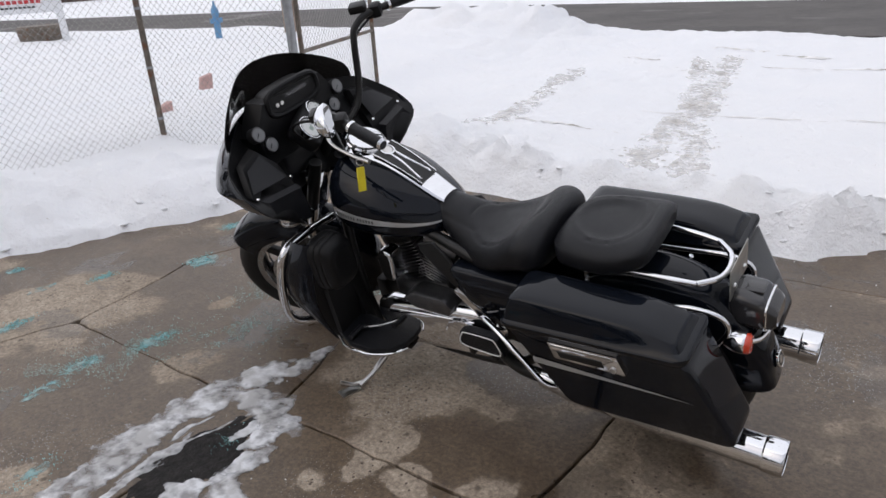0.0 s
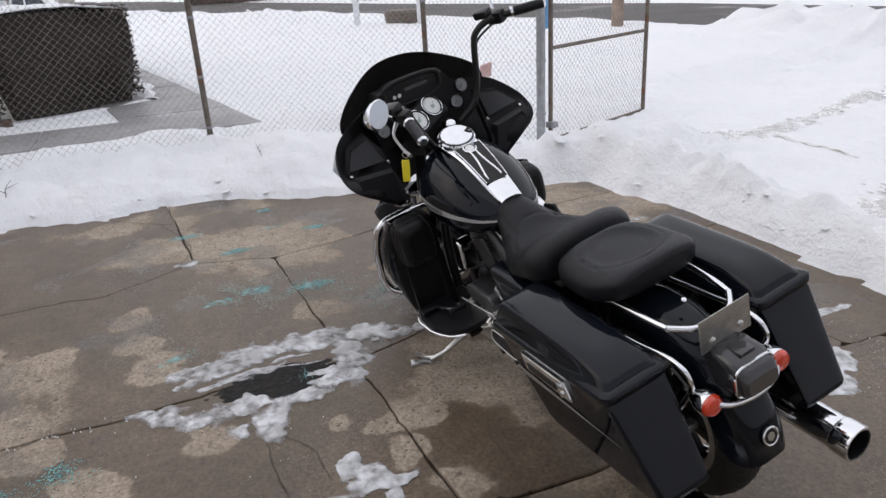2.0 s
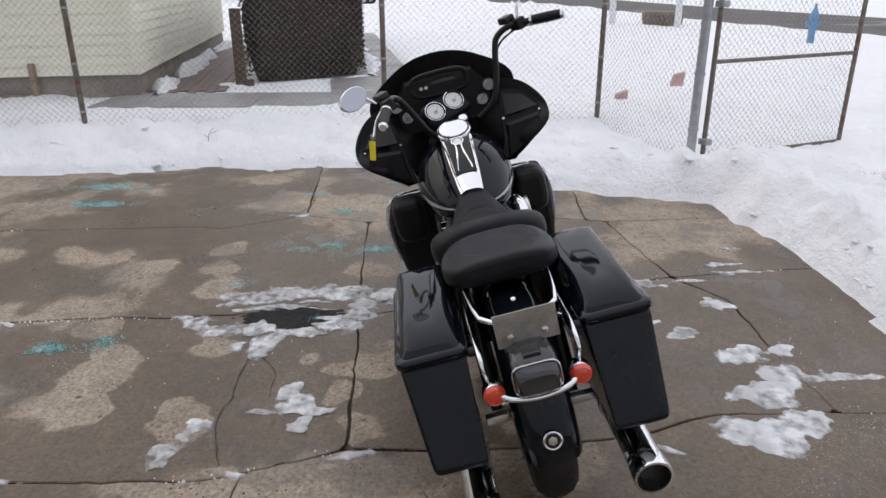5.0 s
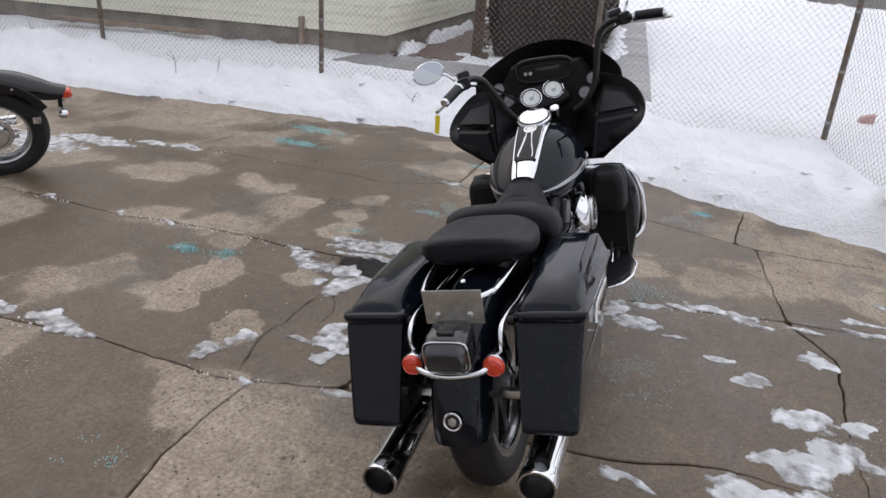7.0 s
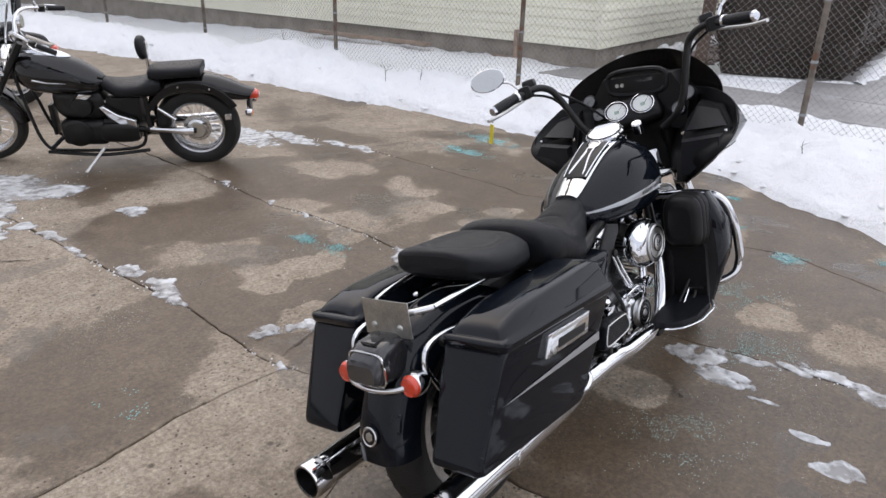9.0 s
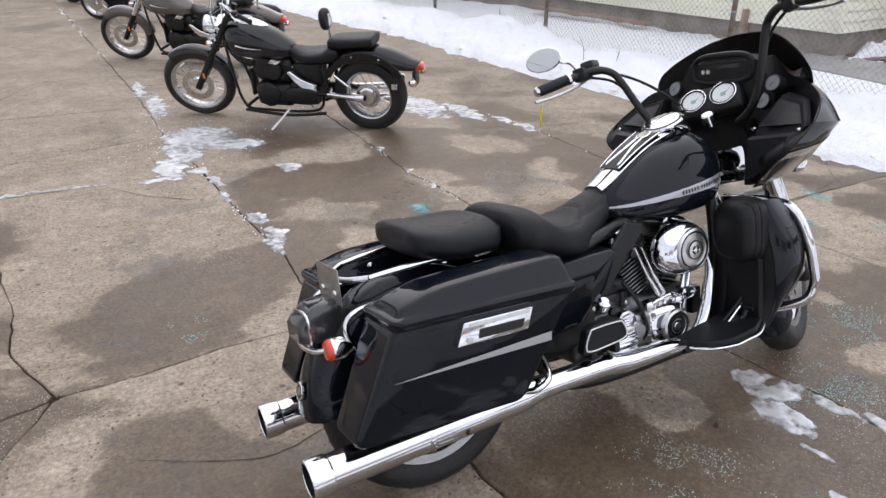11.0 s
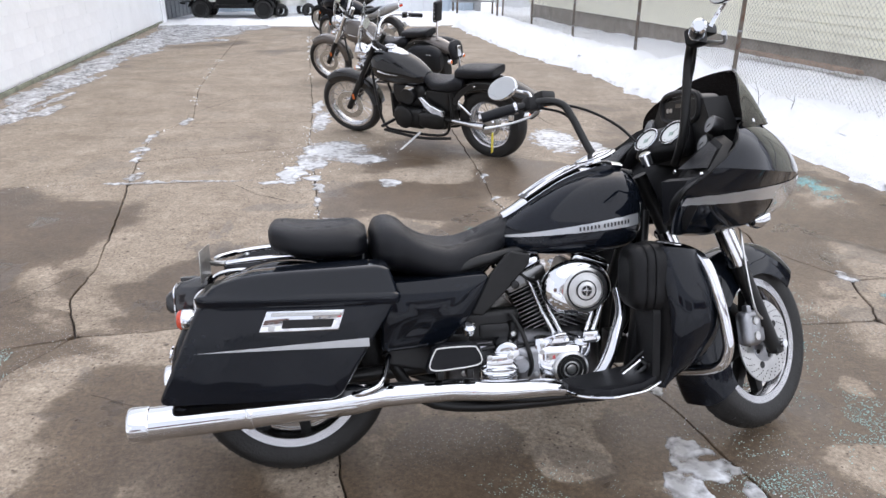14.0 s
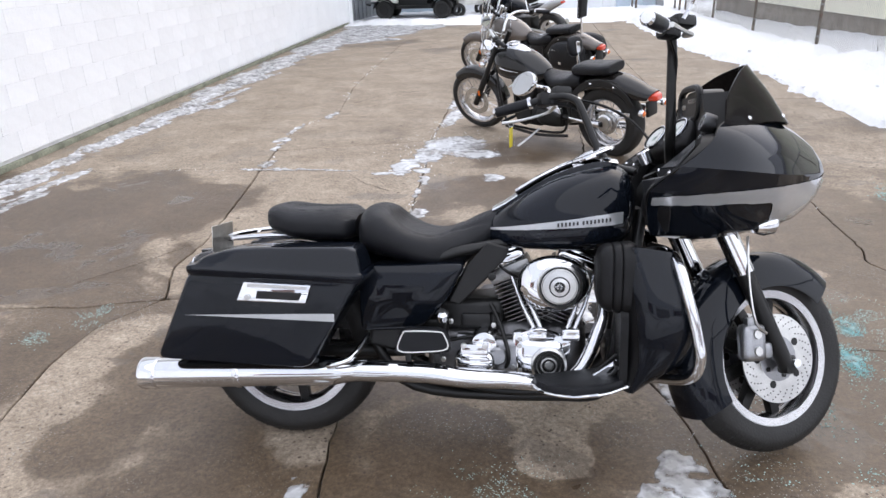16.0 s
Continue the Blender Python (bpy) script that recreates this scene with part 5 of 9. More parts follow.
# inside of the fairing: speaker pods and dash
inner = [
    FAIR[0][1:8],
    [(1.185, 0.262, 0.782), (1.135, 0.330, 0.842), (1.16, 0.385, 0.905), (1.252, 0.398, 0.945), (1.308, 0.366, 0.994), (1.352, 0.298, 1.034), (1.47, 0.155, 1.062)],
    [(1.225, 0.205, 0.790), (1.205, 0.225, 0.850), (1.235, 0.250, 0.905), (1.290, 0.275, 0.950), (1.335, 0.275, 0.990), (1.375, 0.245, 1.018), (1.475, 0.135, 1.046)],
    [(1.27, 0.165, 0.780), (1.285, 0.165, 0.850), (1.305, 0.175, 0.905), (1.335, 0.185, 0.950), (1.365, 0.190, 0.985), (1.395, 0.180, 1.010), (1.48, 0.110, 1.036)],
    [(1.36, 0.100, 0.775), (1.38, 0.095, 0.850), (1.39, 0.095, 0.905), (1.40, 0.095, 0.955), (1.41, 0.10, 0.990), (1.425, 0.10, 1.015), (1.485, 0.085, 1.036)],
    [(1.37, 0.0, 0.775), (1.39, 0.0, 0.850), (1.40, 0.0, 0.905), (1.41, 0.0, 0.955), (1.42, 0.0, 1.000), (1.43, 0.0, 1.030), (1.49, 0.0, 1.052)],
]
ig = smooth_grid(inner, 4, 4)
part("inner_fairing", grid_shape(ig, 0.004), PLASTIC, bike, "black plastic inner fairing")
part("inner_fairing", flip_y(grid_shape(ig, 0.004)), PLASTIC, bike, "black plastic inner fairing")
pod_l = [(0.195, 0.742), (0.258, 0.757), (0.338, 0.820), (0.408, 0.888), (0.410, 0.945), (0.352, 1.020), (0.262, 1.042), (0.235, 0.985), (0.222, 0.850)]


def pod_x(y, z):
    return 1.170 + max(0, z - 0.90) * 0.80 + abs(z - 0.90) * 0.22


def speaker_pod(s):
    rim = [(pod_x(y, z) + 0.020, y, z) for y, z in pod_l]
    front = [(pod_x(y, z) - 0.012, y * 0.985 + 0.004, 0.9 + (z - 0.9) * 0.96) for y, z in pod_l]
    back = [(pod_x(y, z) + 0.05, 0.30 + (y - 0.30) * 0.6, 0.9 + (z - 0.9) * 0.6) for y, z in pod_l]
    sh = loft([back, rim, front], False, True)
    pod = part("speaker_pod", sh if s > 0 else flip_y(sh), PLASTIC, bike, "black plastic speaker and storage pod")
    lower = [(0.224, 0.766), (0.260, 0.776), (0.340, 0.836), (0.400, 0.892), (0.392, 0.928), (0.240, 0.914)]
    lid = loft([[(pod_x(y, z) - 0.011, y, z) for y, z in lower], [(pod_x(y, z) - 0.040, 0.31 + (y - 0.31) * 0.90, 0.85 + (z - 0.85) * 0.88) for y, z in lower]], False, True)
    part("pod_lid", lid if s > 0 else flip_y(lid), VINYL, pod)
    upper = [(0.246, 0.940), (0.396, 0.950), (0.348, 1.006), (0.264, 1.024)]
    gr = loft([[(pod_x(y, z) - 0.012, y, z) for y, z in upper], [(pod_x(y, z) - 0.015, 0.312 + (y - 0.312) * 0.95, 0.975 + (z - 0.975) * 0.9) for y, z in upper]], False, True)
    part("speaker_grille", gr if s > 0 else flip_y(gr), VINYL, pod)
    for y, z in ((0.398, 0.935),):
        part("screw", lathe([(0.007, 0), (0.006, 0.005), (0.002, 0.007)], 10, pose(pod_x(y, z) - 0.013, y * s, z, 0, -90, 0)), CHROME, pod)
    part("latch_button", lathe([(0.007, 0), (0.006, 0.004)], 10, pose(pod_x(0.3, 0.935) - 0.012, 0.235 * s, 0.935, 0, -90, 0)), CHROME, pod)


speaker_pod(1)
speaker_pod(-1)
part("dash", loft([[(1.40, y, z) for y, z in ((-0.21, 0.94), (0.21, 0.94), (0.235, 1.06), (0.16, 1.165), (-0.16, 1.165), (-0.235, 1.06))], [(1.325, y * 0.93, 0.94 + (z - 0.94) * 0.97) for y, z in ((-0.21, 0.94), (0.21, 0.94), (0.235, 1.06), (0.16, 1.165), (-0.16, 1.165), (-0.235, 1.06))]], False, True), PLASTIC, bike, "black plastic dash")
part("radio_bezel", tube([Vector(q) for q in superring(1.326, 0, 0.128, 1.086, 1.184, 3.4, 32)], 0.011, 8, 1, True), PLASTIC, bike, "raised oval bezel round the radio")
radio = part("radio", loft([superring(x, 0, hy, z0, z1, 3.6, 32) for x, hy, z0, z1 in ((1.40, 0.12, 1.09, 1.18), (1.345, 0.121, 1.092, 1.178), (1.338, 0.117, 1.096, 1.174))]), MATTE, bike, "black car-type radio")
part("radio_face", rbox((1.335, 0, 1.137), (0.012, 0.195, 0.050), 0.005, 2), MATTE, radio)
part("radio_display", rbox((1.328, -0.02, 1.143), (0.006, 0.11, 0.018), 0.002, 1), SMOKE, radio)
for y in (0.062, 0.085):
    part("radio_knob", lathe([(0.009, 0), (0.008, 0.008)], 12, pose(1.330, y, 1.128, 0, -90, 0)), STEEL, radio)
for s in (-1, 1):
    for y, z in ((0.215, 1.075), (0.175, 1.018)):
        g = part("small_gauge", lathe([(0.028, -0.03), (0.029, 0.0), (0.0265, 0.006), (0.023, 0.004)], 22, pose(1.318, y * s, z, 0, -72, 0)), DARKCASE, bike, "small dark-ringed gauge")
        part("gauge_face", lathe([(0.0225, 0), (0.0225, 0.0045)], 20, pose(1.318, y * s, z, 0, -72, 0)), DIALGREY, g)
        part("needle", xf(rbox((0.006, 0, 0.0055), (0.018, 0.0025, 0.0012), 0), pose(1.318, y * s, z, 0, -72, 0) @ Matrix.Rotation(2.3, 4, "Z")), MATTE, g)

# tinted screen
SCREEN = [
    [(1.345, 0.335, 1.064), (1.415, 0.275, 1.062), (1.52, 0.165, 1.074), (1.592, 0.08, 1.072), (1.625, 0, 1.068)],
    [(1.345, 0.330, 1.100), (1.385, 0.272, 1.130), (1.470, 0.168, 1.152), (1.532, 0.08, 1.162), (1.562, 0, 1.163)],
    [(1.350, 0.310, 1.130), (1.375, 0.262, 1.170), (1.425, 0.165, 1.222), (1.465, 0.08, 1.246), (1.482, 0, 1.252)],
]
sg = smooth_grid(SCREEN, 4, 4)
sfull = [list(r) + [Vector((p.x, -p.y, p.z)) for p in reversed(r[:-1])] for r in sg]
part("windscreen", grid_shape(sfull, 0.005), TINT, bike, "low dark tinted windscreen")
for s in (-1, 1):
    for i, j in ((1, 5), (1, 12)):
        p = sg[i][j]
        part("screen_screw", lathe([(0.008, 0), (0.007, 0.005), (0.003, 0.008)], 10, Matrix.Translation((p.x, p.y * s, p.z + 0.004)) @ Vector((0.5, 0.6 * s, 0.6)).to_track_quat("Z", "Y").to_matrix().to_4x4()), CHROME, bike)
part("headlight", rbox((1.66, 0, 0.87), (0.06, 0.14, 0.08), 0.025, 3), SMOKE, bike, "twin headlight glass")

# gauges on the bars
GPOD = pose(1.262, 0, 1.035, 0, -54, 0)
pod = part("gauge_pod", xf(rbox((0, 0, -0.03), (0.125, 0.22, 0.07), 0.03, 3), GPOD), PLASTIC, bike, m=STEER)
for s in (-1, 1):
    c = GPOD @ Matrix.Translation((0.004, 0.053 * s + 0.010, 0.004))
    g = part("gauge", lathe([(0.044, -0.03), (0.0475, 0.004), (0.0470, 0.009), (0.0440, 0.010)], 32, c, True), CHROME, bike, "white-faced round gauge with chrome ring", m=STEER)
    part("gauge_bezel", lathe([(0.0442, 0.0095), (0.0425, 0.0105), (0.0385, 0.0080), (0.0380, 0.0030)], 32, c, True), PLASTIC, g, "black inner bezel")
    part("gauge_face", lathe([(0.0392, 0), (0.0392, 0.0062)], 30, c), DIAL, g)
    part("gauge_window", xf(rbox((-0.004, 0, 0.0066), (0.016, 0.018, 0.0012), 0.0004, 1), c), DIALGREEN, g, "pale green display window")
    part("gauge_ticks", join(*[xf(rbox((0.0325, 0, 0.0068), (0.006, 0.0011, 0.0006), 0), c @ Matrix.Rotation(radians(a), 4, "Z")) for a in range(-220, 60, 28)]), DIALGREY, g)
    part("needle", xf(rbox((-0.011, 0.008, 0.0078), (0.026, 0.0014, 0.0008), 0), c @ Matrix.Rotation(radians(140), 4, "Z")), DIALGREY, g)
part("ignition_switch", lathe([(0.022, -0.03), (0.022, 0.008), (0.018, 0.013)], 20, pose(1.165, 0.0, 0.972, 0, -25, 0)), CHROME, bike, "chrome ignition switch", m=STEER)

def facing(p, normal):
    """A pose at p whose z looks along normal and whose x lies level."""
    z = Vector(normal).normalized()
    x = Vector((0, 0, 1)).cross(z).normalized()
    y = z.cross(x)
    return Matrix.Translation(p) @ Matrix((x, y, z)).transposed().to_4x4()


# handlebars
BAR = [(1.19, 0.09, 0.93), (1.145, 0.15, 0.965), (1.120, 0.195, 1.03), (1.096, 0.245, 1.17), (1.080, 0.272, 1.218), (1.035, 0.320, 1.238), (0.96, 0.385, 1.224), (0.87, 0.455, 1.206)]
for s in (-1, 1):
    p = [(x, y * s, z) for x, y, z in BAR]
    bar = part("handlebar", tube(p, 0.0135, 12), MATTE, bike, "thick black ape-style handlebar", m=STEER)
    a, b = Vector((0.968, 0.380 * s, 1.227)), Vector((0.865, 0.460 * s, 1.205))
    part("grip", tube([a, a.lerp(b, 0.5), b], [0.0185, 0.020, 0.0185], 16, k=3), VINYL, bar, "black rubber grip")
    part("grip_cap", tube([b, b + (b - a) * 0.07], [0.0195, 0.014], 16, k=1), CHROME, bar, "chrome grip end")
    part("grip_collar", tube([a, a + (b - a) * 0.08], [0.022, 0.021], 16, k=1), CHROME, bar)
    sw = Vector((1.005, 0.350 * s, 1.232))
    part("switch_housing", join(rbox(tuple(sw), (0.046, 0.048, 0.050), 0.013, 2), rbox((sw.x + 0.026, sw.y - 0.01 * s, sw.z - 0.004), (0.034, 0.036, 0.036), 0.011, 2)), PLASTIC, bar)
    part("lever", tube([(1.055, 0.355 * s, 1.218), (1.04, 0.405 * s, 1.200), (0.97, 0.460 * s, 1.184), (0.905, 0.500 * s, 1.178)], [0.008, 0.0052, 0.005, 0.007], 8), STEEL, bar, "chrome hand lever")
    part("reservoir", rbox((1.065, 0.335 * s, 1.262), (0.065, 0.05, 0.032), 0.01), MATTE, bar)
    part("cable", tube([(1.03, 0.330 * s, 1.216), (1.088, 0.275 * s, 1.185), (1.112, 0.232 * s, 1.12), (1.136, 0.190 * s, 1.00), (1.20, 0.09 * s, 0.93)], 0.0048, 6), PLASTIC, bar)
    part("mirror_stem", tube([(1.04, 0.375 * s, 1.255), (1.05, 0.40 * s, 1.29), (1.04, 0.43 * s, 1.305), (0.995, 0.450 * s, 1.315)], 0.006, 8), CHROME, bar)
    face = facing((0.985, 0.470 * s, 1.325), (-1, -0.24 * s, 0.06)) @ Matrix.Diagonal((1.35, 0.86, 1, 1))
    mirror = part("mirror", lathe([(0.012, -0.038), (0.034, -0.030), (0.048, -0.012), (0.050, 0.0), (0.047, 0.004)], 28, face), CHROME, bar, "teardrop chrome mirror")
    part("mirror_glass", lathe([(0.047, 0), (0.047, 0.005)], 28, face), MIRROR, mirror)
part("clutch_cable", tube([(1.045, 0.335, 1.228), (1.12, 0.305, 1.226), (1.20, 0.25, 1.19), (1.26, 0.18, 1.12), (1.28, 0.10, 1.02)], 0.0050, 6, 8), PLASTIC, bike, m=STEER)
hang = BIKE_M @ STEER @ Vector((0.938, 0.492, 1.176))
part("key_tag", rbox((0, 0, -0.052), (0.004, 0.026, 0.075), 0.002, 1), TAG, bike, "yellow key tag hanging from the lever", m=BIKE_M.inverted() @ Matrix.Translation(hang) @ Matrix.Rotation(radians(-21), 4, "Z"))
part("tag_ring", lathe([(0.010, -0.001), (0.012, -0.001), (0.012, 0.001), (0.010, 0.001)], 16, pose(0.938, 0.492, 1.176, 90), True), STEEL, bike, m=STEER)

# ---- tank ----
TANK = [(0.685, 0.060, 0.700, 0.775, 0.01), (0.72, 0.112, 0.690, 0.800, 0.02), (0.80, 0.160, 0.680, 0.855, 0.03), (0.90, 0.190, 0.675, 0.910, 0.035), (1.00, 0.200, 0.675, 0.940, 0.035), (1.08, 0.186, 0.685, 0.948, 0.03), (1.13, 0.145, 0.715, 0.925, 0.02), (1.155, 0.07, 0.76, 0.88, 0.0)]
part("fuel_tank", body(TANK, 2.4, 40), GLOSS, bike, "gloss black teardrop fuel tank")


_a = smooth_path([(r[0], r[1], r[2]) for r in TANK], 5)
_b = smooth_path([(r[0], r[3], r[4]) for r in TANK], 5)
TX = [q.x for q in _a]
TANK_S = [[q.y for q in _a], [q.z for q in _a], [q.y for q in _b], [q.z for q in _b]]


def tank_at(x, a, lift=0.002):
    """A place on the tank's skin at x, at angle a round the section."""
    r = [float(np.interp(x, TX, TANK_S[k])) for k in range(4)]
    zc, hz = (r[1] + r[2]) / 2, (r[2] - r[1]) / 2
    c, s = math.cos(a), math.sin(a)
    y = math.copysign(abs(c) ** (2 / 2.4), c) * (r[0] + lift)
    z = math.copysign(abs(s) ** (2 / 2.4), s) * (hz + lift)
    return Vector((x, y, zc + z - r[3] * (y / r[0]) ** 2))


def tank_z(x, z, lift=0.002):
    """A place on the tank's side at x and height z."""
    best = min((abs(tank_at(x, radians(a / 2), lift).z - z), a) for a in range(-150, 120))
    return tank_at(x, radians(best[1] / 2), lift)


def stripe_z(x):
    t = (x - 0.69) / 0.41
    return 0.742 + 0.048 * t, 0.003 + 0.015 * min(1, t * 1.1)


for s in (1, -1):
    rows = []
    for i in range(31):
        x = 0.695 + 0.41 * i / 30
        zm, hw = stripe_z(x)
        rows.append([tank_z(x, zm + hw * (j / 2.5 - 1)) for j in range(6)])
    st = grid_shape(rows)
    o = part("tank_stripe", st if s > 0 else flip_y(st), SILVER, bike, "silver tank stripe")
    for i in range(14):  # lettering, too small to read: plain bars
        x = 0.905 + i * 0.0115 + (0.006 if i > 5 else 0)
        zm, hw = stripe_z(x)
        q = [tank_z(x + dx, zm + dz, 0.0035) for dx, dz in ((0, -0.006), (0.006, -0.006), (0.006, 0.006), (0, 0.006))]
        sh = ([tuple(p) for p in q], [(0, 1, 2, 3)])
        part("letter_bar", sh if s > 0 else flip_y(sh), MATTE, o, angle=0)
# console down the middle of the tank
crows = []
for x, w, z in ((0.70, 0.044, 0.802), (0.74, 0.049, 0.824), (0.82, 0.055, 0.876), (0.90, 0.060, 0.922), (0.98, 0.066, 0.951), (1.05, 0.068, 0.963), (1.10, 0.058, 0.957)):
    crows.append([(x, y * w, z + 0.006 - 0.012 * abs(y) ** 3) for y in (-1.0, -0.85, -0.5, 0, 0.5, 0.85, 1.0)])
part("tank_console", grid_shape(smooth_grid(crows, 2, 3), -0.02), CHROME, bike, "chrome tank console")
irows = []
for x, w, z in ((0.775, 0.0455, 0.849), (0.85, 0.0500, 0.896), (0.92, 0.0535, 0.931), (0.955, 0.0560, 0.945)):
    irows.append([(x, y * w, z + 0.0085) for y in (-1, -0.5, 0, 0.5, 1)])
part("console_inlay", grid_shape(smooth_grid(irows, 2, 3), -0.004), MATTE, bike, "black console inlay")
for y in (-1, 1):
    part("console_trim", tube([(x, y * (w - 0.001), z + 0.0095) for x, w, z in ((0.775, 0.0455, 0.849), (0.85, 0.0500, 0.896), (0.92, 0.0535, 0.931), (0.955, 0.0560, 0.945))], 0.0022, 8), CHROME, bike, "chrome inlay trim")
    part("console_prong", tube([(0.918, 0.012 * y, 0.9405), (0.87, 0.014 * y, 0.9155), (0.80, 0.028 * y, 0.874), (0.785, 0.026 * y, 0.8655)], [0.0035, 0.0048, 0.0042, 0.002], 8), CHROME, bike)
part("console_ring", lathe([(0.026, 0), (0.027, 0.004), (0.0215, 0.005), (0.021, 0.002)], 24, pose(0.935, 0, 0.9455, 0, -24, 0), True), CHROME, bike)
part("console_badge", lathe([(0.019, 0), (0.018, 0.003)], 20, pose(0.935, 0, 0.9455, 0, -24, 0)), STEEL, bike)
cap = pose(1.026, 0, 0.972, 0, -21, 0)
part("fuel_cap", lathe([(0.072, 0), (0.073, 0.006), (0.068, 0.012), (0.064, 0.011), (0.060, 0.016), (0.030, 0.021), (0.004, 0.022)], 40, cap), CHROME, bike, "round chrome fuel cap")
part("cap_groove", lathe([(0.0655, 0.0105), (0.0665, 0.0135), (0.0615, 0.0145), (0.0605, 0.0135)], 40, cap, True), MATTE, bike)

# ---- seat ----
def seat_relief(shape, z_min, f):
    """Sinks panels and raises rims in the upper side of a seat."""
    return [(x, y, z + (f(x, y) if z > z_min else 0)) for x, y, z in shape[0]], shape[1]


def soft(t):
    t = min(1.0, max(0.0, t))
    return t * t * (3 - 2 * t)


def pillion_relief(x, y):
    q = 1 - ((x - 0.118) / 0.118) ** 2 - (y / (0.128 - 0.10 * (x - 0.10))) ** 2
    crease = -0.0055 * math.exp(-(q / 0.07) ** 2)
    return -0.015 * soft(q * 1.6) + crease + 0.008 * soft((0.045 - x) / 0.08) - 0.006 * soft((x - 0.19) / 0.07)


def rider_relief(x, y):
    q = 1 - ((x - 0.47) / 0.14) ** 2 - (y / (0.145 - 0.20 * max(0, x - 0.47))) ** 2
    side = abs(abs(y) - (0.085 - 0.10 * (x - 0.55)))
    return -0.010 * soft(q * 1.5) - 0.0050 * math.exp(-(q / 0.07) ** 2) - (0.004 * math.exp(-(side / 0.006) ** 2) if x > 0.55 else 0)


rs = body([(0.268, 0.12, 0.700, 0.770, 0.0), (0.284, 0.172, 0.672, 0.806, 0.006), (0.322, 0.198, 0.652, 0.816, 0.002), (0.362, 0.201, 0.640, 0.802, -0.010), (0.402, 0.197, 0.622, 0.765, -0.020), (0.45, 0.190, 0.610, 0.742, -0.016), (0.52, 0.168, 0.604, 0.737, 0.0), (0.60, 0.127, 0.618, 0.755, 0.015), (0.66, 0.096, 0.665, 0.783, 0.02), (0.715, 0.068, 0.735, 0.802, 0.02), (0.735, 0.03, 0.76, 0.798, 0.01)], 2.7, 72, 9)
part("rider_seat", seat_relief(rs, 0.71, rider_relief), VINYL, bike, "black vinyl bucket seat with raised rear edge")
ps = body([(-0.040, 0.10, 0.768, 0.792, 0.0), (-0.028, 0.140, 0.735, 0.807, 0.0), (0.018, 0.168, 0.716, 0.813, 0.002), (0.085, 0.179, 0.704, 0.814, 0.008), (0.155, 0.175, 0.706, 0.815, 0.012), (0.222, 0.156, 0.706, 0.812, 0.014), (0.256, 0.115, 0.710, 0.790, 0.0)], 3.0, 72, 9)
part("pillion_seat", seat_relief(ps, 0.775, pillion_relief), VINYL, bike, "black vinyl pillion pad with sunken oval panel")
part("seat_bolt", lathe([(0.008, 0), (0.007, 0.005), (0.003, 0.007)], 12, pose(-0.115, 0, 0.712, 0, -30, 0)), CHROME, bike)

# ---- saddlebags ----
def rounded(poly, r, n=6, m=6):
    """A polygon with round corners and evenly cut sides."""
    out = []
    for i, p in enumerate(poly):
        p, a, b = Vector(p), Vector(poly[i - 1]), Vector(poly[(i + 1) % len(poly)])
        u, w = p + (a - p).normalized() * r, p + (b - p).normalized() * r
        out += [tuple(u * (1 - t) ** 2 + p * 2 * t * (1 - t) + w * t * t) for t in (k / n for k in range(n + 1))]
        nxt = b + (p - b).normalized() * r
        out += [tuple(w + (nxt - w) * k / m) for k in range(1, m)]
    return out


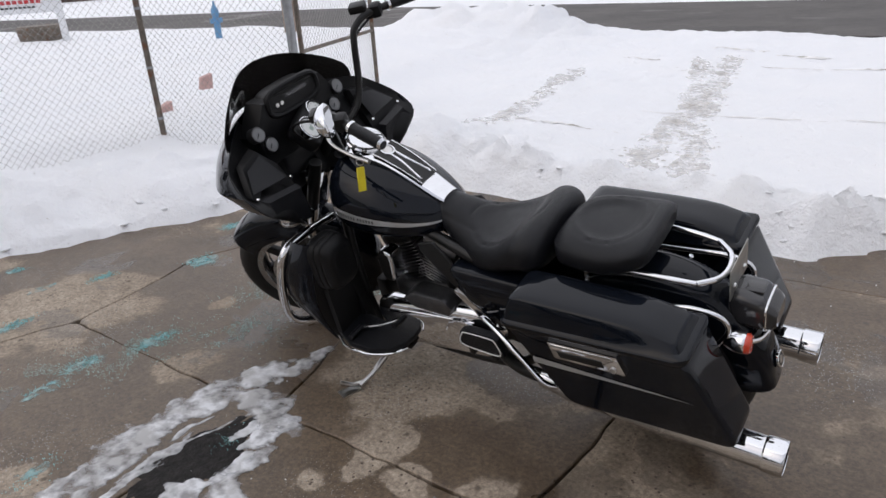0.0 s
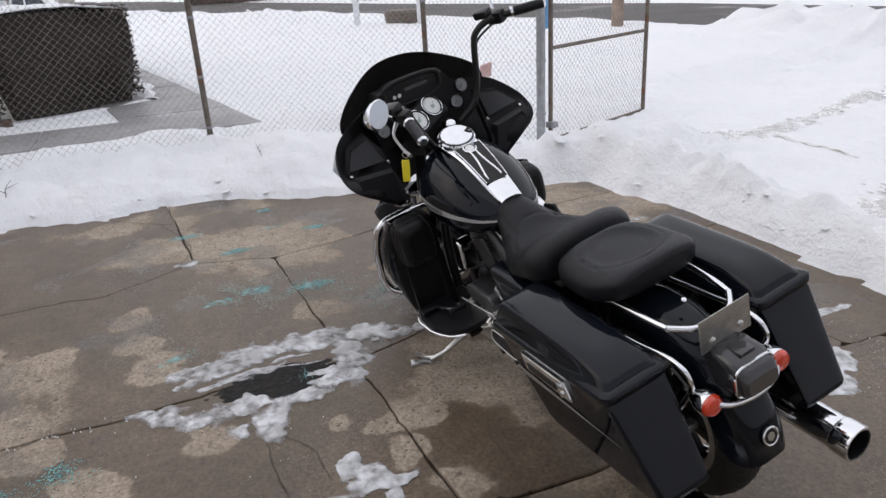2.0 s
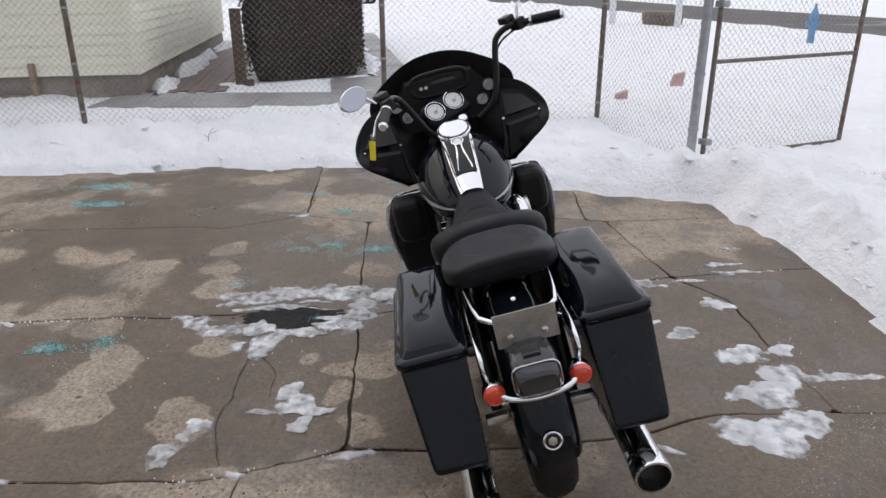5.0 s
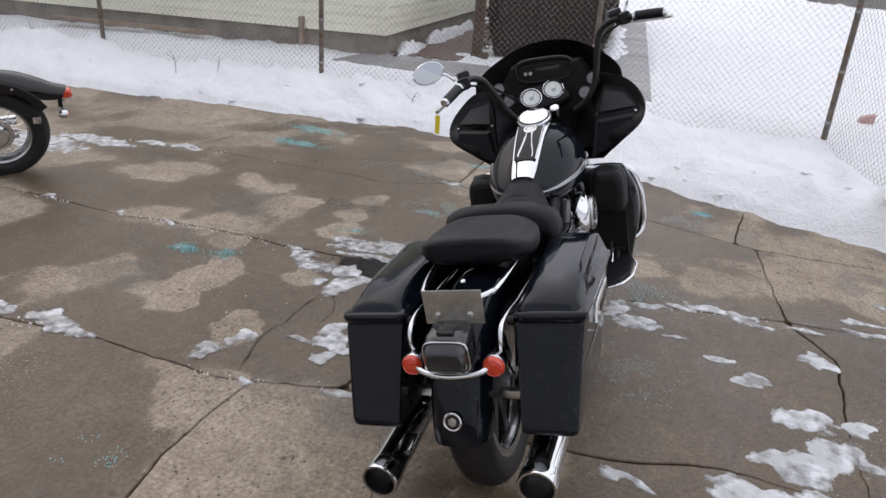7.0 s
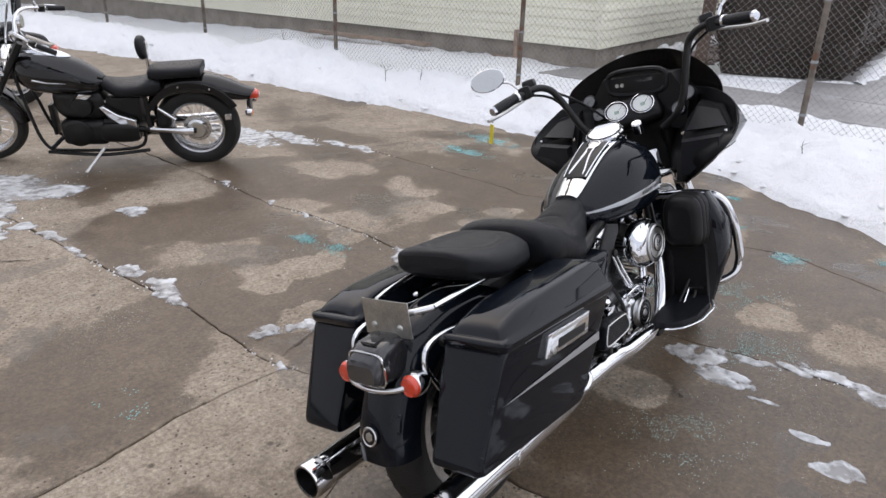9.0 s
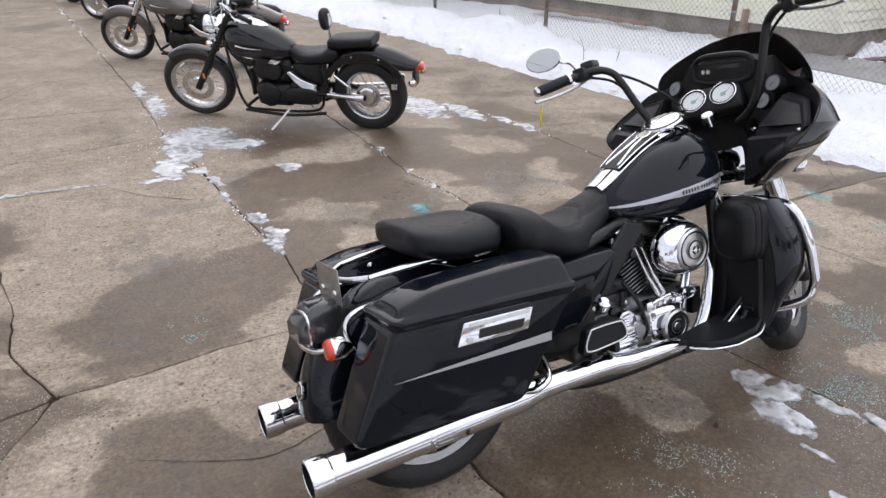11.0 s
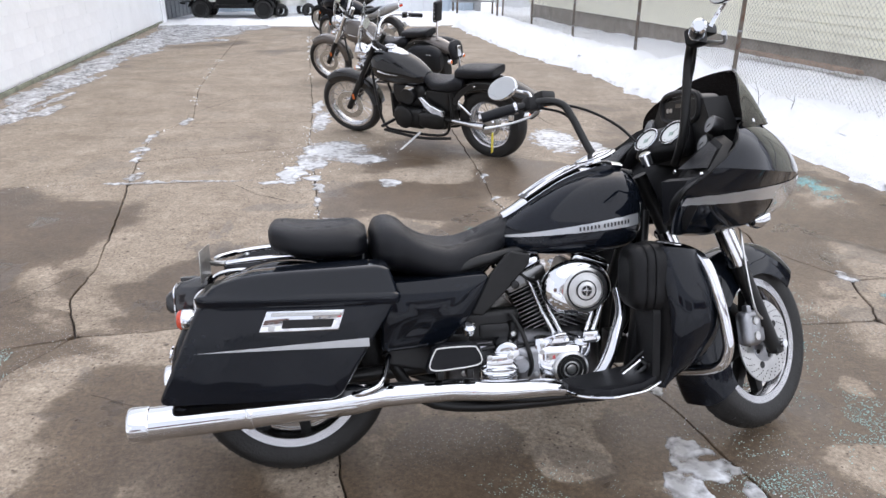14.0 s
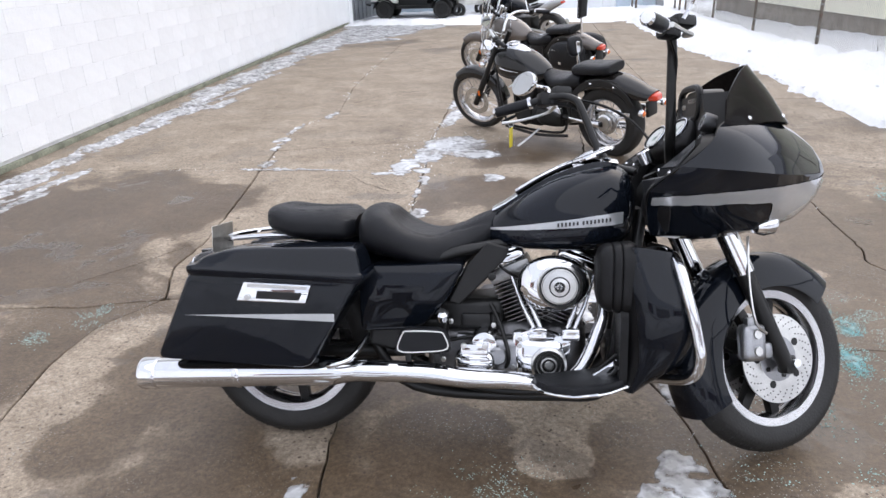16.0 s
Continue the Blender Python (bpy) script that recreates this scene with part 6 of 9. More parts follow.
for s in (-1, 1):
    rim = rounded([(-0.210, 0.640), (-0.346, 0.350), (0.152, 0.332), (0.325, 0.622)], 0.032)
    mx, mz = 0.0, 0.475
    sh = loft([[(mx + (x - mx) * k, y, mz + (z - mz) * k) for x, z in rim] for k, y in ((0.96, 0.168), (0.99, 0.171), (1.0, 0.182), (1.0, 0.328), (0.996, 0.341), (0.985, 0.349), (0.967, 0.354), (0.93, 0.3553), (0.75, 0.3564), (0.5, 0.3571), (0.2, 0.3574))])
    # the box draws in towards its foot
    sh = ([(x, y - (0.62 - z) * 0.09 if y > 0.2 else y + (0.62 - z) * 0.04, z) for x, y, z in sh[0]], sh[1])
    bag = part("saddlebag", sh if s > 0 else flip_y(sh), GLOSS, bike, "gloss black hard saddlebag")
    seam = lambda x: 0.638 - 0.036 * (x + 0.22)
    crest = lambda x, y: float(np.interp(x, [-0.22, -0.19, -0.09, 0.02, 0.27, 0.34], [0.668, 0.676, 0.703, 0.709, 0.713, 0.709])) - 0.45 * (y - 0.258) ** 2
    lid = loft([[(x, y, h(x, y)) for x, y in rounded([(x0, y0), (x1, y0), (x1, y1), (x0, y1)], r, 7, 9)] for x0, x1, y0, y1, r, h in (
        (-0.214, 0.328, 0.164, 0.358, 0.030, lambda x, y: seam(x) - 0.012), (-0.220, 0.334, 0.159, 0.365, 0.033, lambda x, y: seam(x) - 0.001), (-0.221, 0.335, 0.158, 0.366, 0.034, lambda x, y: seam(x) + 0.010),
        (-0.216, 0.331, 0.162, 0.362, 0.022, lambda x, y: seam(x) + 0.016), (-0.209, 0.325, 0.168, 0.355, 0.022, lambda x, y: seam(x) + 0.020), (-0.198, 0.317, 0.176, 0.346, 0.022, lambda x, y: seam(x) * 0.45 + crest(x, y) * 0.55), (-0.187, 0.305, 0.184, 0.336, 0.022, lambda x, y: crest(x, y) - 0.008),
        (-0.176, 0.294, 0.193, 0.327, 0.022, lambda x, y: crest(x, y) - 0.002), (-0.15, 0.27, 0.21, 0.31, 0.030, crest), (-0.08, 0.20, 0.24, 0.28, 0.015, crest))])
    part("bag_lid", lid if s > 0 else flip_y(lid), GLOSS, bag, "gloss black saddlebag lid")

    def side(x, z, off=0.0050, s=s):
        return (x, s * (0.3545 - max(0, 0.62 - z) * 0.09 + off), z)
    rows = [[side(-0.235 + 0.475 * i / 12, 0.4995 + (0.014 * i / 12) * k - (0.012 * i / 12) * (1 - k)) for k in (0, 0.5, 1)] for i in range(13)]
    part("bag_stripe", grid_shape(rows), SILVER, bag, "silver saddlebag stripe")
    latch_o = [(-0.032, 0.609), (0.176, 0.602), (0.157, 0.545), (-0.057, 0.550)]
    lp = prism(latch_o, 0.347, 0.365, "y", 0.004, 2)
    latch = part("bag_latch", lp if s > 0 else flip_y(lp), CHROME, bag, "chrome saddlebag latch")
    ip = prism([(0.010, 0.583), (0.148, 0.578), (0.138, 0.555), (0.004, 0.559)], 0.361, 0.3675, "y", 0.002, 1)
    part("latch_recess", ip if s > 0 else flip_y(ip), MATTE, latch)
    tp = prism([(-0.018, 0.604), (0.165, 0.598), (0.162, 0.588), (-0.022, 0.594)], 0.361, 0.3665, "y", 0.001, 1)
    part("latch_strip", tp if s > 0 else flip_y(tp), STEEL, latch)
    part("latch_lock", lathe([(0.009, 0), (0.009, 0.006), (0.006, 0.007)], 14, pose(-0.022, 0.364 * s, 0.562, -90 * s)), STEEL, latch)
    # chrome guard rails round the rear
    part("bag_guard", tube([(0.20, 0.140 * s, 0.625), (-0.05, 0.140 * s, 0.632), (-0.17, 0.137 * s, 0.640), (-0.238, 0.134 * s, 0.626), (-0.258, 0.132 * s, 0.588), (-0.238, 0.130 * s, 0.54), (-0.19, 0.130 * s, 0.46)], 0.0080, 10), CHROME, bike, "chrome saddlebag guard")
    part("grab_rail", tube([(0.13, 0.128 * s, 0.722), (0.02, 0.126 * s, 0.720), (-0.10, 0.118 * s, 0.712), (-0.165, 0.108 * s, 0.705)], [0.007, 0.008, 0.009, 0.008], 10), CHROME, bike, "chrome grab rail")
    part("front_bag_guard", tube([(0.505, 0.205, 0.462), (0.435, 0.238, 0.450), (0.335, 0.272, 0.398), (0.250, 0.292, 0.340), (0.20, 0.265, 0.322)] if s > 0 else [(0.305, 0.17 * s, 0.40), (0.27, 0.28 * s, 0.355), (0.21, 0.30 * s, 0.335), (0.185, 0.24 * s, 0.315)], 0.0095, 10), CHROME, bike, "chrome saddlebag guard")
    part("guard_bolt", lathe([(0.014, -0.01), (0.014, 0.008), (0.008, 0.012)], 12, pose(-0.19, 0.152 * s, 0.625, -90 * s)), MATTE, bike)
    part("bag_bracket", rbox((-0.20, 0.125 * s, 0.40), (0.03, 0.07, 0.025), 0.006), STEEL, bike)
    # shock absorber
    part("shock", join(rod((-0.06, 0.12 * s, 0.33), (0.06, 0.12 * s, 0.58), 0.018), rod((-0.03, 0.12 * s, 0.39), (0.04, 0.12 * s, 0.54), 0.026)), MATTE, bike)
part("cross_rail", tube([(-0.165, 0.108, 0.705), (-0.21, 0.06, 0.700), (-0.222, 0, 0.698), (-0.21, -0.06, 0.700), (-0.165, -0.108, 0.705)], 0.009, 10), CHROME, bike, "chrome rear rail")

# ---- rear lamp group ----
part("licence_bracket", xf(rbox((0, -0.008, 0.692), (0.003, 0.172, 0.100), 0.001, 1), at(-0.245, 0, 0, 0, 0, 0)), PLATE, bike, "bare steel plate bracket with no plate")
for y in (-0.055, 0.04):
    part("bracket_bolt", lathe([(0.010, 0), (0.009, 0.004), (0.004, 0.007)], 12, pose(-0.247, y, 0.670, 0, -90, 0)), STEEL, bike)
tl = part("tail_lamp", loft([superring(x, 0, hy, z0, z1, 4.5, 28) for x, hy, z0, z1 in ((-0.235, 0.052, 0.540, 0.652), (-0.262, 0.063, 0.535, 0.655), (-0.315, 0.065, 0.537, 0.645), (-0.335, 0.062, 0.541, 0.628))]), SMOKE, bike, "dark smoked tail lamp with chrome edge")
part("tail_lens", loft([superring(x, 0, hy, z0, z1, 4.5, 28) for x, hy, z0, z1 in ((-0.333, 0.061, 0.542, 0.627), (-0.352, 0.058, 0.545, 0.615), (-0.362, 0.049, 0.555, 0.603))]), SMOKE, tl)
part("tail_rim", tube([Vector(q) for q in superring(-0.334, 0, 0.064, 0.539, 0.630, 4.5, 28)], 0.0035, 6, 2, True), CHROME, tl, "chrome lamp rim")
part("tail_top", rbox((-0.285, 0, 0.648), (0.070, 0.05, 0.010), 0.004), SMOKE, tl)
part("signal_bar", tube([(-0.29, 0.115, 0.545), (-0.325, 0.080, 0.533), (-0.338, 0.0, 0.527), (-0.325, -0.080, 0.533), (-0.29, -0.115, 0.545)], 0.0085, 10), CHROME, bike, "chrome turn signal bar")
for s in (-1, 1):
    g = part("rear_turn_signal", lathe([(0.008, -0.050), (0.020, -0.044), (0.032, -0.018), (0.033, 0.004), (0.031, 0.010)], 22, pose(-0.292, 0.119 * s, 0.543, 0, -90, 0)), CHROME, bike, "chrome turn signal with red lens")
    part("signal_lens", lathe([(0.0305, 0.006), (0.030, 0.017), (0.024, 0.024), (0.022, 0.022), (0.014, 0.025), (0.004, 0.026)], 22, pose(-0.292, 0.119 * s, 0.543, 0, -90, 0)), REDLENS, g, "red-orange lens")

# ---- exhausts ----
for s, y0, zr, zf in ((-1, -0.232, 0.268, 0.300), (1, 0.222, 0.248, 0.285)):
    P = lambda x, s=s, zr=zr, zf=zf: zr + (zf - zr) * (x + 0.43) / 0.70
    muf = part("muffler", tube([(0.30, y0, P(0.30)), (0.24, y0, P(0.24)), (0.20, y0, P(0.20)), (-0.38, y0, P(-0.38)), (-0.395, y0, P(-0.395))], [0.032, 0.040, 0.047, 0.049, 0.049], 28, k=1), CHROME, bike, "long chrome muffler")
    part("muffler_tip", xf(lathe([(0.049, 0.0), (0.053, 0.006), (0.054, 0.05), (0.052, 0.058), (0.046, 0.058), (0.043, 0.04), (0.040, -0.05)], 32), Matrix.Translation((-0.385, y0, P(-0.385))) @ pose(0, 0, 0, 0, -92.5, 0)), CHROME, muf, "slash-free chrome tip")
    part("muffler_bore", xf(lathe([(0.030, 0.0), (0.0435, 0.004), (0.0455, 0.0565), (0.0425, 0.0565), (0.040, 0.008), (0.004, 0.006)], 28), Matrix.Translation((-0.385, y0, P(-0.385))) @ pose(0, 0, 0, 0, -92.5, 0)), PLASTIC, muf, "black-lined bore")
    part("muffler_clamp", xf(lathe([(0.0495, 0), (0.052, 0.004), (0.052, 0.016), (0.0495, 0.02)], 28), Matrix.Translation((-0.10, y0, P(-0.10))) @ pose(0, 0, 0, 0, -92.5, 0)), CHROME, muf)
part("exhaust_shield", tube([(0.26, -0.232, 0.300), (0.45, -0.232, 0.300), (0.54, -0.232, 0.296), (0.62, -0.232, 0.286), (0.78, -0.226, 0.280), (0.86, -0.212, 0.268), (0.93, -0.198, 0.266), (0.972, -0.190, 0.294), (1.005, -0.184, 0.345), (1.032, -0.176, 0.415), (1.055, -0.162, 0.490), (1.052, -0.13, 0.56)], [0.036, 0.034, 0.034, 0.032, 0.028, 0.024, 0.022, 0.022, 0.022, 0.021, 0.017, 0.015], 18), CHROME, bike, "chrome exhaust heat shield")
part("exhaust_pipe_left", tube([(0.26, 0.222, 0.287), (0.40, 0.20, 0.28), (0.55, 0.10, 0.25), (0.66, -0.08, 0.24), (0.72, -0.18, 0.262)], 0.024, 12), MATTE, bike)
part("under_tube", tube([(1.10, -0.19, 0.25), (0.80, -0.17, 0.225), (0.62, -0.15, 0.235), (0.52, -0.14, 0.27)], 0.014, 10), MATTE, bike)

# ---- engine ----
part("crankcase", join(rbox((0.86, -0.015, 0.325), (0.30, 0.21, 0.23), 0.05, 3), rbox((0.62, -0.01, 0.335), (0.26, 0.21, 0.15), 0.03, 3)), DARKCASE, bike, "grey cast crankcase")
part("battery_tray", rbox((0.60, -0.005, 0.455), (0.28, 0.19, 0.11), 0.025, 3), MATTE, bike, "black battery tray")
part("wiring_hose", tube([(0.56, -0.128, 0.376), (0.64, -0.135, 0.394), (0.72, -0.138, 0.392), (0.80, -0.138, 0.396), (0.845, -0.145, 0.372)], 0.0075, 8), MATTE, bike, "black hose")
for sgn in (-1, 1):
    t = Matrix.Translation((0.86, -0.02, 0.36)) @ Matrix.Rotation(radians(22.5 * sgn), 4, "Y")
    cyl = part("cylinder", lathe([(0.055, 0.06), (0.055, 0.235)], 28, t), MATTE, bike, "finned engine cylinder")
    for i in range(12):
        part("fin", xf(rbox((0, 0, 0.085 + i * 0.0135), (0.138, 0.150, 0.0042), 0.0015, 1), t), FINMETAL, cyl)
    part("cylinder_head", xf(rbox((0, 0, 0.262), (0.145, 0.155, 0.05), 0.016, 2), t), FINMETAL, cyl)
    part("rocker_box", xf(join(rbox((0, 0, 0.305), (0.135, 0.165, 0.042), 0.016, 3), rbox((0, 0, 0.325), (0.11, 0.13, 0.022), 0.01, 2)), t), CHROME, cyl, "chrome rocker cover")
    for k in (-1, 1):
        part("pushrod_tube", tube([(0.904 + sgn * 0.052 + k * 0.012, -0.140, 0.425), (0.900 + sgn * 0.085 + k * 0.013, -0.128, 0.50), (0.896 + sgn * 0.118 + k * 0.014, -0.115, 0.60)], [0.0088, 0.0072, 0.0064], 12, k=1), CHROME, cyl)
    part("tappet_block", join(rbox((0.904 + sgn * 0.052, -0.140, 0.412), (0.058, 0.048, 0.040), 0.010, 2), *[lathe([(0.008, 0), (0.007, 0.010)], 6, pose(0.904 + sgn * 0.052 + q * 0.02, -0.163, 0.412, 90)) for q in (-1, 1)]), CHROME, cyl)
# oval air cleaner
ac = Matrix.Translation((0.897, -0.165, 0.583)) @ pose(0, 0, 0, 90, 0, 0) @ Matrix.Diagonal((1.31, 1.03, 1, 1))
air = part("air_cleaner", lathe([(0.080, -0.01), (0.086, 0.008), (0.086, 0.026), (0.078, 0.044), (0.060, 0.054), (0.04, 0.058)], 44, ac), CHROME, bike, "oval chrome air cleaner")
ai = Matrix.Translation((0.914, -0.165, 0.582)) @ Matrix.Scale(1.06, 4) @ pose(0, 0, 0, 90, 0, 0)
part("air_insert", lathe([(0.066, 0.040), (0.066, 0.058), (0.060, 0.062), (0.058, 0.058), (0.050, 0.060), (0.048, 0.057), (0.030, 0.059), (0.028, 0.064), (0.016, 0.066), (0.012, 0.060), (0.004, 0.060)], 40, ai), STEEL, air, "ringed steel insert")
for r0, r1, h in ((0.0575, 0.0525, 0.0605), (0.0300, 0.0265, 0.0655), (0.0125, 0.0090, 0.0665)):
    part("insert_groove", lathe([(r0, h - 0.004), (r0, h), (r1, h), (r1, h - 0.004)], 40, ai, True), MATTE, air, "black ring")
part("insert_cross", join(xf(rbox((0, 0, 0.0655), (0.030, 0.0045, 0.003), 0.001, 1), ai), xf(rbox((0, 0, 0.0655), (0.0045, 0.030, 0.003), 0.001, 1), ai)), CHROME, air)
tm = Matrix.Translation((0.888, -0.138, 0.313)) @ pose(0, 0, 0, 90, 0, 0) @ Matrix.Scale(0.9, 4)
cam_cover = part("cam_cover", join(rbox((0.86, -0.135, 0.325), (0.17, 0.05, 0.15), 0.035, 3), rbox((0.80, -0.130, 0.36), (0.06, 0.05, 0.12), 0.02, 2), rbox((0.93, -0.130, 0.375), (0.06, 0.05, 0.07), 0.02, 2)), CHROME, bike, "chrome cam cover")
part("timer_cover", lathe([(0.064, 0), (0.064, 0.036), (0.056, 0.040), (0.053, 0.036), (0.044, 0.038), (0.040, 0.034), (0.018, 0.036), (0.014, 0.040), (0.003, 0.040)], 36, tm), STEEL, cam_cover)
for r0, r1, h in ((0.0555, 0.0445, 0.0395), (0.0400, 0.0300, 0.0375), (0.0240, 0.0180, 0.0385)):
    part("timer_ring", lathe([(r0, h - 0.005), (r0, h), (r1, h), (r1, h - 0.005)], 36, tm, True), MATTE, cam_cover, "black ring")
trs = part("transmission_cover", xf(body([(-0.066, 0.012, -0.018, 0.018), (-0.055, 0.028, -0.036, 0.036), (-0.02, 0.034, -0.043, 0.043), (0.03, 0.034, -0.042, 0.042), (0.056, 0.026, -0.033, 0.033), (0.066, 0.012, -0.016, 0.016)], 2.6, 28, 4), at(0.652, -0.150, 0.316)), CHROME, bike, "ribbed oval chrome transmission cover")
part("cover_plate", rbox((0.650, -0.172, 0.358), (0.088, 0.022, 0.046), 0.008, 2), CHROME, trs)
for q in (-1, 1):
    part("cover_bolt", lathe([(0.010, 0), (0.009, 0.010), (0.005, 0.012)], 8, pose(0.650 + 0.034 * q, -0.180, 0.376, 90)), STEEL, trs)
for i in range(3):
    part("rib", rbox((0.652, -0.184, 0.296 + i * 0.019), (0.096 - 0.012 * (i == 0), 0.010, 0.009), 0.004, 1), CHROME, trs)
gear = part("gear_case", join(rbox((0.762, -0.118, 0.332), (0.100, 0.070, 0.120), 0.022, 3), lathe([(0.030, -0.02), (0.030, 0.03), (0.024, 0.036)], 20, pose(0.725, -0.130, 0.335, 90)), rbox((0.70, -0.10, 0.392), (0.22, 0.07, 0.016), 0.006, 2)), ALLOY, bike, "grey cast gear case")
for x, z in ((0.795, 0.372), (0.800, 0.292), (0.775, 0.300)):
    part("case_screw", lathe([(0.009, 0), (0.008, 0.007)], 8, pose(x, -0.152, z, 90)), STEEL, gear)
part("solenoid", join(rbox((0.660, -0.08, 0.44), (0.12, 0.06, 0.05), 0.016, 2), lathe([(0.018, 0), (0.018, 0.05), (0.008, 0.055)], 14, pose(0.712, -0.10, 0.415, 0))), MATTE, bike, "black starter solenoid")
part("oil_filler", lathe([(0.020, 0), (0.022, 0.025), (0.012, 0.034)], 18, pose(0.55, -0.19, 0.465, 30, 0, 0)), CHROME, bike)
part("starter", xf(lathe([(0.045, -0.07), (0.048, -0.05), (0.048, 0.05), (0.040, 0.07), (0.02, 0.075)], 24), pose(0.680, -0.085, 0.372, 90, 0, 0)), CHROME, bike, "chrome starter cover")
part("primary_cover", loft([superring(x, 0.165, hy, z0, z1, 3.2, 28) for x, hy, z0, z1 in ((0.49, 0.03, 0.285, 0.45), (0.53, 0.045, 0.265, 0.475), (0.66, 0.050, 0.255, 0.465), (0.82, 0.050, 0.235, 0.44), (0.94, 0.048, 0.225, 0.425), (1.0, 0.03, 0.25, 0.40))]), CHROME, bike, "chrome primary cover")
part("frame_cover", xf(rbox((0, 0, 0), (0.128, 0.018, 0.034), 0.008, 2), pose(0.562, 0.192, 0.514, 0, -45, 0)), CHROME, bike, "flat chrome frame cover")
part("primary_guard", prism([(0.63, 0.470), (0.66, 0.500), (0.80, 0.505), (0.85, 0.470), (0.80, 0.435), (0.65, 0.430)], 0.13, 0.215, "y", 0.016, 2), DARKCASE, bike, "dark grey inner primary housing")
part("swing_arm_cap", lathe([(0.030, 0), (0.030, 0.012), (0.022, 0.020), (0.004, 0.022)], 20, pose(0.47, 0.165, 0.40, -90)), CHROME, bike)
part("derby_cover", lathe([(0.072, 0), (0.070, 0.010), (0.060, 0.014), (0.004, 0.015)], 32, pose(0.60, 0.212, 0.37, -90)), CHROME, bike)
part("horn_cover", prism([(0.905, 0.500), (0.898, 0.585), (0.905, 0.612), (0.925, 0.622), (0.955, 0.618), (0.972, 0.590), (0.962, 0.500), (0.945, 0.488), (0.918, 0.488)], 0.095, 0.165, "y", 0.012, 3), CHROME, bike, "chrome horn cover")
for i, (x, z) in enumerate(((0.79, 0.255), (0.945, 0.265), (0.795, 0.395), (0.95, 0.42), (0.71, 0.29), (0.71, 0.43), (0.545, 0.31), (0.57, 0.44))):
    part("case_bolt", lathe([(0.009, 0), (0.009, 0.008), (0.005, 0.010)], 6, pose(x, -0.118 - 0.03 * (i in (0, 1, 2, 3)), z, 90)), STEEL, bike)
part("oil_line", tube([(0.735, -0.13, 0.27), (0.76, -0.16, 0.33), (0.735, -0.15, 0.43), (0.70, -0.12, 0.50)], 0.007, 8), MATTE, bike)
part("spark_lead", tube([(0.70, -0.08, 0.66), (0.74, -0.14, 0.62), (0.80, -0.11, 0.58)], 0.005, 8), MATTE, bike)
part("spark_lead", tube([(1.00, -0.05, 0.66), (0.99, -0.12, 0.62), (0.95, -0.11, 0.57)], 0.005, 8), MATTE, bike)
part("choke_knob", lathe([(0.006, 0), (0.006, 0.02), (0.013, 0.024), (0.013, 0.034), (0.006, 0.038)], 14, pose(0.705, -0.14, 0.60, 90)), MATTE, bike)
part("lifter_line", tube([(0.80, -0.15, 0.41), (0.86, -0.165, 0.43), (0.92, -0.15, 0.41)], 0.006, 8), CHROME, bike)
part("regulator", rbox((1.10, 0, 0.33), (0.05, 0.12, 0.10), 0.01), MATTE, bike)
part("frame", join(tube([(0.30, 0.13, 0.55), (0.55, 0.14, 0.66), (0.75, 0.10, 0.70), (1.15, 0.05, 0.80)], 0.019, 10), tube([(0.30, -0.13, 0.55), (0.55, -0.14, 0.66), (0.75, -0.10, 0.70), (1.15, -0.05, 0.80)], 0.019, 10), tube([(1.18, 0.05, 0.80), (1.13, 0.12, 0.50), (1.08, 0.13, 0.24), (0.9, 0.13, 0.20), (0.45, 0.13, 0.22), (0.30, 0.12, 0.40)], 0.019, 10), tube([(1.18, -0.05, 0.80), (1.13, -0.12, 0.50), (1.08, -0.13, 0.24), (0.9, -0.13, 0.20), (0.45, -0.13, 0.22), (0.30, -0.12, 0.40)], 0.019, 10)), MATTE, bike)
part("swing_arm", join(rod((0.0, 0.11, 0.31), (0.48, 0.10, 0.34), 0.024), rod((0.0, -0.11, 0.31), (0.48, -0.10, 0.34), 0.024)), MATTE, bike)
part("rear_axle_nut", join(lathe([(0.022, -0.13), (0.022, 0.13)], 16, wheel_at(0, 0, 0.312))), CHROME, bike)
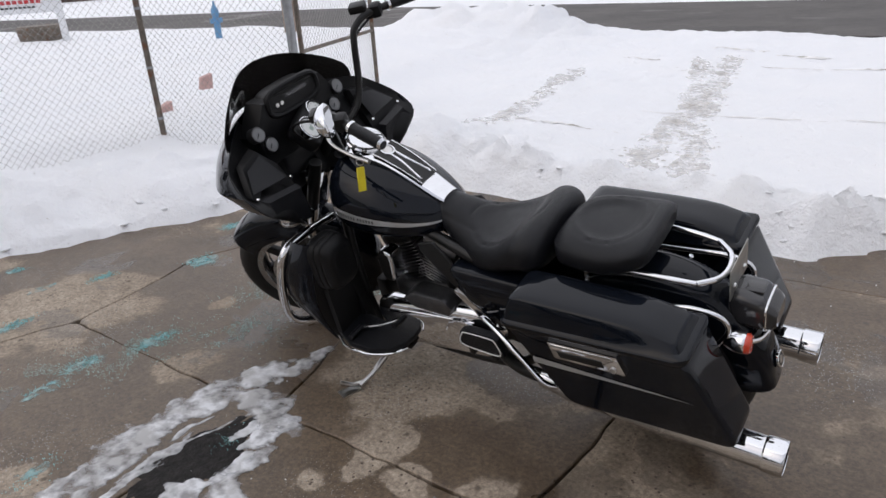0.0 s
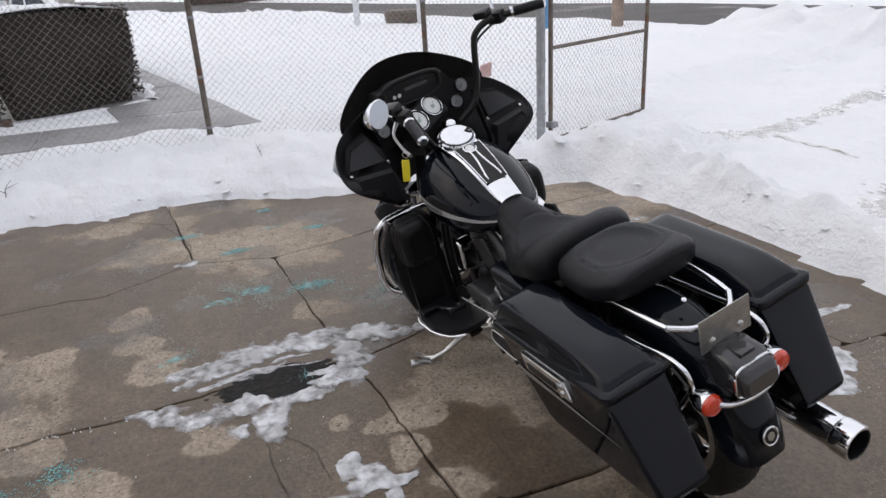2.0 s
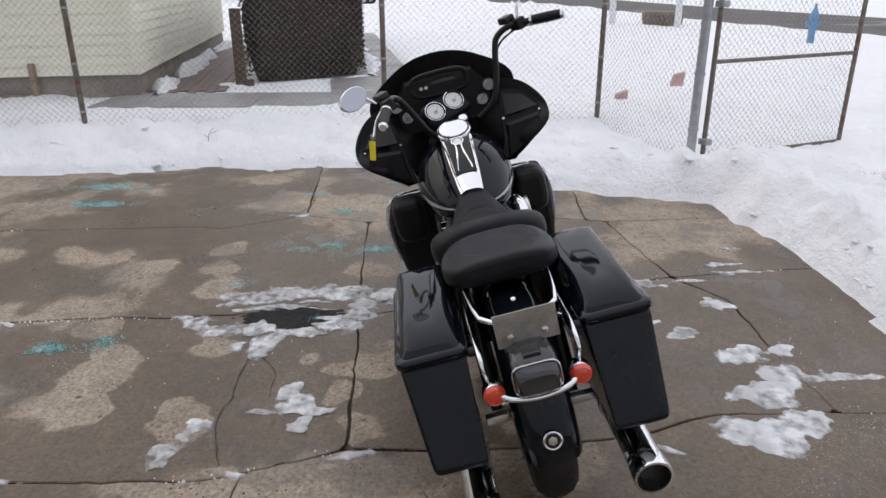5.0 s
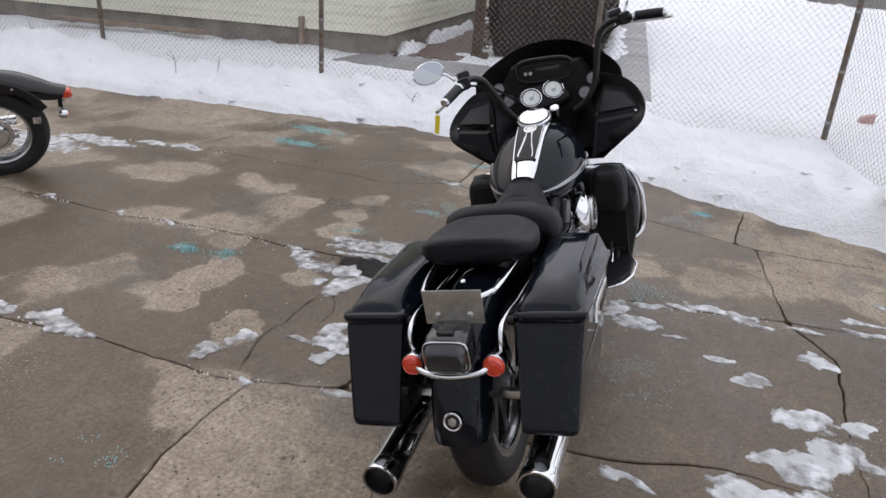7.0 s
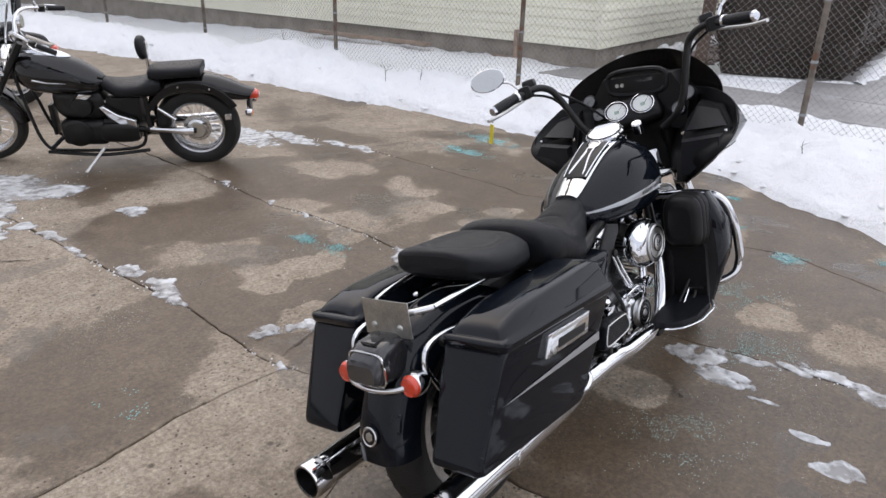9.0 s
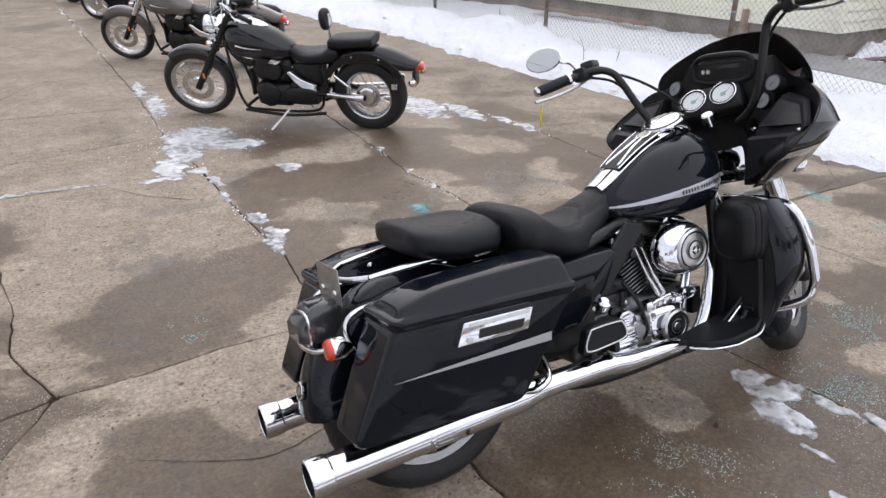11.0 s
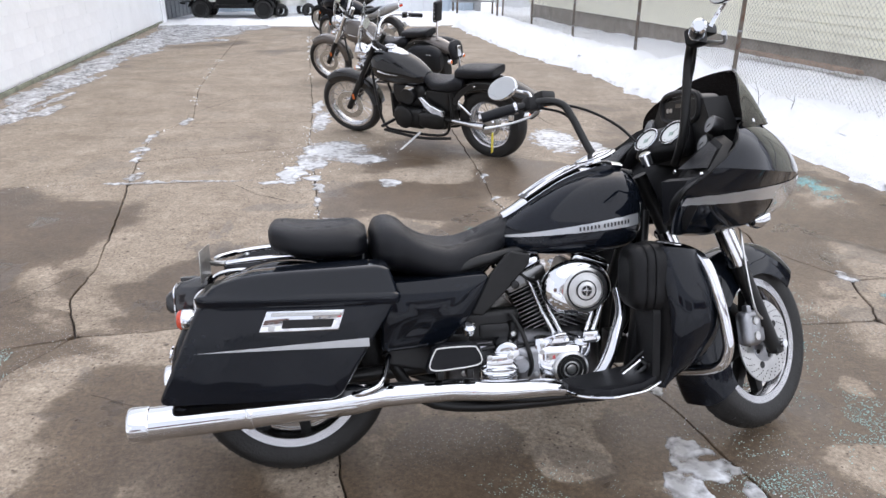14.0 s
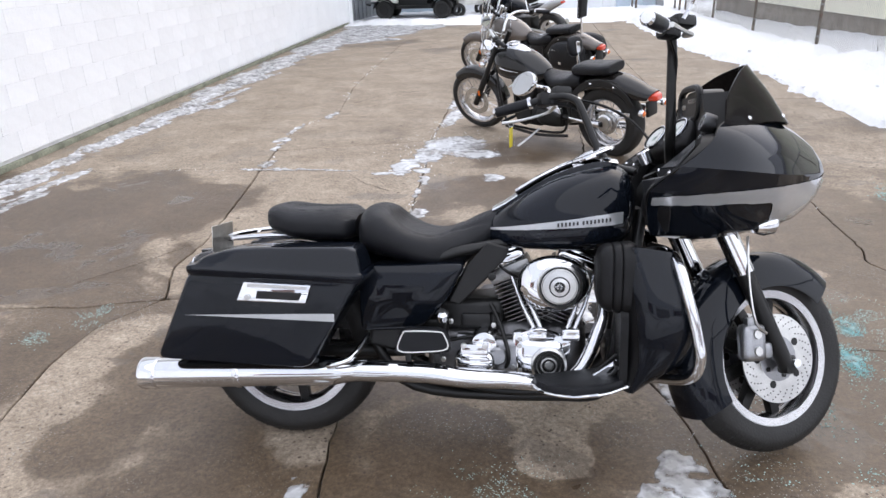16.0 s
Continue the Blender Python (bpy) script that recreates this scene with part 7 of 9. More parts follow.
for s in (-1, 1):
    rim = rounded([(0.284, 0.635), (0.280, 0.412), (0.478, 0.425), (0.565, 0.525), (0.625, 0.645)], 0.028, 5, 4)
    sh = loft([[(0.42 + (x - 0.42) * k, y - 0.16 * max(0.0, 0.52 - z) - 0.05 * max(0.0, z - 0.58), 0.53 + (z - 0.53) * k) for x, z in rim] for k, y in ((1.0, 0.11), (1.0, 0.180), (0.99, 0.191), (0.97, 0.198), (0.92, 0.203), (0.75, 0.209), (0.5, 0.213), (0.2, 0.215))])
    part("side_cover", sh if s > 0 else flip_y(sh), GLOSS, bike, "gloss black side cover")
    sh = prism([(0.566, 0.515), (0.602, 0.505), (0.690, 0.592), (0.752, 0.662), (0.757, 0.692), (0.690, 0.708), (0.622, 0.630)], 0.150, 0.166, "y", 0.007, 3)
    part("heat_deflector", sh if s > 0 else flip_y(sh), MATTE, bike)
    low = prism([(0.30, 0.46), (0.30, 0.36), (0.42, 0.33), (0.56, 0.36), (0.56, 0.45)], 0.06, 0.15, "y", 0.015, 2)
    part("battery_box", low if s > 0 else flip_y(low), MATTE, bike)
    # folded passenger board with pale piping
    pb = prism([(0.405, 0.372), (0.425, 0.440), (0.452, 0.452), (0.545, 0.452), (0.572, 0.440), (0.585, 0.385), (0.575, 0.376), (0.415, 0.364)], 0.235, 0.268, "y", 0.008, 2)
    board = part("passenger_board", pb if s > 0 else flip_y(pb), VINYL, bike, "folded black passenger footboard with pale piping")
    part("piping", tube([(0.420, 0.270 * s, 0.380), (0.434, 0.270 * s, 0.434), (0.456, 0.270 * s, 0.443), (0.541, 0.270 * s, 0.443), (0.562, 0.270 * s, 0.434), (0.572, 0.270 * s, 0.390), (0.50, 0.270 * s, 0.378)], 0.0022, 6, 4, True), PIPING, board)
    for x in (0.45, 0.54):
        part("board_hinge", rbox((x, 0.24 * s, 0.357), (0.02, 0.05, 0.03), 0.004), MATTE, board)
    # rider board
    bo = prism([(0.835, 0.205 * s), (0.845, 0.262 * s), (0.880, 0.312 * s), (0.95, 0.348 * s), (1.04, 0.360 * s), (1.10, 0.335 * s), (1.12, 0.25 * s), (1.10, 0.20 * s)], 0, 0.026, "z", 0.008, 2)
    bo = ([(x, y, 0.272 + z + max(0, x - 0.93) * 0.20) for x, y, z in bo[0]], bo[1])
    rb = part("rider_board", bo, VINYL, bike, "black rubber rider footboard")
    part("board_trim", tube([(0.842, 0.265 * s, 0.274), (0.878, 0.316 * s, 0.274), (0.95, 0.352 * s, 0.278), (1.0, 0.362 * s, 0.287), (1.05, 0.366 * s, 0.297), (1.11, 0.335 * s, 0.309)], 0.0055, 8), CHROME, rb, "chrome board edge")
    part("floor_bracket", rbox((0.95, 0.20 * s, 0.25), (0.20, 0.08, 0.02), 0.006), MATTE, rb)
    # engine guard
    part("engine_guard", tube([(1.205, 0.10 * s, 0.690), (1.225, 0.25 * s, 0.695), (1.238, 0.345 * s, 0.672), (1.262, 0.380 * s, 0.580), (1.288, 0.386 * s, 0.480), (1.300, 0.382 * s, 0.405), (1.280, 0.352 * s, 0.345), (1.21, 0.22 * s, 0.300), (1.13, 0.12 * s, 0.270)], 0.0165, 14), CHROME, bike, "chrome engine guard")
    # leg shields
    ip = prism([(1.055, 0.285), (1.085, 0.50), (1.09, 0.66), (1.11, 0.70), (1.20, 0.70), (1.20, 0.30), (1.10, 0.27)], 0.165, 0.215, "y", 0.015, 2)
    part("shield_panel", ip if s > 0 else flip_y(ip), PLASTIC, bike, "black plastic inner leg panel")
    shield = [
        [(1.085, 0.235, 0.700), (1.095, 0.270, 0.600), (1.105, 0.290, 0.480), (1.110, 0.300, 0.380), (1.080, 0.300, 0.300)],
        [(1.108, 0.315, 0.718), (1.120, 0.350, 0.600), (1.135, 0.358, 0.480), (1.140, 0.348, 0.380), (1.118, 0.330, 0.290)],
        [(1.140, 0.330, 0.718), (1.175, 0.375, 0.600), (1.195, 0.378, 0.480), (1.185, 0.350, 0.380), (1.130, 0.325, 0.295)],
        [(1.235, 0.300, 0.700), (1.270, 0.345, 0.600), (1.285, 0.345, 0.480), (1.262, 0.305, 0.380), (1.180, 0.250, 0.300)],
        [(1.265, 0.195, 0.690), (1.290, 0.205, 0.600), (1.295, 0.200, 0.480), (1.270, 0.180, 0.380), (1.190, 0.160, 0.300)],
    ]
    sh = grid_shape(smooth_grid(shield, 4, 5)[5:], 0.006)
    se = grid_shape(smooth_grid(shield, 4, 5)[:6], 0.006)
    part("shield_edge", se if s > 0 else flip_y(se), PLASTIC, bike)
    part("leg_shield", sh if s > 0 else flip_y(sh), GLOSS, bike, "gloss black lower fairing")
    inner_s = [[(x - 0.012, y * 0.92 - 0.01, z) for x, y, z in r] for r in ([(1.095, 0.250, 0.700), (1.102, 0.265, 0.600), (1.112, 0.280, 0.480), (1.115, 0.285, 0.380), (1.085, 0.290, 0.305)], [(1.17, 0.24, 0.700), (1.18, 0.25, 0.600), (1.19, 0.25, 0.480), (1.18, 0.24, 0.380), (1.12, 0.23, 0.305)], [(1.235, 0.19, 0.690), (1.25, 0.19, 0.600), (1.25, 0.19, 0.480), (1.23, 0.17, 0.380), (1.17, 0.15, 0.305)])]
    si = grid_shape(smooth_grid(inner_s, 3, 4), 0.005)
    part("shield_liner", si if s > 0 else flip_y(si), PLASTIC, bike)
    lp = loft([[(x, y, z) for y, z in rounded([(0.160, 0.285), (0.335, 0.305), (0.335, 0.54), (0.165, 0.55)], 0.025, 4, 2)] for x in (1.085, 1.108)])
    part("leg_panel", lp if s > 0 else flip_y(lp), PLASTIC, bike, "black plastic panel facing the rider's leg")
    gb = xf(body([(1.016, 0.040, 0.57, 0.685), (1.024, 0.060, 0.545, 0.708), (1.040, 0.070, 0.530, 0.720), (1.056, 0.073, 0.525, 0.724), (1.060, 0.069, 0.530, 0.720), (1.066, 0.074, 0.524, 0.725), (1.082, 0.076, 0.520, 0.728), (1.086, 0.072, 0.526, 0.723), (1.092, 0.077, 0.520, 0.728), (1.125, 0.074, 0.520, 0.726), (1.142, 0.045, 0.55, 0.69)], 3.4, 40, 4), at(0, 0.272, 0))
    part("glove_box", gb if s > 0 else flip_y(gb), PLASTIC, bike, "ribbed black glove box in the lower fairing")

# ---- stand and shifter ----
part("side_stand", join(tube([(0.97, 0.13, 0.222), (0.99, 0.20, 0.180), (1.015, 0.30, 0.130), (1.04, 0.375, 0.108)], [0.012, 0.010, 0.009, 0.009], 10), tube([(1.03, 0.350, 0.112), (1.07, 0.385, 0.110), (1.10, 0.415, 0.135)], 0.008, 8), tube([(1.0, 0.24, 0.16), (1.015, 0.30, 0.131)], 0.012, 10, k=1)), STEEL, bike, "steel side stand leg")
part("stand_foot", xf(rbox((0, 0, 0), (0.045, 0.085, 0.008), 0.003), pose(1.06, 0.415, 0.1055, 13.5, 0, -20)), STEEL, bike, "scuffed steel stand foot")
part("shift_lever", tube([(0.84, 0.240, 0.40), (0.93, 0.262, 0.36), (1.03, 0.285, 0.335)], 0.007, 8), CHROME, bike)
part("shift_peg", rod((1.03, 0.285, 0.335), (1.03, 0.35, 0.335), 0.011), VINYL, bike)
part("heel_peg", rod((0.84, 0.235, 0.40), (0.84, 0.30, 0.405), 0.011), VINYL, bike)
part("shift_rod", rod((0.55, 0.205, 0.43), (0.86, 0.225, 0.42), 0.005), CHROME, bike)
part("brake_pedal", join(tube([(0.98, -0.22, 0.26), (1.05, -0.28, 0.31), (1.09, -0.29, 0.35)], 0.007, 8), rbox((1.10, -0.29, 0.36), (0.05, 0.06, 0.015), 0.005)), MATTE, bike)
part("brake_arm", prism([(0.992, 0.302), (1.096, 0.378), (1.118, 0.380), (1.112, 0.310), (1.104, 0.340), (1.04, 0.302)], -0.272, -0.264, "y", 0.003, 1), CHROME, bike, "polished brake pedal arm")
part("brake_rod", rod((0.97, -0.24, 0.27), (1.10, -0.27, 0.40), 0.005), MATTE, bike)


# ---- parked cruisers ----
def wire_wheel(parent, R, w, m, disc=0.105, spokes=28, rim=RIMALLOY, deep=0.085):
    r_in = R - deep
    wheel = part("wheel", tyre_shape(R, r_in, w), RUBBER, parent, "black tyre on a wire-spoked chrome rim", m=m)
    part("rim", lathe([(r_in + 0.006, -w * 0.40), (r_in - 0.014, -w * 0.30), (r_in - 0.022, -w * 0.10), (r_in - 0.022, w * 0.10), (r_in - 0.014, w * 0.30), (r_in + 0.006, w * 0.40), (r_in - 0.006, w * 0.36), (r_in - 0.016, w * 0.08), (r_in - 0.016, -w * 0.08), (r_in - 0.006, -w * 0.36)], 48, None, True), rim, wheel)
    part("hub", lathe([(0.02, -0.06), (0.055, -0.055), (0.06, -0.03), (0.045, -0.02), (0.045, 0.02), (0.06, 0.03), (0.055, 0.055), (0.02, 0.06)], 24), CHROME, wheel)
    for i in range(spokes):
        a = math.tau * i / spokes
        b = a + (0.42 if i % 2 else -0.42)
        z = 0.035 if (i // 2) % 2 else -0.035
        part("spoke", rod((0.052 * math.cos(a), 0.052 * math.sin(a), z), ((r_in - 0.018) * math.cos(b), (r_in - 0.018) * math.sin(b), 0), 0.0022, 5), CHROME, wheel)
    if disc:
        o = part("brake_disc", lathe([(disc * 0.62, 0.058), (disc, 0.058), (disc, 0.063), (disc * 0.62, 0.063)], 40, None, True), STEEL, wheel, "drilled brake disc")
        part("drill_holes", join(*[lathe([(0.0042, 0.057), (0.0042, 0.0642)], 6, at(q * math.cos(a), q * math.sin(a), 0)) for i in range(22) for q, a in ((disc * (0.93 - 0.16 * (i % 2)), i * math.tau / 22),)]), MATTE, o)["kind"] = "stuff"
    return wheel


def cruiser(label, m, paint, screen=False, bags=False, backrest=True, steer=14, fender_paint=None, studs=False, wire=True):
    c = thing("cruiser_motorcycle", label, "motorcycle", "motorcycles parked along the yard", m=m)
    fp = fender_paint or paint
    WB = 1.60
    ap = Vector((WB + 0.02, 0, 0.31))
    ad = Vector((-math.sin(radians(33)), 0, math.cos(radians(33))))
    S = Matrix.Translation(ap) @ Matrix.Rotation(radians(steer), 4, ad) @ Matrix.Translation(-ap)
    wire_wheel(c, 0.320, 0.170, wheel_at(0, 0, 0.307), spokes=36 if wire else 10, deep=0.118)
    wire_wheel(c, 0.315, 0.115, S @ wheel_at(WB, 0, 0.312), 0.140, 36 if wire else 10, deep=0.078)
    part("front_fender", arc_fender(WB, 0.312, 0.345, 55, 178, 0.075, 0.075, 24), fp, c, m=S)
    rows = []
    for p in smooth_path([(0.33, 0, 0.56), (0.25, 0, 0.655), (0.12, 0, 0.712), (-0.02, 0, 0.728), (-0.16, 0, 0.712), (-0.28, 0, 0.672), (-0.38, 0, 0.630), (-0.455, 0, 0.612)], 4):
        wd = 0.118 - 0.035 * max(0, (-p.x - 0.25) / 0.2)
        rows.append([(p.x + (0.04 * abs(t) ** 2 if p.x < -0.2 else 0), wd * math.sin(t * math.pi / 2), p.z - 0.115 * (1 - 0.45 * max(0, (-p.x - 0.25) / 0.2)) * abs(t) ** 2.4) for t in (-1, -0.8, -0.6, -0.4, -0.2, 0, 0.2, 0.4, 0.6, 0.8, 1)])
    part("rear_fender", grid_shape(rows, 0.005), fp, c, "long flared rear mudguard")
    for s in (-1, 1):
        band = [(0.385 * math.cos(radians(a)), 0.307 + 0.385 * math.sin(radians(a))) for a in range(28, 149, 8)] + [(0.335 * math.cos(radians(a)), 0.307 + 0.335 * math.sin(radians(a))) for a in range(148, 27, -8)]
        bs = prism(band, 0.112, 0.128, "y", 0.003, 1)
        strut = part("fender_rail", bs if s > 0 else flip_y(bs), MATTE, c)
        for a in (75, 112):
            part("rail_bolt", lathe([(0.010, 0), (0.007, 0.006)], 10, pose(0.36 * math.cos(radians(a)), 0.128 * s, 0.307 + 0.36 * math.sin(radians(a)), -90 * s)), CHROME, strut)
        part("rear_reflector", rbox((-0.25, 0.118 * s, 0.42), (0.05, 0.02, 0.05), 0.008), CHROME, c)
    part("plate_holder", rbox((-0.405, 0, 0.47), (0.03, 0.13, 0.13), 0.012), MATTE, c)
    part("tail_lamp", body([(-0.485, 0.03, 0.545, 0.585), (-0.465, 0.05, 0.535, 0.600), (-0.415, 0.06, 0.535, 0.605)], 3, 18, 3), REDLENS, c, "red tail lamp")
    for s in (-1, 1):
        sig = part("rear_signal", lathe([(0.012, -0.035), (0.030, -0.015), (0.031, 0.01), (0.02, 0.022)], 16, pose(-0.42, 0.15 * s, 0.47, 0, -90, 0)), CHROME, c)
        part("signal_lens", lathe([(0.028, 0.008), (0.02, 0.024), (0.005, 0.028)], 14, pose(-0.42, 0.15 * s, 0.47, 0, -90, 0)), AMBER, sig)
        part("signal_stem", rod((-0.40, 0.07 * s, 0.49), (-0.41, 0.14 * s, 0.47), 0.009), CHROME, sig)
        part("fork_leg", tube([Vector((WB - 0.01, 0.095 * s, 0.30)), Vector((WB - 0.01, 0.095 * s, 0.30)) + ad * 0.34], 0.029, 14, k=1), MATTE, c, m=S)
        part("fork_tube", tube([Vector((WB - 0.01, 0.095 * s, 0.30)) + ad * 0.33, Vector((WB - 0.01, 0.095 * s, 0.30)) + ad * 0.80], 0.024, 12, k=1), CHROME if bags else MATTE, c, m=S)
        p = [(1.20, 0.06 * s, 0.98), (1.19, 0.14 * s, 1.06), (1.13, 0.24 * s, 1.09), (0.98, 0.36 * s, 1.04), (0.90, 0.40 * s, 1.02)]
        bar = part("handlebar", tube(p, 0.0125, 10), CHROME, c, m=S)
        part("grip", tube([(1.00, 0.345 * s, 1.047), (0.89, 0.405 * s, 1.017)], 0.019, 12, k=1), VINYL, bar)
        part("switch_housing", rbox((1.03, 0.325 * s, 1.055), (0.05, 0.05, 0.045), 0.01), MATTE, bar)
        part("lever", tube([(1.06, 0.33 * s, 1.06), (1.02, 0.40 * s, 1.05), (0.95, 0.44 * s, 1.03)], 0.006, 6), CHROME, bar)
        part("mirror_stem", tube([(1.05, 0.30 * s, 1.07), (1.08, 0.34 * s, 1.16), (1.05, 0.38 * s, 1.22)], 0.005, 6), CHROME, bar)
        fm = Matrix.Translation((1.04, 0.40 * s, 1.25)) @ Vector((-1, 0, 0.1)).to_track_quat("Z", "Y").to_matrix().to_4x4() @ Matrix.Diagonal((1.4, 0.85, 1, 1))
        mir = part("mirror", lathe([(0.012, -0.03), (0.04, -0.02), (0.047, 0.0)], 22, fm), CHROME, bar)
        part("mirror_glass", lathe([(0.044, 0), (0.044, 0.004)], 22, fm), MIRROR, mir)
        fs = part("front_signal", lathe([(0.01, -0.03), (0.027, -0.012), (0.028, 0.012)], 16, pose(1.36, 0.16 * s, 0.74, 0, 90, 0)), CHROME, c, m=S)
        part("signal_lens", lathe([(0.026, 0.01), (0.02, 0.024), (0.005, 0.028)], 14, pose(1.36, 0.16 * s, 0.74, 0, 90, 0)), AMBER, fs)
        part("reflector", rbox((WB - 0.10, 0.128 * s, 0.43), (0.02, 0.01, 0.05), 0.003), AMBER, c, m=S)
        part("frame_tube", tube([(1.26, 0.04 * s, 0.78), (1.20, 0.10 * s, 0.50), (1.12, 0.13 * s, 0.20), (0.95, 0.13 * s, 0.15), (0.45, 0.12 * s, 0.17), (0.38, 0.12 * s, 0.34)], 0.0125, 10), MATTE, c)
        part("swing_arm", rod((0, 0.115 * s, 0.305), (0.45, 0.115 * s, 0.32), 0.022), MATTE, c)
        part("frame_plate", rod((0.34, 0.12 * s, 0.34), (0.34, 0.12 * s, 0.58), 0.018), MATTE, c)
        part("foot_peg", rod((0.98, 0.15 * s, 0.26), (1.0, 0.31 * s, 0.25), 0.015), VINYL, c)
    part("headlight", lathe([(0.03, -0.10), (0.06, -0.08), (0.074, -0.03), (0.078, 0.0), (0.073, 0.010)], 28, pose(1.40, 0, 0.84, 0, 84, 0)), CHROME, c, "chrome headlamp", m=S)
    part("headlight_glass", lathe([(0.072, 0.006), (0.06, 0.020), (0.02, 0.027)], 28, pose(1.40, 0, 0.84, 0, 84, 0)), SMOKE, c, m=S)
    part("fork_clamp", join(rbox((1.29, 0, 0.86), (0.06, 0.25, 0.03), 0.01), rbox((1.345, 0, 0.76), (0.07, 0.25, 0.035), 0.01)), CHROME, c, m=S)
    part("fuel_tank", body([(0.64, 0.06, 0.600, 0.70, 0.0), (0.70, 0.115, 0.585, 0.748, 0.02), (0.82, 0.160, 0.580, 0.822, 0.03), (0.96, 0.182, 0.585, 0.868, 0.035), (1.10, 0.178, 0.600, 0.882, 0.03), (1.20, 0.125, 0.640, 0.862, 0.02), (1.245, 0.055, 0.70, 0.81, 0.0)], 2.3, 36, 5), paint, c, "glossy teardrop tank")
    part("speedometer", join(body([(0.85, 0.012, 0.835, 0.848, 0.0), (0.89, 0.040, 0.845, 0.868, 0.01), (0.97, 0.064, 0.860, 0.891, 0.012), (1.06, 0.068, 0.866, 0.899, 0.012), (1.12, 0.050, 0.862, 0.894, 0.01), (1.15, 0.015, 0.862, 0.876, 0.0)], 2.2, 24, 4), lathe([(0.052, 0), (0.056, 0.010), (0.050, 0.016), (0.046, 0.012)], 28, pose(1.04, 0, 0.892, 0, -4, 0))), CHROME, c, "chrome tank-top speedometer")
    part("dial", lathe([(0.045, 0.004), (0.045, 0.0125)], 24, pose(1.04, 0, 0.892, 0, -4, 0)), DIALGREY, c)
    for s in (-1, 1):
        part("tank_badge", tube([(0.86, 0.170 * s, 0.690), (0.98, 0.185 * s, 0.700), (1.08, 0.176 * s, 0.716)], [0.0015, 0.0045, 0.011], 6), CHROME, c)
    part("rider_seat", body([(0.22, 0.12, 0.60, 0.70, 0.0), (0.28, 0.155, 0.57, 0.725, 0.0), (0.38, 0.165, 0.56, 0.675, -0.01), (0.52, 0.145, 0.56, 0.665, 0.0), (0.62, 0.09, 0.59, 0.685, 0.01), (0.68, 0.05, 0.63, 0.695, 0.0)], 2.7, 28, 4), VINYL, c, "black vinyl solo seat")
    part("pillion_pad", body([(-0.085, 0.09, 0.750, 0.790), (-0.068, 0.122, 0.722, 0.812), (0.05, 0.130, 0.712, 0.800), (0.18, 0.128, 0.700, 0.792), (0.285, 0.115, 0.690, 0.780), (0.312, 0.075, 0.705, 0.760)], 3.4, 28, 4), VINYL, c, "black pillion pad")
    if backrest:
        if bags:
            pad = part("backrest", xf(rbox((0, 0, 0), (0.05, 0.15, 0.24), 0.022, 3), pose(-0.20, 0, 1.02, 0, -8, 0)), VINYL, c, "studded passenger backrest")
            for sy in (-1, 1):
                for q in range(5):
                    part("stud", lathe([(0.007, 0), (0.004, 0.005)], 8, pose(-0.198, 0.077 * sy, 0.93 + 0.045 * q, -90 * sy)), CHROME, pad)
        else:
            part("backrest", xf(body([(-0.03, 0.05, -0.05, 0.05), (-0.018, 0.082, -0.080, 0.080), (0.015, 0.085, -0.084, 0.084), (0.03, 0.06, -0.06, 0.06)], 2.4, 24, 3), pose(0.335, 0, 0.915, 0, 8, 0)), VINYL, c, "padded oval rider backrest")
        part("backrest_bar", join(rod((0.31 if not bags else -0.16, 0, 0.70), (0.31 if not bags else -0.18, 0, 0.96), 0.011), rbox((0.300 if not bags else -0.17, 0, 0.91 if not bags else 1.0), (0.012, 0.05, 0.09), 0.005)), CHROME, c)
    if bags:
        for s in (-1, 1):
            b = part("saddlebag", xf(body([(-0.34, 0.04, 0.40, 0.56), (-0.29, 0.080, 0.345, 0.635), (-0.15, 0.100, 0.325, 0.665), (0.00, 0.100, 0.325, 0.660), (0.11, 0.085, 0.345, 0.620), (0.16, 0.04, 0.40, 0.55)], 2.5, 28, 4), at(0, 0.21 * s, 0)), VINYL, c, "studded black leather saddlebag")
            for i in range(10):
                part("stud", lathe([(0.007, 0), (0.004, 0.005)], 8, pose(-0.23 + i * 0.036, 0.297 * s, 0.575, -90 * s)), CHROME, b)
            part("strap", rbox((-0.05, 0.302 * s, 0.48), (0.03, 0.012, 0.20), 0.004), VINYL, b)
            part("buckle", rbox((-0.05, 0.310 * s, 0.43), (0.04, 0.008, 0.03), 0.004), CHROME, b)
        for i in range(12):
            part("seat_stud", lathe([(0.007, 0), (0.004, 0.005)], 8, at(0.24 + 0.02 * i, 0.12 * math.cos(i * 0.12), 0.722 - 0.004 * i)), CHROME, c)
    if screen:
        rows = [[(1.36 - 0.14 * t - 0.10 * abs(u) ** 2, 0.25 * u * (1 - 0.25 * t * t), 0.90 + 0.42 * t) for u in (-1, -0.6, -0.2, 0.2, 0.6, 1)] for t in (0, 0.25, 0.5, 0.75, 1)]
        part("windscreen", grid_shape(smooth_grid(rows, 3, 2), 0.004), CLEAR, c, "clear touring windscreen", m=S)
        for sy in (-1, 1):
            part("screen_strut", tube([(1.30, 0.11 * sy, 0.85), (1.27, 0.20 * sy, 1.0), (1.22, 0.20 * sy, 1.15)], 0.007, 6), CHROME, c, m=S)
    part("crankcase", join(rbox((0.82, 0, 0.29), (0.34, 0.30, 0.20), 0.06, 3), rbox((0.55, 0, 0.31), (0.26, 0.26, 0.20), 0.05, 3)), MATTE, c, "black engine case")
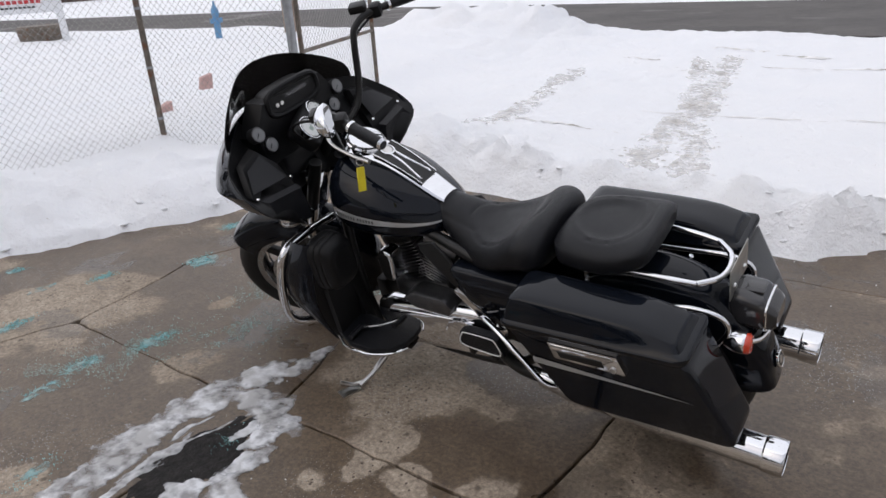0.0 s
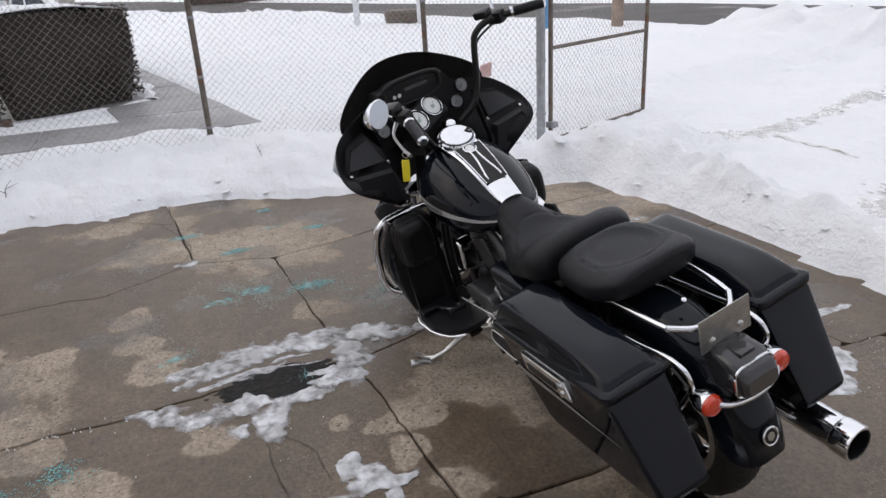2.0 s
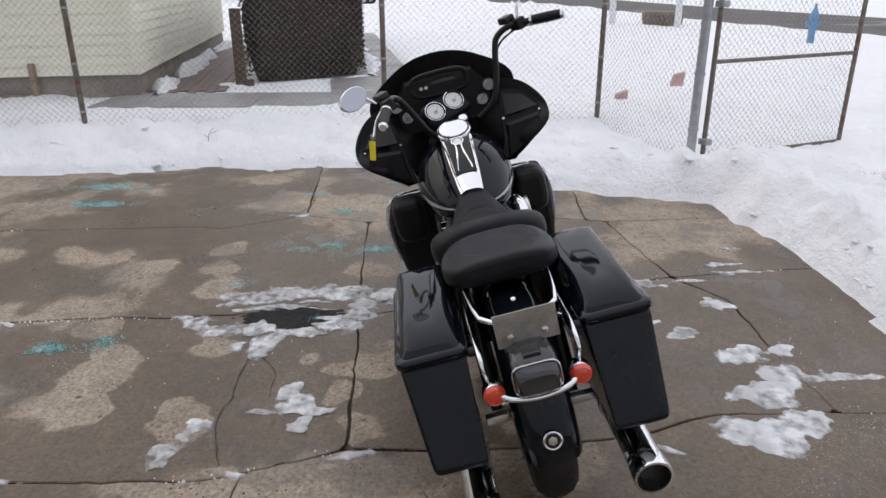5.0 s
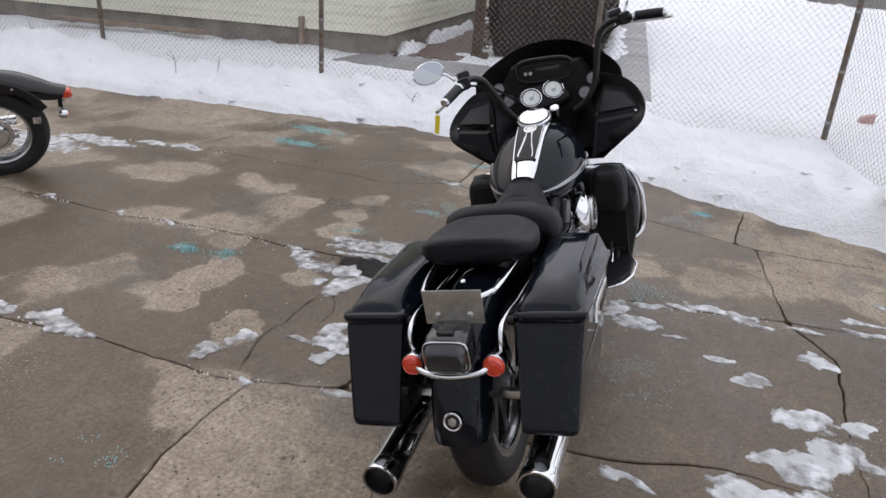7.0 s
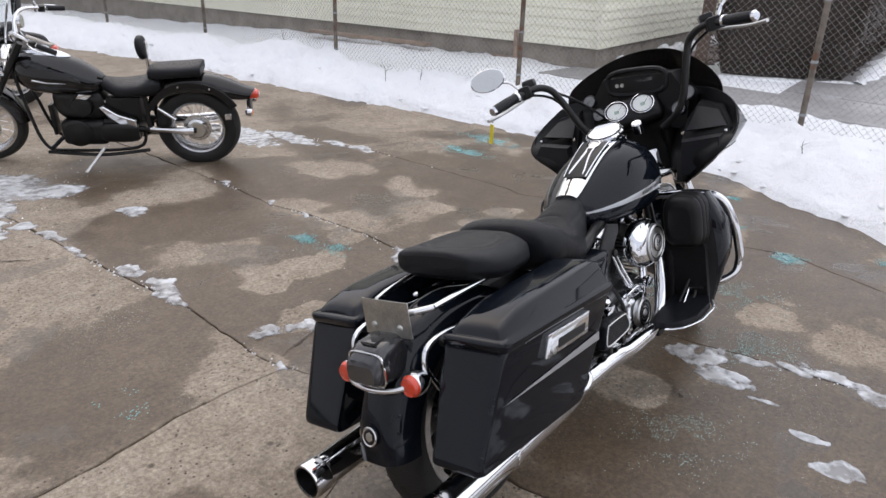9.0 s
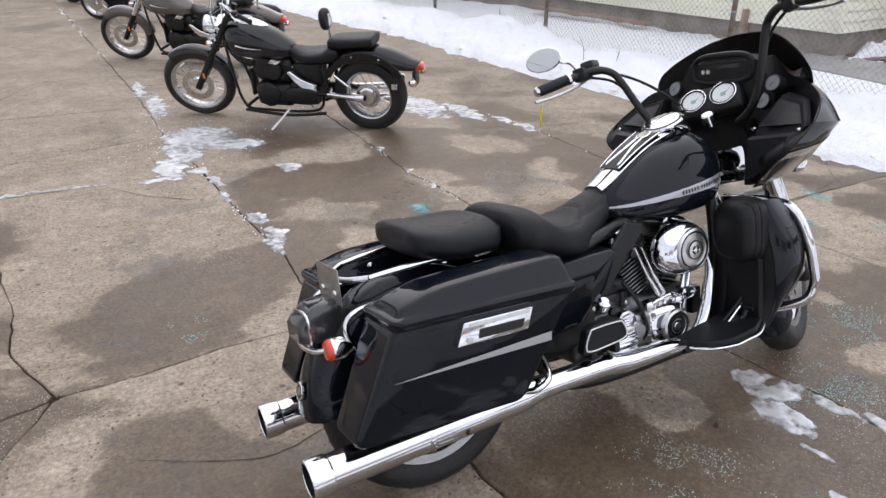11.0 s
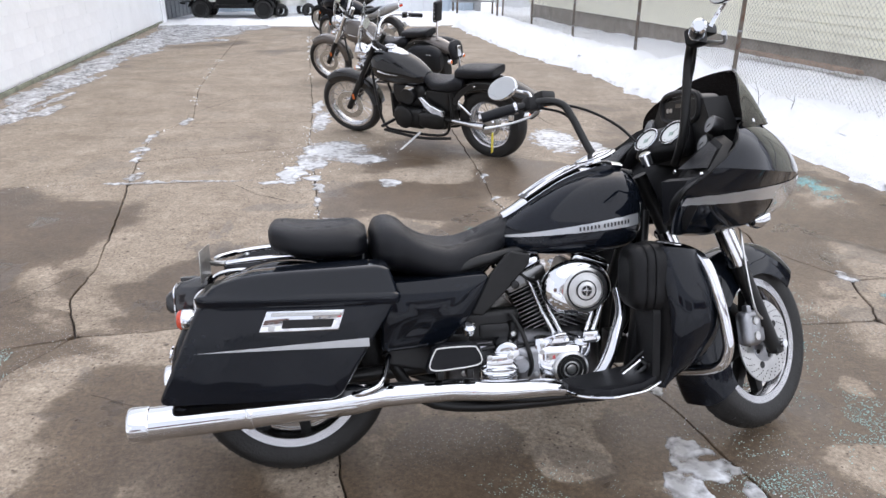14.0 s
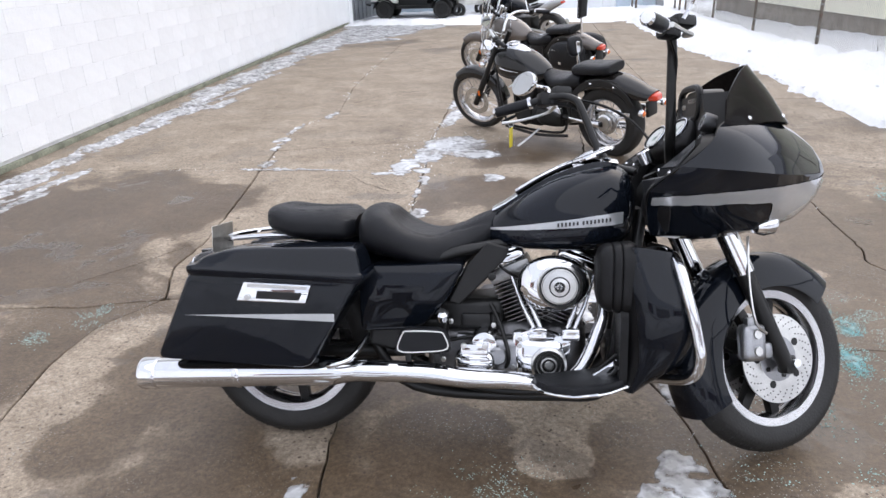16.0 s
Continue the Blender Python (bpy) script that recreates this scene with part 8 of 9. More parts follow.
    for s in (-1, 1):
        part("case_cover", xf(lathe([(0.10, 0), (0.105, 0.02), (0.085, 0.035), (0.01, 0.04)], 28), pose(0.86, 0.14 * s, 0.30, -90 * s)), MATTE, c)
        part("side_case", xf(body([(-0.14, 0.02, -0.05, 0.05), (-0.08, 0.04, -0.075, 0.075), (0.08, 0.04, -0.075, 0.075), (0.14, 0.02, -0.05, 0.05)], 3, 18, 3), at(0.56, 0.135 * s, 0.30)), MATTE, c)
        sc = prism([(0.42, 0.345), (0.54, 0.352), (0.62, 0.42), (0.68, 0.505), (0.645, 0.512), (0.55, 0.445), (0.43, 0.405)], 0.110, 0.155, "y", 0.014, 3)
        part("side_panel", sc if s > 0 else flip_y(sc), CHROME, c, "chrome side cover")
    for sgn in (-1, 1):
        t = Matrix.Translation((0.82, 0, 0.34)) @ Matrix.Rotation(radians(32 * sgn), 4, "Y")
        cyl = part("cylinder", lathe([(0.055, 0.03), (0.055, 0.20)], 20, t), MATTE, c)
        for i in range(8):
            part("fin", xf(rbox((0, 0, 0.055 + i * 0.018), (0.14, 0.15, 0.005), 0.002, 1), t), MATTE, cyl)
        part("rocker_box", xf(rbox((0, 0, 0.225), (0.12, 0.15, 0.06), 0.02, 2), t), STEEL, cyl)
    part("air_box", xf(lathe([(0.075, -0.03), (0.08, 0.0), (0.07, 0.02), (0.02, 0.03)], 24), pose(0.80, 0.13, 0.50, -90)), MATTE, c)
    part("engine_block", join(xf(body([(0.64, 0.06, 0.40, 0.52), (0.68, 0.095, 0.36, 0.60), (0.82, 0.105, 0.36, 0.615), (0.96, 0.098, 0.38, 0.615), (1.02, 0.06, 0.44, 0.58)], 3.0, 22, 3), at(0, 0, 0)), rbox((0.52, 0, 0.46), (0.26, 0.17, 0.20), 0.04, 2)), MATTE, c, "black finned engine top")
    for s in (-1, 1):
        ac = prism([(0.70, 0.595), (0.80, 0.535), (0.845, 0.545), (0.80, 0.605)], 0.10, 0.150, "y", 0.012, 2)
        part("rocker_cover", ac if s > 0 else flip_y(ac), CHROME, c, "chrome rocker cover")
    part("chin_guard", rbox((1.06, 0, 0.36), (0.03, 0.10, 0.24), 0.01), MATTE, c)
    for z in (0.17, 0.27):
        part("exhaust_pipe", tube([(1.02, -0.14, 0.47), (0.98, -0.20, 0.36), (0.80, -0.22, z + 0.02), (0.3, -0.20, z), (-0.12, -0.20, z + 0.03)], [0.022, 0.026, 0.03, 0.036, 0.038], 16), CHROME, c, "long chrome exhaust")
    part("floor_rail", tube([(1.10, 0.16, 0.15), (0.70, 0.17, 0.13), (0.36, 0.15, 0.16)], 0.014, 8), MATTE, c)
    part("side_stand", tube([(0.70, 0.13, 0.17), (0.76, 0.24, 0.10), (0.80, 0.335, 0.055)], [0.012, 0.010, 0.011], 8), STEEL, c, "steel side stand")
    part("shock", rod((0.14, 0.13, 0.40), (0.26, 0.13, 0.49), 0.014), CHROME, c)
    part("rear_hub_cover", lathe([(0.075, 0.07), (0.078, 0.085), (0.05, 0.10), (0.02, 0.105)], 24, wheel_at(0, 0, 0.305)), CHROME, c)
    part("drive_housing", tube([(0.02, 0.12, 0.305), (0.10, 0.130, 0.308), (0.20, 0.130, 0.314), (0.34, 0.125, 0.322)], [0.036, 0.030, 0.020, 0.016], 14), CHROME, c, "chrome drive shaft housing")
    for i in range(5):
        part("hub_fin", lathe([(0.058, 0.088 + i * 0.006), (0.062, 0.090 + i * 0.006), (0.058, 0.092 + i * 0.006)], 20, wheel_at(0, 0, 0.307)), STEEL, c)
    return c


cruiser("black cruiser motorcycle with wire wheels, clear windscreen and oval rider backrest", pose(-1.80, -1.94, 0, -9.5, 0, -38.5) @ Matrix.Scale(0.97, 4), OLIVE, True, fender_paint=BROWN)
cruiser("pewter-brown cruiser motorcycle with windscreen and studded saddlebags", pose(-1.46, -5.10, 0, -9.5, 0, -37.0), PEWTER, True, True, steer=12)


def sport_bike(label, m, paint, paint2):
    c = thing("sport_motorcycle", label, "motorcycle", "motorcycles parked along the yard", m=m)
    for x, R, w in ((0, 0.31, 0.16), (1.40, 0.30, 0.12)):
        wh = part("wheel", tyre_shape(R, R - 0.085, w), RUBBER, c, "black tyre on a cast wheel", m=wheel_at(x, 0, R - 0.005))
        part("rim", lathe([(R - 0.08, -w * 0.4), (R - 0.10, -w * 0.2), (R - 0.10, w * 0.2), (R - 0.08, w * 0.4), (R - 0.09, w * 0.38), (R - 0.09, -w * 0.38)], 40, None, True), STEEL, wh)
        for i in range(5):
            part("spoke", xf(prism([(0.03, -0.02), (R - 0.10, -0.012), (R - 0.10, 0.012), (0.03, 0.02)], -0.015, 0.015, "z", 0.004), Matrix.Rotation(i * math.tau / 5, 4, "Z")), STEEL, wh)
        part("brake_disc", lathe([(0.06, 0.055), (0.14, 0.055), (0.14, 0.06), (0.06, 0.06)], 36, None, True), STEEL, wh)
    part("front_fender", arc_fender(1.40, 0.295, 0.325, 40, 150, 0.07, 0.05, 18), paint, c)
    for s in (-1, 1):
        part("fork_leg", tube([(1.40, 0.10 * s, 0.29), (1.20, 0.10 * s, 0.80)], 0.028, 12, k=1), paint2, c)
        part("handlebar", tube([(1.14, 0.05 * s, 0.95), (1.10, 0.20 * s, 0.98), (1.0, 0.34 * s, 0.96)], 0.012, 8), MATTE, c)
        part("mirror", xf(body([(-0.02, 0.04, -0.03, 0.03), (0.03, 0.06, -0.04, 0.04), (0.06, 0.03, -0.02, 0.02)], 2.4, 14, 3), at(1.20, 0.33 * s, 1.10)), MATTE, c)
        part("mirror_stem", rod((1.25, 0.16 * s, 1.0), (1.22, 0.31 * s, 1.09), 0.008), MATTE, c)
        sh = prism([(0.55, 0.30), (1.02, 0.26), (1.26, 0.50), (1.30, 0.80), (1.05, 0.72), (0.85, 0.60)], 0.13, 0.20, "y", 0.03, 2)
        part("side_fairing", sh if s > 0 else flip_y(sh), paint, c)
    part("nose_fairing", body([(1.02, 0.14, 0.74, 0.95), (1.18, 0.20, 0.72, 1.04), (1.34, 0.17, 0.72, 0.98), (1.46, 0.09, 0.75, 0.88), (1.52, 0.03, 0.78, 0.83)], 2.4, 24, 4), paint, c)
    part("windscreen", body([(1.10, 0.12, 0.98, 1.12), (1.24, 0.12, 0.96, 1.06), (1.38, 0.05, 0.93, 0.96)], 2.2, 18, 3), TINT, c)
    part("headlight", rbox((1.47, 0, 0.82), (0.06, 0.20, 0.07), 0.025, 2), SMOKE, c)
    part("fuel_tank", body([(0.55, 0.08, 0.66, 0.78), (0.70, 0.15, 0.65, 0.86), (0.88, 0.17, 0.66, 0.90), (1.02, 0.12, 0.70, 0.86)], 2.4, 24, 4), paint, c)
    part("seat", body([(0.08, 0.10, 0.76, 0.83), (0.25, 0.14, 0.70, 0.80), (0.45, 0.14, 0.66, 0.75), (0.60, 0.08, 0.68, 0.76)], 2.7, 20, 4), VINYL, c)
    part("tail_fairing", body([(-0.30, 0.03, 0.82, 0.88), (-0.18, 0.09, 0.76, 0.89), (0.05, 0.14, 0.66, 0.84), (0.40, 0.12, 0.58, 0.72)], 2.4, 22, 4), paint2, c)
    part("tail_lamp", rbox((-0.29, 0, 0.84), (0.03, 0.10, 0.04), 0.01), REDLENS, c)
    part("engine", join(rbox((0.78, 0, 0.40), (0.42, 0.34, 0.34), 0.06, 3), rbox((0.50, 0, 0.45), (0.24, 0.26, 0.26), 0.05, 2)), MATTE, c)
    part("swing_arm", join(rod((0, 0.11, 0.305), (0.50, 0.11, 0.38), 0.028), rod((0, -0.11, 0.305), (0.50, -0.11, 0.38), 0.028)), STEEL, c)
    part("muffler", tube([(0.55, -0.16, 0.24), (0.25, -0.18, 0.30), (-0.20, -0.20, 0.46)], [0.03, 0.045, 0.05], 16), STEEL, c)
    part("rear_hugger", arc_fender(0, 0.305, 0.34, 40, 150, 0.09, 0.04, 16), MATTE, c)
    part("side_stand", tube([(0.60, 0.13, 0.22), (0.68, 0.26, 0.06)], 0.011, 8), STEEL, c)
    part("reflector", rbox((1.30, 0.135, 0.48), (0.03, 0.01, 0.06), 0.004), AMBER, c)
    return c


sport_bike("black and silver sport motorcycle with pale tail and fork", pose(-1.05, -9.55, 0, -9, 0, -37), GLOSS, SILVER)
sport_bike("black sport motorcycle standing at the row's end", pose(-0.62, -12.70, 0, -9, 0, -37), GLOSS, MATTE)


# ---- utility vehicle at the far end ----
def build_utv():
    u = thing("utility_vehicle", "pale camouflage side-by-side utility vehicle with black roll cage", "utility vehicle", m=pose(3.22, -17.50, 0.03, 0, 0, 0))
    for x in (-0.85, 0.85):
        for y in (-0.50, 0.50):
            w = part("wheel", tyre_shape(0.265, 0.15, 0.22), RUBBER, u, "knobbly black tyre", m=wheel_at(x, y, 0.262))
            part("rim", lathe([(0.15, -0.08), (0.13, -0.05), (0.05, -0.06), (0.05, 0.06), (0.13, 0.05), (0.15, 0.08)], 24), MATTE, w)
            part("arch", arc_fender(x, 0.262, 0.33, 10, 170, 0.14, 0.03, 14), PLASTIC, u, m=at(0, y, 0))
    part("chassis", rbox((0, 0, 0.36), (2.0, 0.80, 0.16), 0.04), MATTE, u)
    part("cargo_bed", rbox((-0.80, 0, 0.70), (0.80, 1.08, 0.28), 0.05, 2), CAMO, u, "pale camouflage cargo bed")
    part("bed_stripe", rbox((-0.80, 0, 0.56), (0.76, 1.10, 0.06), 0.01), MATTE, u)
    part("hood", loft([[(x, y * w, z) for y, z in ((-1, z0), (1, z0), (1, z1 - 0.05), (0.8, z1), (-0.8, z1), (-1, z1 - 0.05))] for x, w, z0, z1 in ((0.45, 0.55, 0.45, 0.92), (0.80, 0.52, 0.48, 0.90), (1.15, 0.46, 0.50, 0.76), (1.28, 0.38, 0.50, 0.66))]), CAMO, u, "pale camouflage hood")
    part("door_panel", rbox((0.0, 0.52, 0.56), (0.85, 0.05, 0.36), 0.03), PLASTIC, u)
    part("door_panel", rbox((0.0, -0.52, 0.56), (0.85, 0.05, 0.36), 0.03), PLASTIC, u)
    for y in (-0.24, 0.24):
        s = part("seat", join(rbox((-0.10, y, 0.62), (0.45, 0.42, 0.12), 0.04), xf(rbox((0, 0, 0.25), (0.12, 0.42, 0.52), 0.04), pose(-0.36, y, 0.64, 0, -12, 0))), VINYL, u)
    for y in (-0.53, 0.53):
        part("cage_tube", tube([(0.55, y, 0.88), (0.38, y, 1.30), (0.22, y, 1.62), (-0.35, y, 1.64), (-0.44, y, 1.20), (-0.46, y, 0.70)], 0.022, 8), MATTE, u)
    for x, z in ((0.22, 1.62), (-0.35, 1.64), (-0.45, 1.2)):
        part("cage_bar", rod((x, -0.53, z), (x, 0.53, z), 0.02), MATTE, u)
    part("steering_wheel", xf(lathe([(0.15, -0.012), (0.17, 0), (0.15, 0.012), (0.14, 0)], 24, None, True), pose(0.28, 0.24, 0.92, 0, -60, 0)), PLASTIC, u)
    for y in (-0.33, 0.33):
        part("headlight", rbox((1.24, y, 0.68), (0.08, 0.16, 0.07), 0.02), SMOKE, u)
    part("bumper", tube([(1.28, -0.42, 0.40), (1.42, -0.36, 0.42), (1.42, 0.36, 0.42), (1.28, 0.42, 0.40)], 0.025, 8), MATTE, u)
    q = thing("quad_bike", "pale camouflage small quad standing behind the utility vehicle", "quad", m=pose(1.70, -17.95, 0.02, 0, 0, 200))
    for x in (-0.40, 0.40):
        for y in (-0.32, 0.32):
            part("wheel", tyre_shape(0.20, 0.10, 0.18), RUBBER, q, m=wheel_at(x, y, 0.198))
    part("body", join(rbox((0, 0, 0.40), (0.8, 0.30, 0.16), 0.05), rbox((0.36, 0, 0.52), (0.34, 0.66, 0.07), 0.03), rbox((-0.36, 0, 0.52), (0.34, 0.66, 0.07), 0.03)), CAMO, q)
    part("seat", rbox((-0.15, 0, 0.60), (0.5, 0.26, 0.10), 0.04), VINYL, q)
    part("handlebar", tube([(0.22, -0.30, 0.80), (0.28, -0.1, 0.72), (0.28, 0.1, 0.72), (0.22, 0.30, 0.80)], 0.014, 8), MATTE, q)
    part("number_panel", rbox((0.42, 0, 0.66), (0.05, 0.24, 0.16), 0.02), PLASTIC, q)


build_utv()

rack = thing("metal_rack", "rusty steel storage rack with odds and ends in the snow", "rack", m=pose(-3.6, -17.6, 0.05, 0, 0, 8))
for x in (-0.6, 0.6):
    for y in (-0.25, 0.25):
        part("upright", rod((x, y, 0), (x, y, 2.1), 0.03, 8), RUST, rack)
for z in (0.45, 1.0, 1.6):
    part("shelf", rbox((0, 0, z), (1.3, 0.55, 0.04), 0.005), GALV, rack)
part("box", rbox((-0.2, 0, 1.78), (0.5, 0.4, 0.30), 0.02), RUST, rack)
part("bundle", rbox((0.2, 0, 0.60), (0.6, 0.4, 0.24), 0.06, 3), WHITE, rack)
shed = thing("wall_neighbour", "pale steel neighbouring shed beyond the fence", "wall", kind="structure")
for i in range(6):
    part("panel", rbox((-5.0 - i * 0.62, -21.0, 1.3), (0.61, 0.08, 2.6), 0.015), WHITEMETAL, shed)


# ---- things on the lawn and at the street ----
sign = thing("yard_sign", "white wooden yard sign with a red shape and unreadable lines", "sign", m=pose(-19.6, 7.6, 0.10, 0, 0, 56))
for x in (-0.95, 0.95):
    part("post", rbox((x, 0, 1.1), (0.16, 0.12, 2.3), 0.01), WHITE, sign)
pan = part("panel", rbox((0, -0.02, 1.55), (1.75, 0.07, 1.35), 0.01), WHITE, sign)
for z, w in ((1.15, 1.2), (1.02, 0.9)):
    for i in range(9):
        part("text_bar", rbox((-w / 2 + w * (i + 0.5) / 9, -0.062, z), (w / 9 * 0.72, 0.008, 0.085 if z > 1.1 else 0.045), 0), REDSIGN if z > 1.1 else MATTE, pan)
part("red_shape", xf(lathe([(0.20, 0), (0.20, 0.008)], 24), pose(0.1, -0.058, 1.55, 90)), REDSIGN, pan)
solid("planter", lathe([(0.42, 0), (0.55, 0.10), (0.60, 0.45), (0.55, 0.52), (0.3, 0.50)], 20, at(-20.2, 8.3, 0.12)), RUST, "rust-brown dry shrub tub standing by the sign", "planter")
hyd = thing("fire_hydrant", "pale blue fire hydrant standing in the snow", "hydrant", m=pose(-14.6, 9.88, 0.14) @ Matrix.Diagonal((0.72, 0.72, 1.02, 1)))
part("barrel", lathe([(0.14, 0), (0.14, 0.05), (0.105, 0.07), (0.10, 0.55), (0.125, 0.57), (0.125, 0.61), (0.11, 0.68), (0.06, 0.76), (0.03, 0.80), (0.03, 0.86)], 20), HYDRANT, hyd)
for a in (0, 90, 180):
    part("outlet", xf(lathe([(0.05, 0.08), (0.05, 0.16), (0.06, 0.16), (0.06, 0.20), (0.02, 0.22)], 14), pose(0, 0, 0.45, 90, 0, a)), HYDRANT, hyd)
pole = thing("utility_pole", "weathered brown wooden utility pole beside the street", "pole", m=pose(-14.5, 11.9, 0.0))
part("shaft", tube([(0, 0, -0.1), (0, 0, 4), (0.02, 0, 9.0)], [0.15, 0.13, 0.10], 14, k=2), TIMBER, pole)
part("cross_arm", rbox((0, 0, 8.4), (0.12, 2.2, 0.12), 0.01), TIMBER, pole)
for i, (x, y, z, a, h) in enumerate(((-6.42, 3.70, 0.20, 100, 0.20), (-6.78, 4.43, 0.39, 80, 0.16))):
    solid("edging_block", prism([(-0.07, 0), (0.07, 0), (0.085, h), (-0.04, h * 0.8)], -0.04, 0.04, "y", 0.01), PINKBLOCK, "pinkish broken edging block sticking out of the snow", "block", group="edging blocks", m=pose(x, y, z, 0, 0, a))


def far_house(label, x, y, turn, w, d, h, material, n):
    o = thing("far_house", label, "house", "houses across the street", m=pose(x, y, 0.1, 0, 0, turn))
    part("wall", rbox((0, 0, h / 2), (d, w, h), 0.03), material, o)
    part("roof", prism([(-d / 2 - 0.4, h - 0.05), (0, h + 2.2), (d / 2 + 0.4, h - 0.05)], -w / 2 - 0.4, w / 2 + 0.4, "y", 0.05), ROOF, o)
    for i in range(n):
        yy = -w / 2 + w * (i + 0.5) / n
        if i == n // 2:
            part("door", rbox((d / 2 + 0.03, yy, 1.05), (0.08, 1.0, 2.1), 0.02), REDSIGN if n % 2 else WHITE, o)
        else:
            win = part("window", rbox((d / 2 + 0.03, yy, 1.6), (0.10, 1.3, 1.5), 0.02), WHITE, o)
            part("pane", rbox((d / 2 + 0.09, yy, 1.6), (0.02, 1.1, 1.3), 0), GLASS, win)
    part("step", rbox((d / 2 + 0.5, 0, 0.15), (1.0, 2.0, 0.3), 0.03), GRAYWALK, o)


far_house("long dark brick building with snow on its roof", -84, 20, -12, 26, 10, 5.5, FARBRICK, 9)
far_house("dark brick house with snow on its roof", -80, 42, -30, 14, 9, 5.5, FARBRICK, 5)
far_house("pale rendered house across the street", -62, -9, 2, 12, 9, 4.5, FARPALE, 4)
far_house("pale rendered house across the street", -66, -26, 4, 13, 9, 5.0, FARPALE, 5)
far_house("brown brick house beyond the street", -34, 40, -75, 15, 9, 5.0, FARBRICK, 5)
far_house("pale house beyond the street", -12, 42, -88, 14, 9, 5.0, FARPALE, 5)
far_house("brown brick house beyond the street", 10, 42, -92, 14, 9, 5.0, FARBRICK, 5)


def build_pickup():
    t = thing("pickup_truck", "white pickup truck parked across the lawn", "truck", m=pose(-45.5, -4.2, 0.08, 0, 0, 80))
    side = [(-2.6, 0.45), (2.6, 0.45), (2.65, 0.85), (2.4, 1.05), (1.25, 1.12), (0.75, 1.75), (-0.65, 1.78), (-0.75, 1.15), (-2.6, 1.12)]
    part("body", prism(side, -0.92, 0.92, "y", 0.06, 2), WHITE, t)
    for y in (-0.925, 0.925):
        part("side_window", prism([(1.05, 1.15), (0.68, 1.66), (0.08, 1.68), (0.08, 1.15)], y - 0.01, y + 0.01, "y"), GLASS, t)
        part("side_window", prism([(-0.02, 1.15), (-0.02, 1.68), (-0.55, 1.68), (-0.60, 1.15)], y - 0.01, y + 0.01, "y"), GLASS, t)
        for x in (-1.65, 1.65):
            w = part("wheel", tyre_shape(0.38, 0.22, 0.24), RUBBER, t, m=wheel_at(x, y * 0.9, 0.37))
            part("rim", lathe([(0.22, -0.1), (0.10, -0.06), (0.10, 0.06), (0.22, 0.1)], 20), STEEL, w)
    part("bumper", rbox((2.66, 0, 0.55), (0.15, 1.8, 0.18), 0.05), CHROME, t)


build_pickup()


# ---- snow left lying on the concrete ----
def lump(x, y, rx, ry, deg, seed, h=0.022, material=SLUSH, label="dirty remnant of slushy snow on the concrete", rag=0.75):
    shape = patch(x, y, rx, ry, radians(deg), seed, max(h, 0.006), rag)
    if y > 4.2:
        shape = ([(a, b, snow_z(a, b) + 0.004 + c * 0.5) for a, b, c in shape[0]], shape[1])
    solid("snow_patch", shape, material, label, "snow patch", group="snow patches")


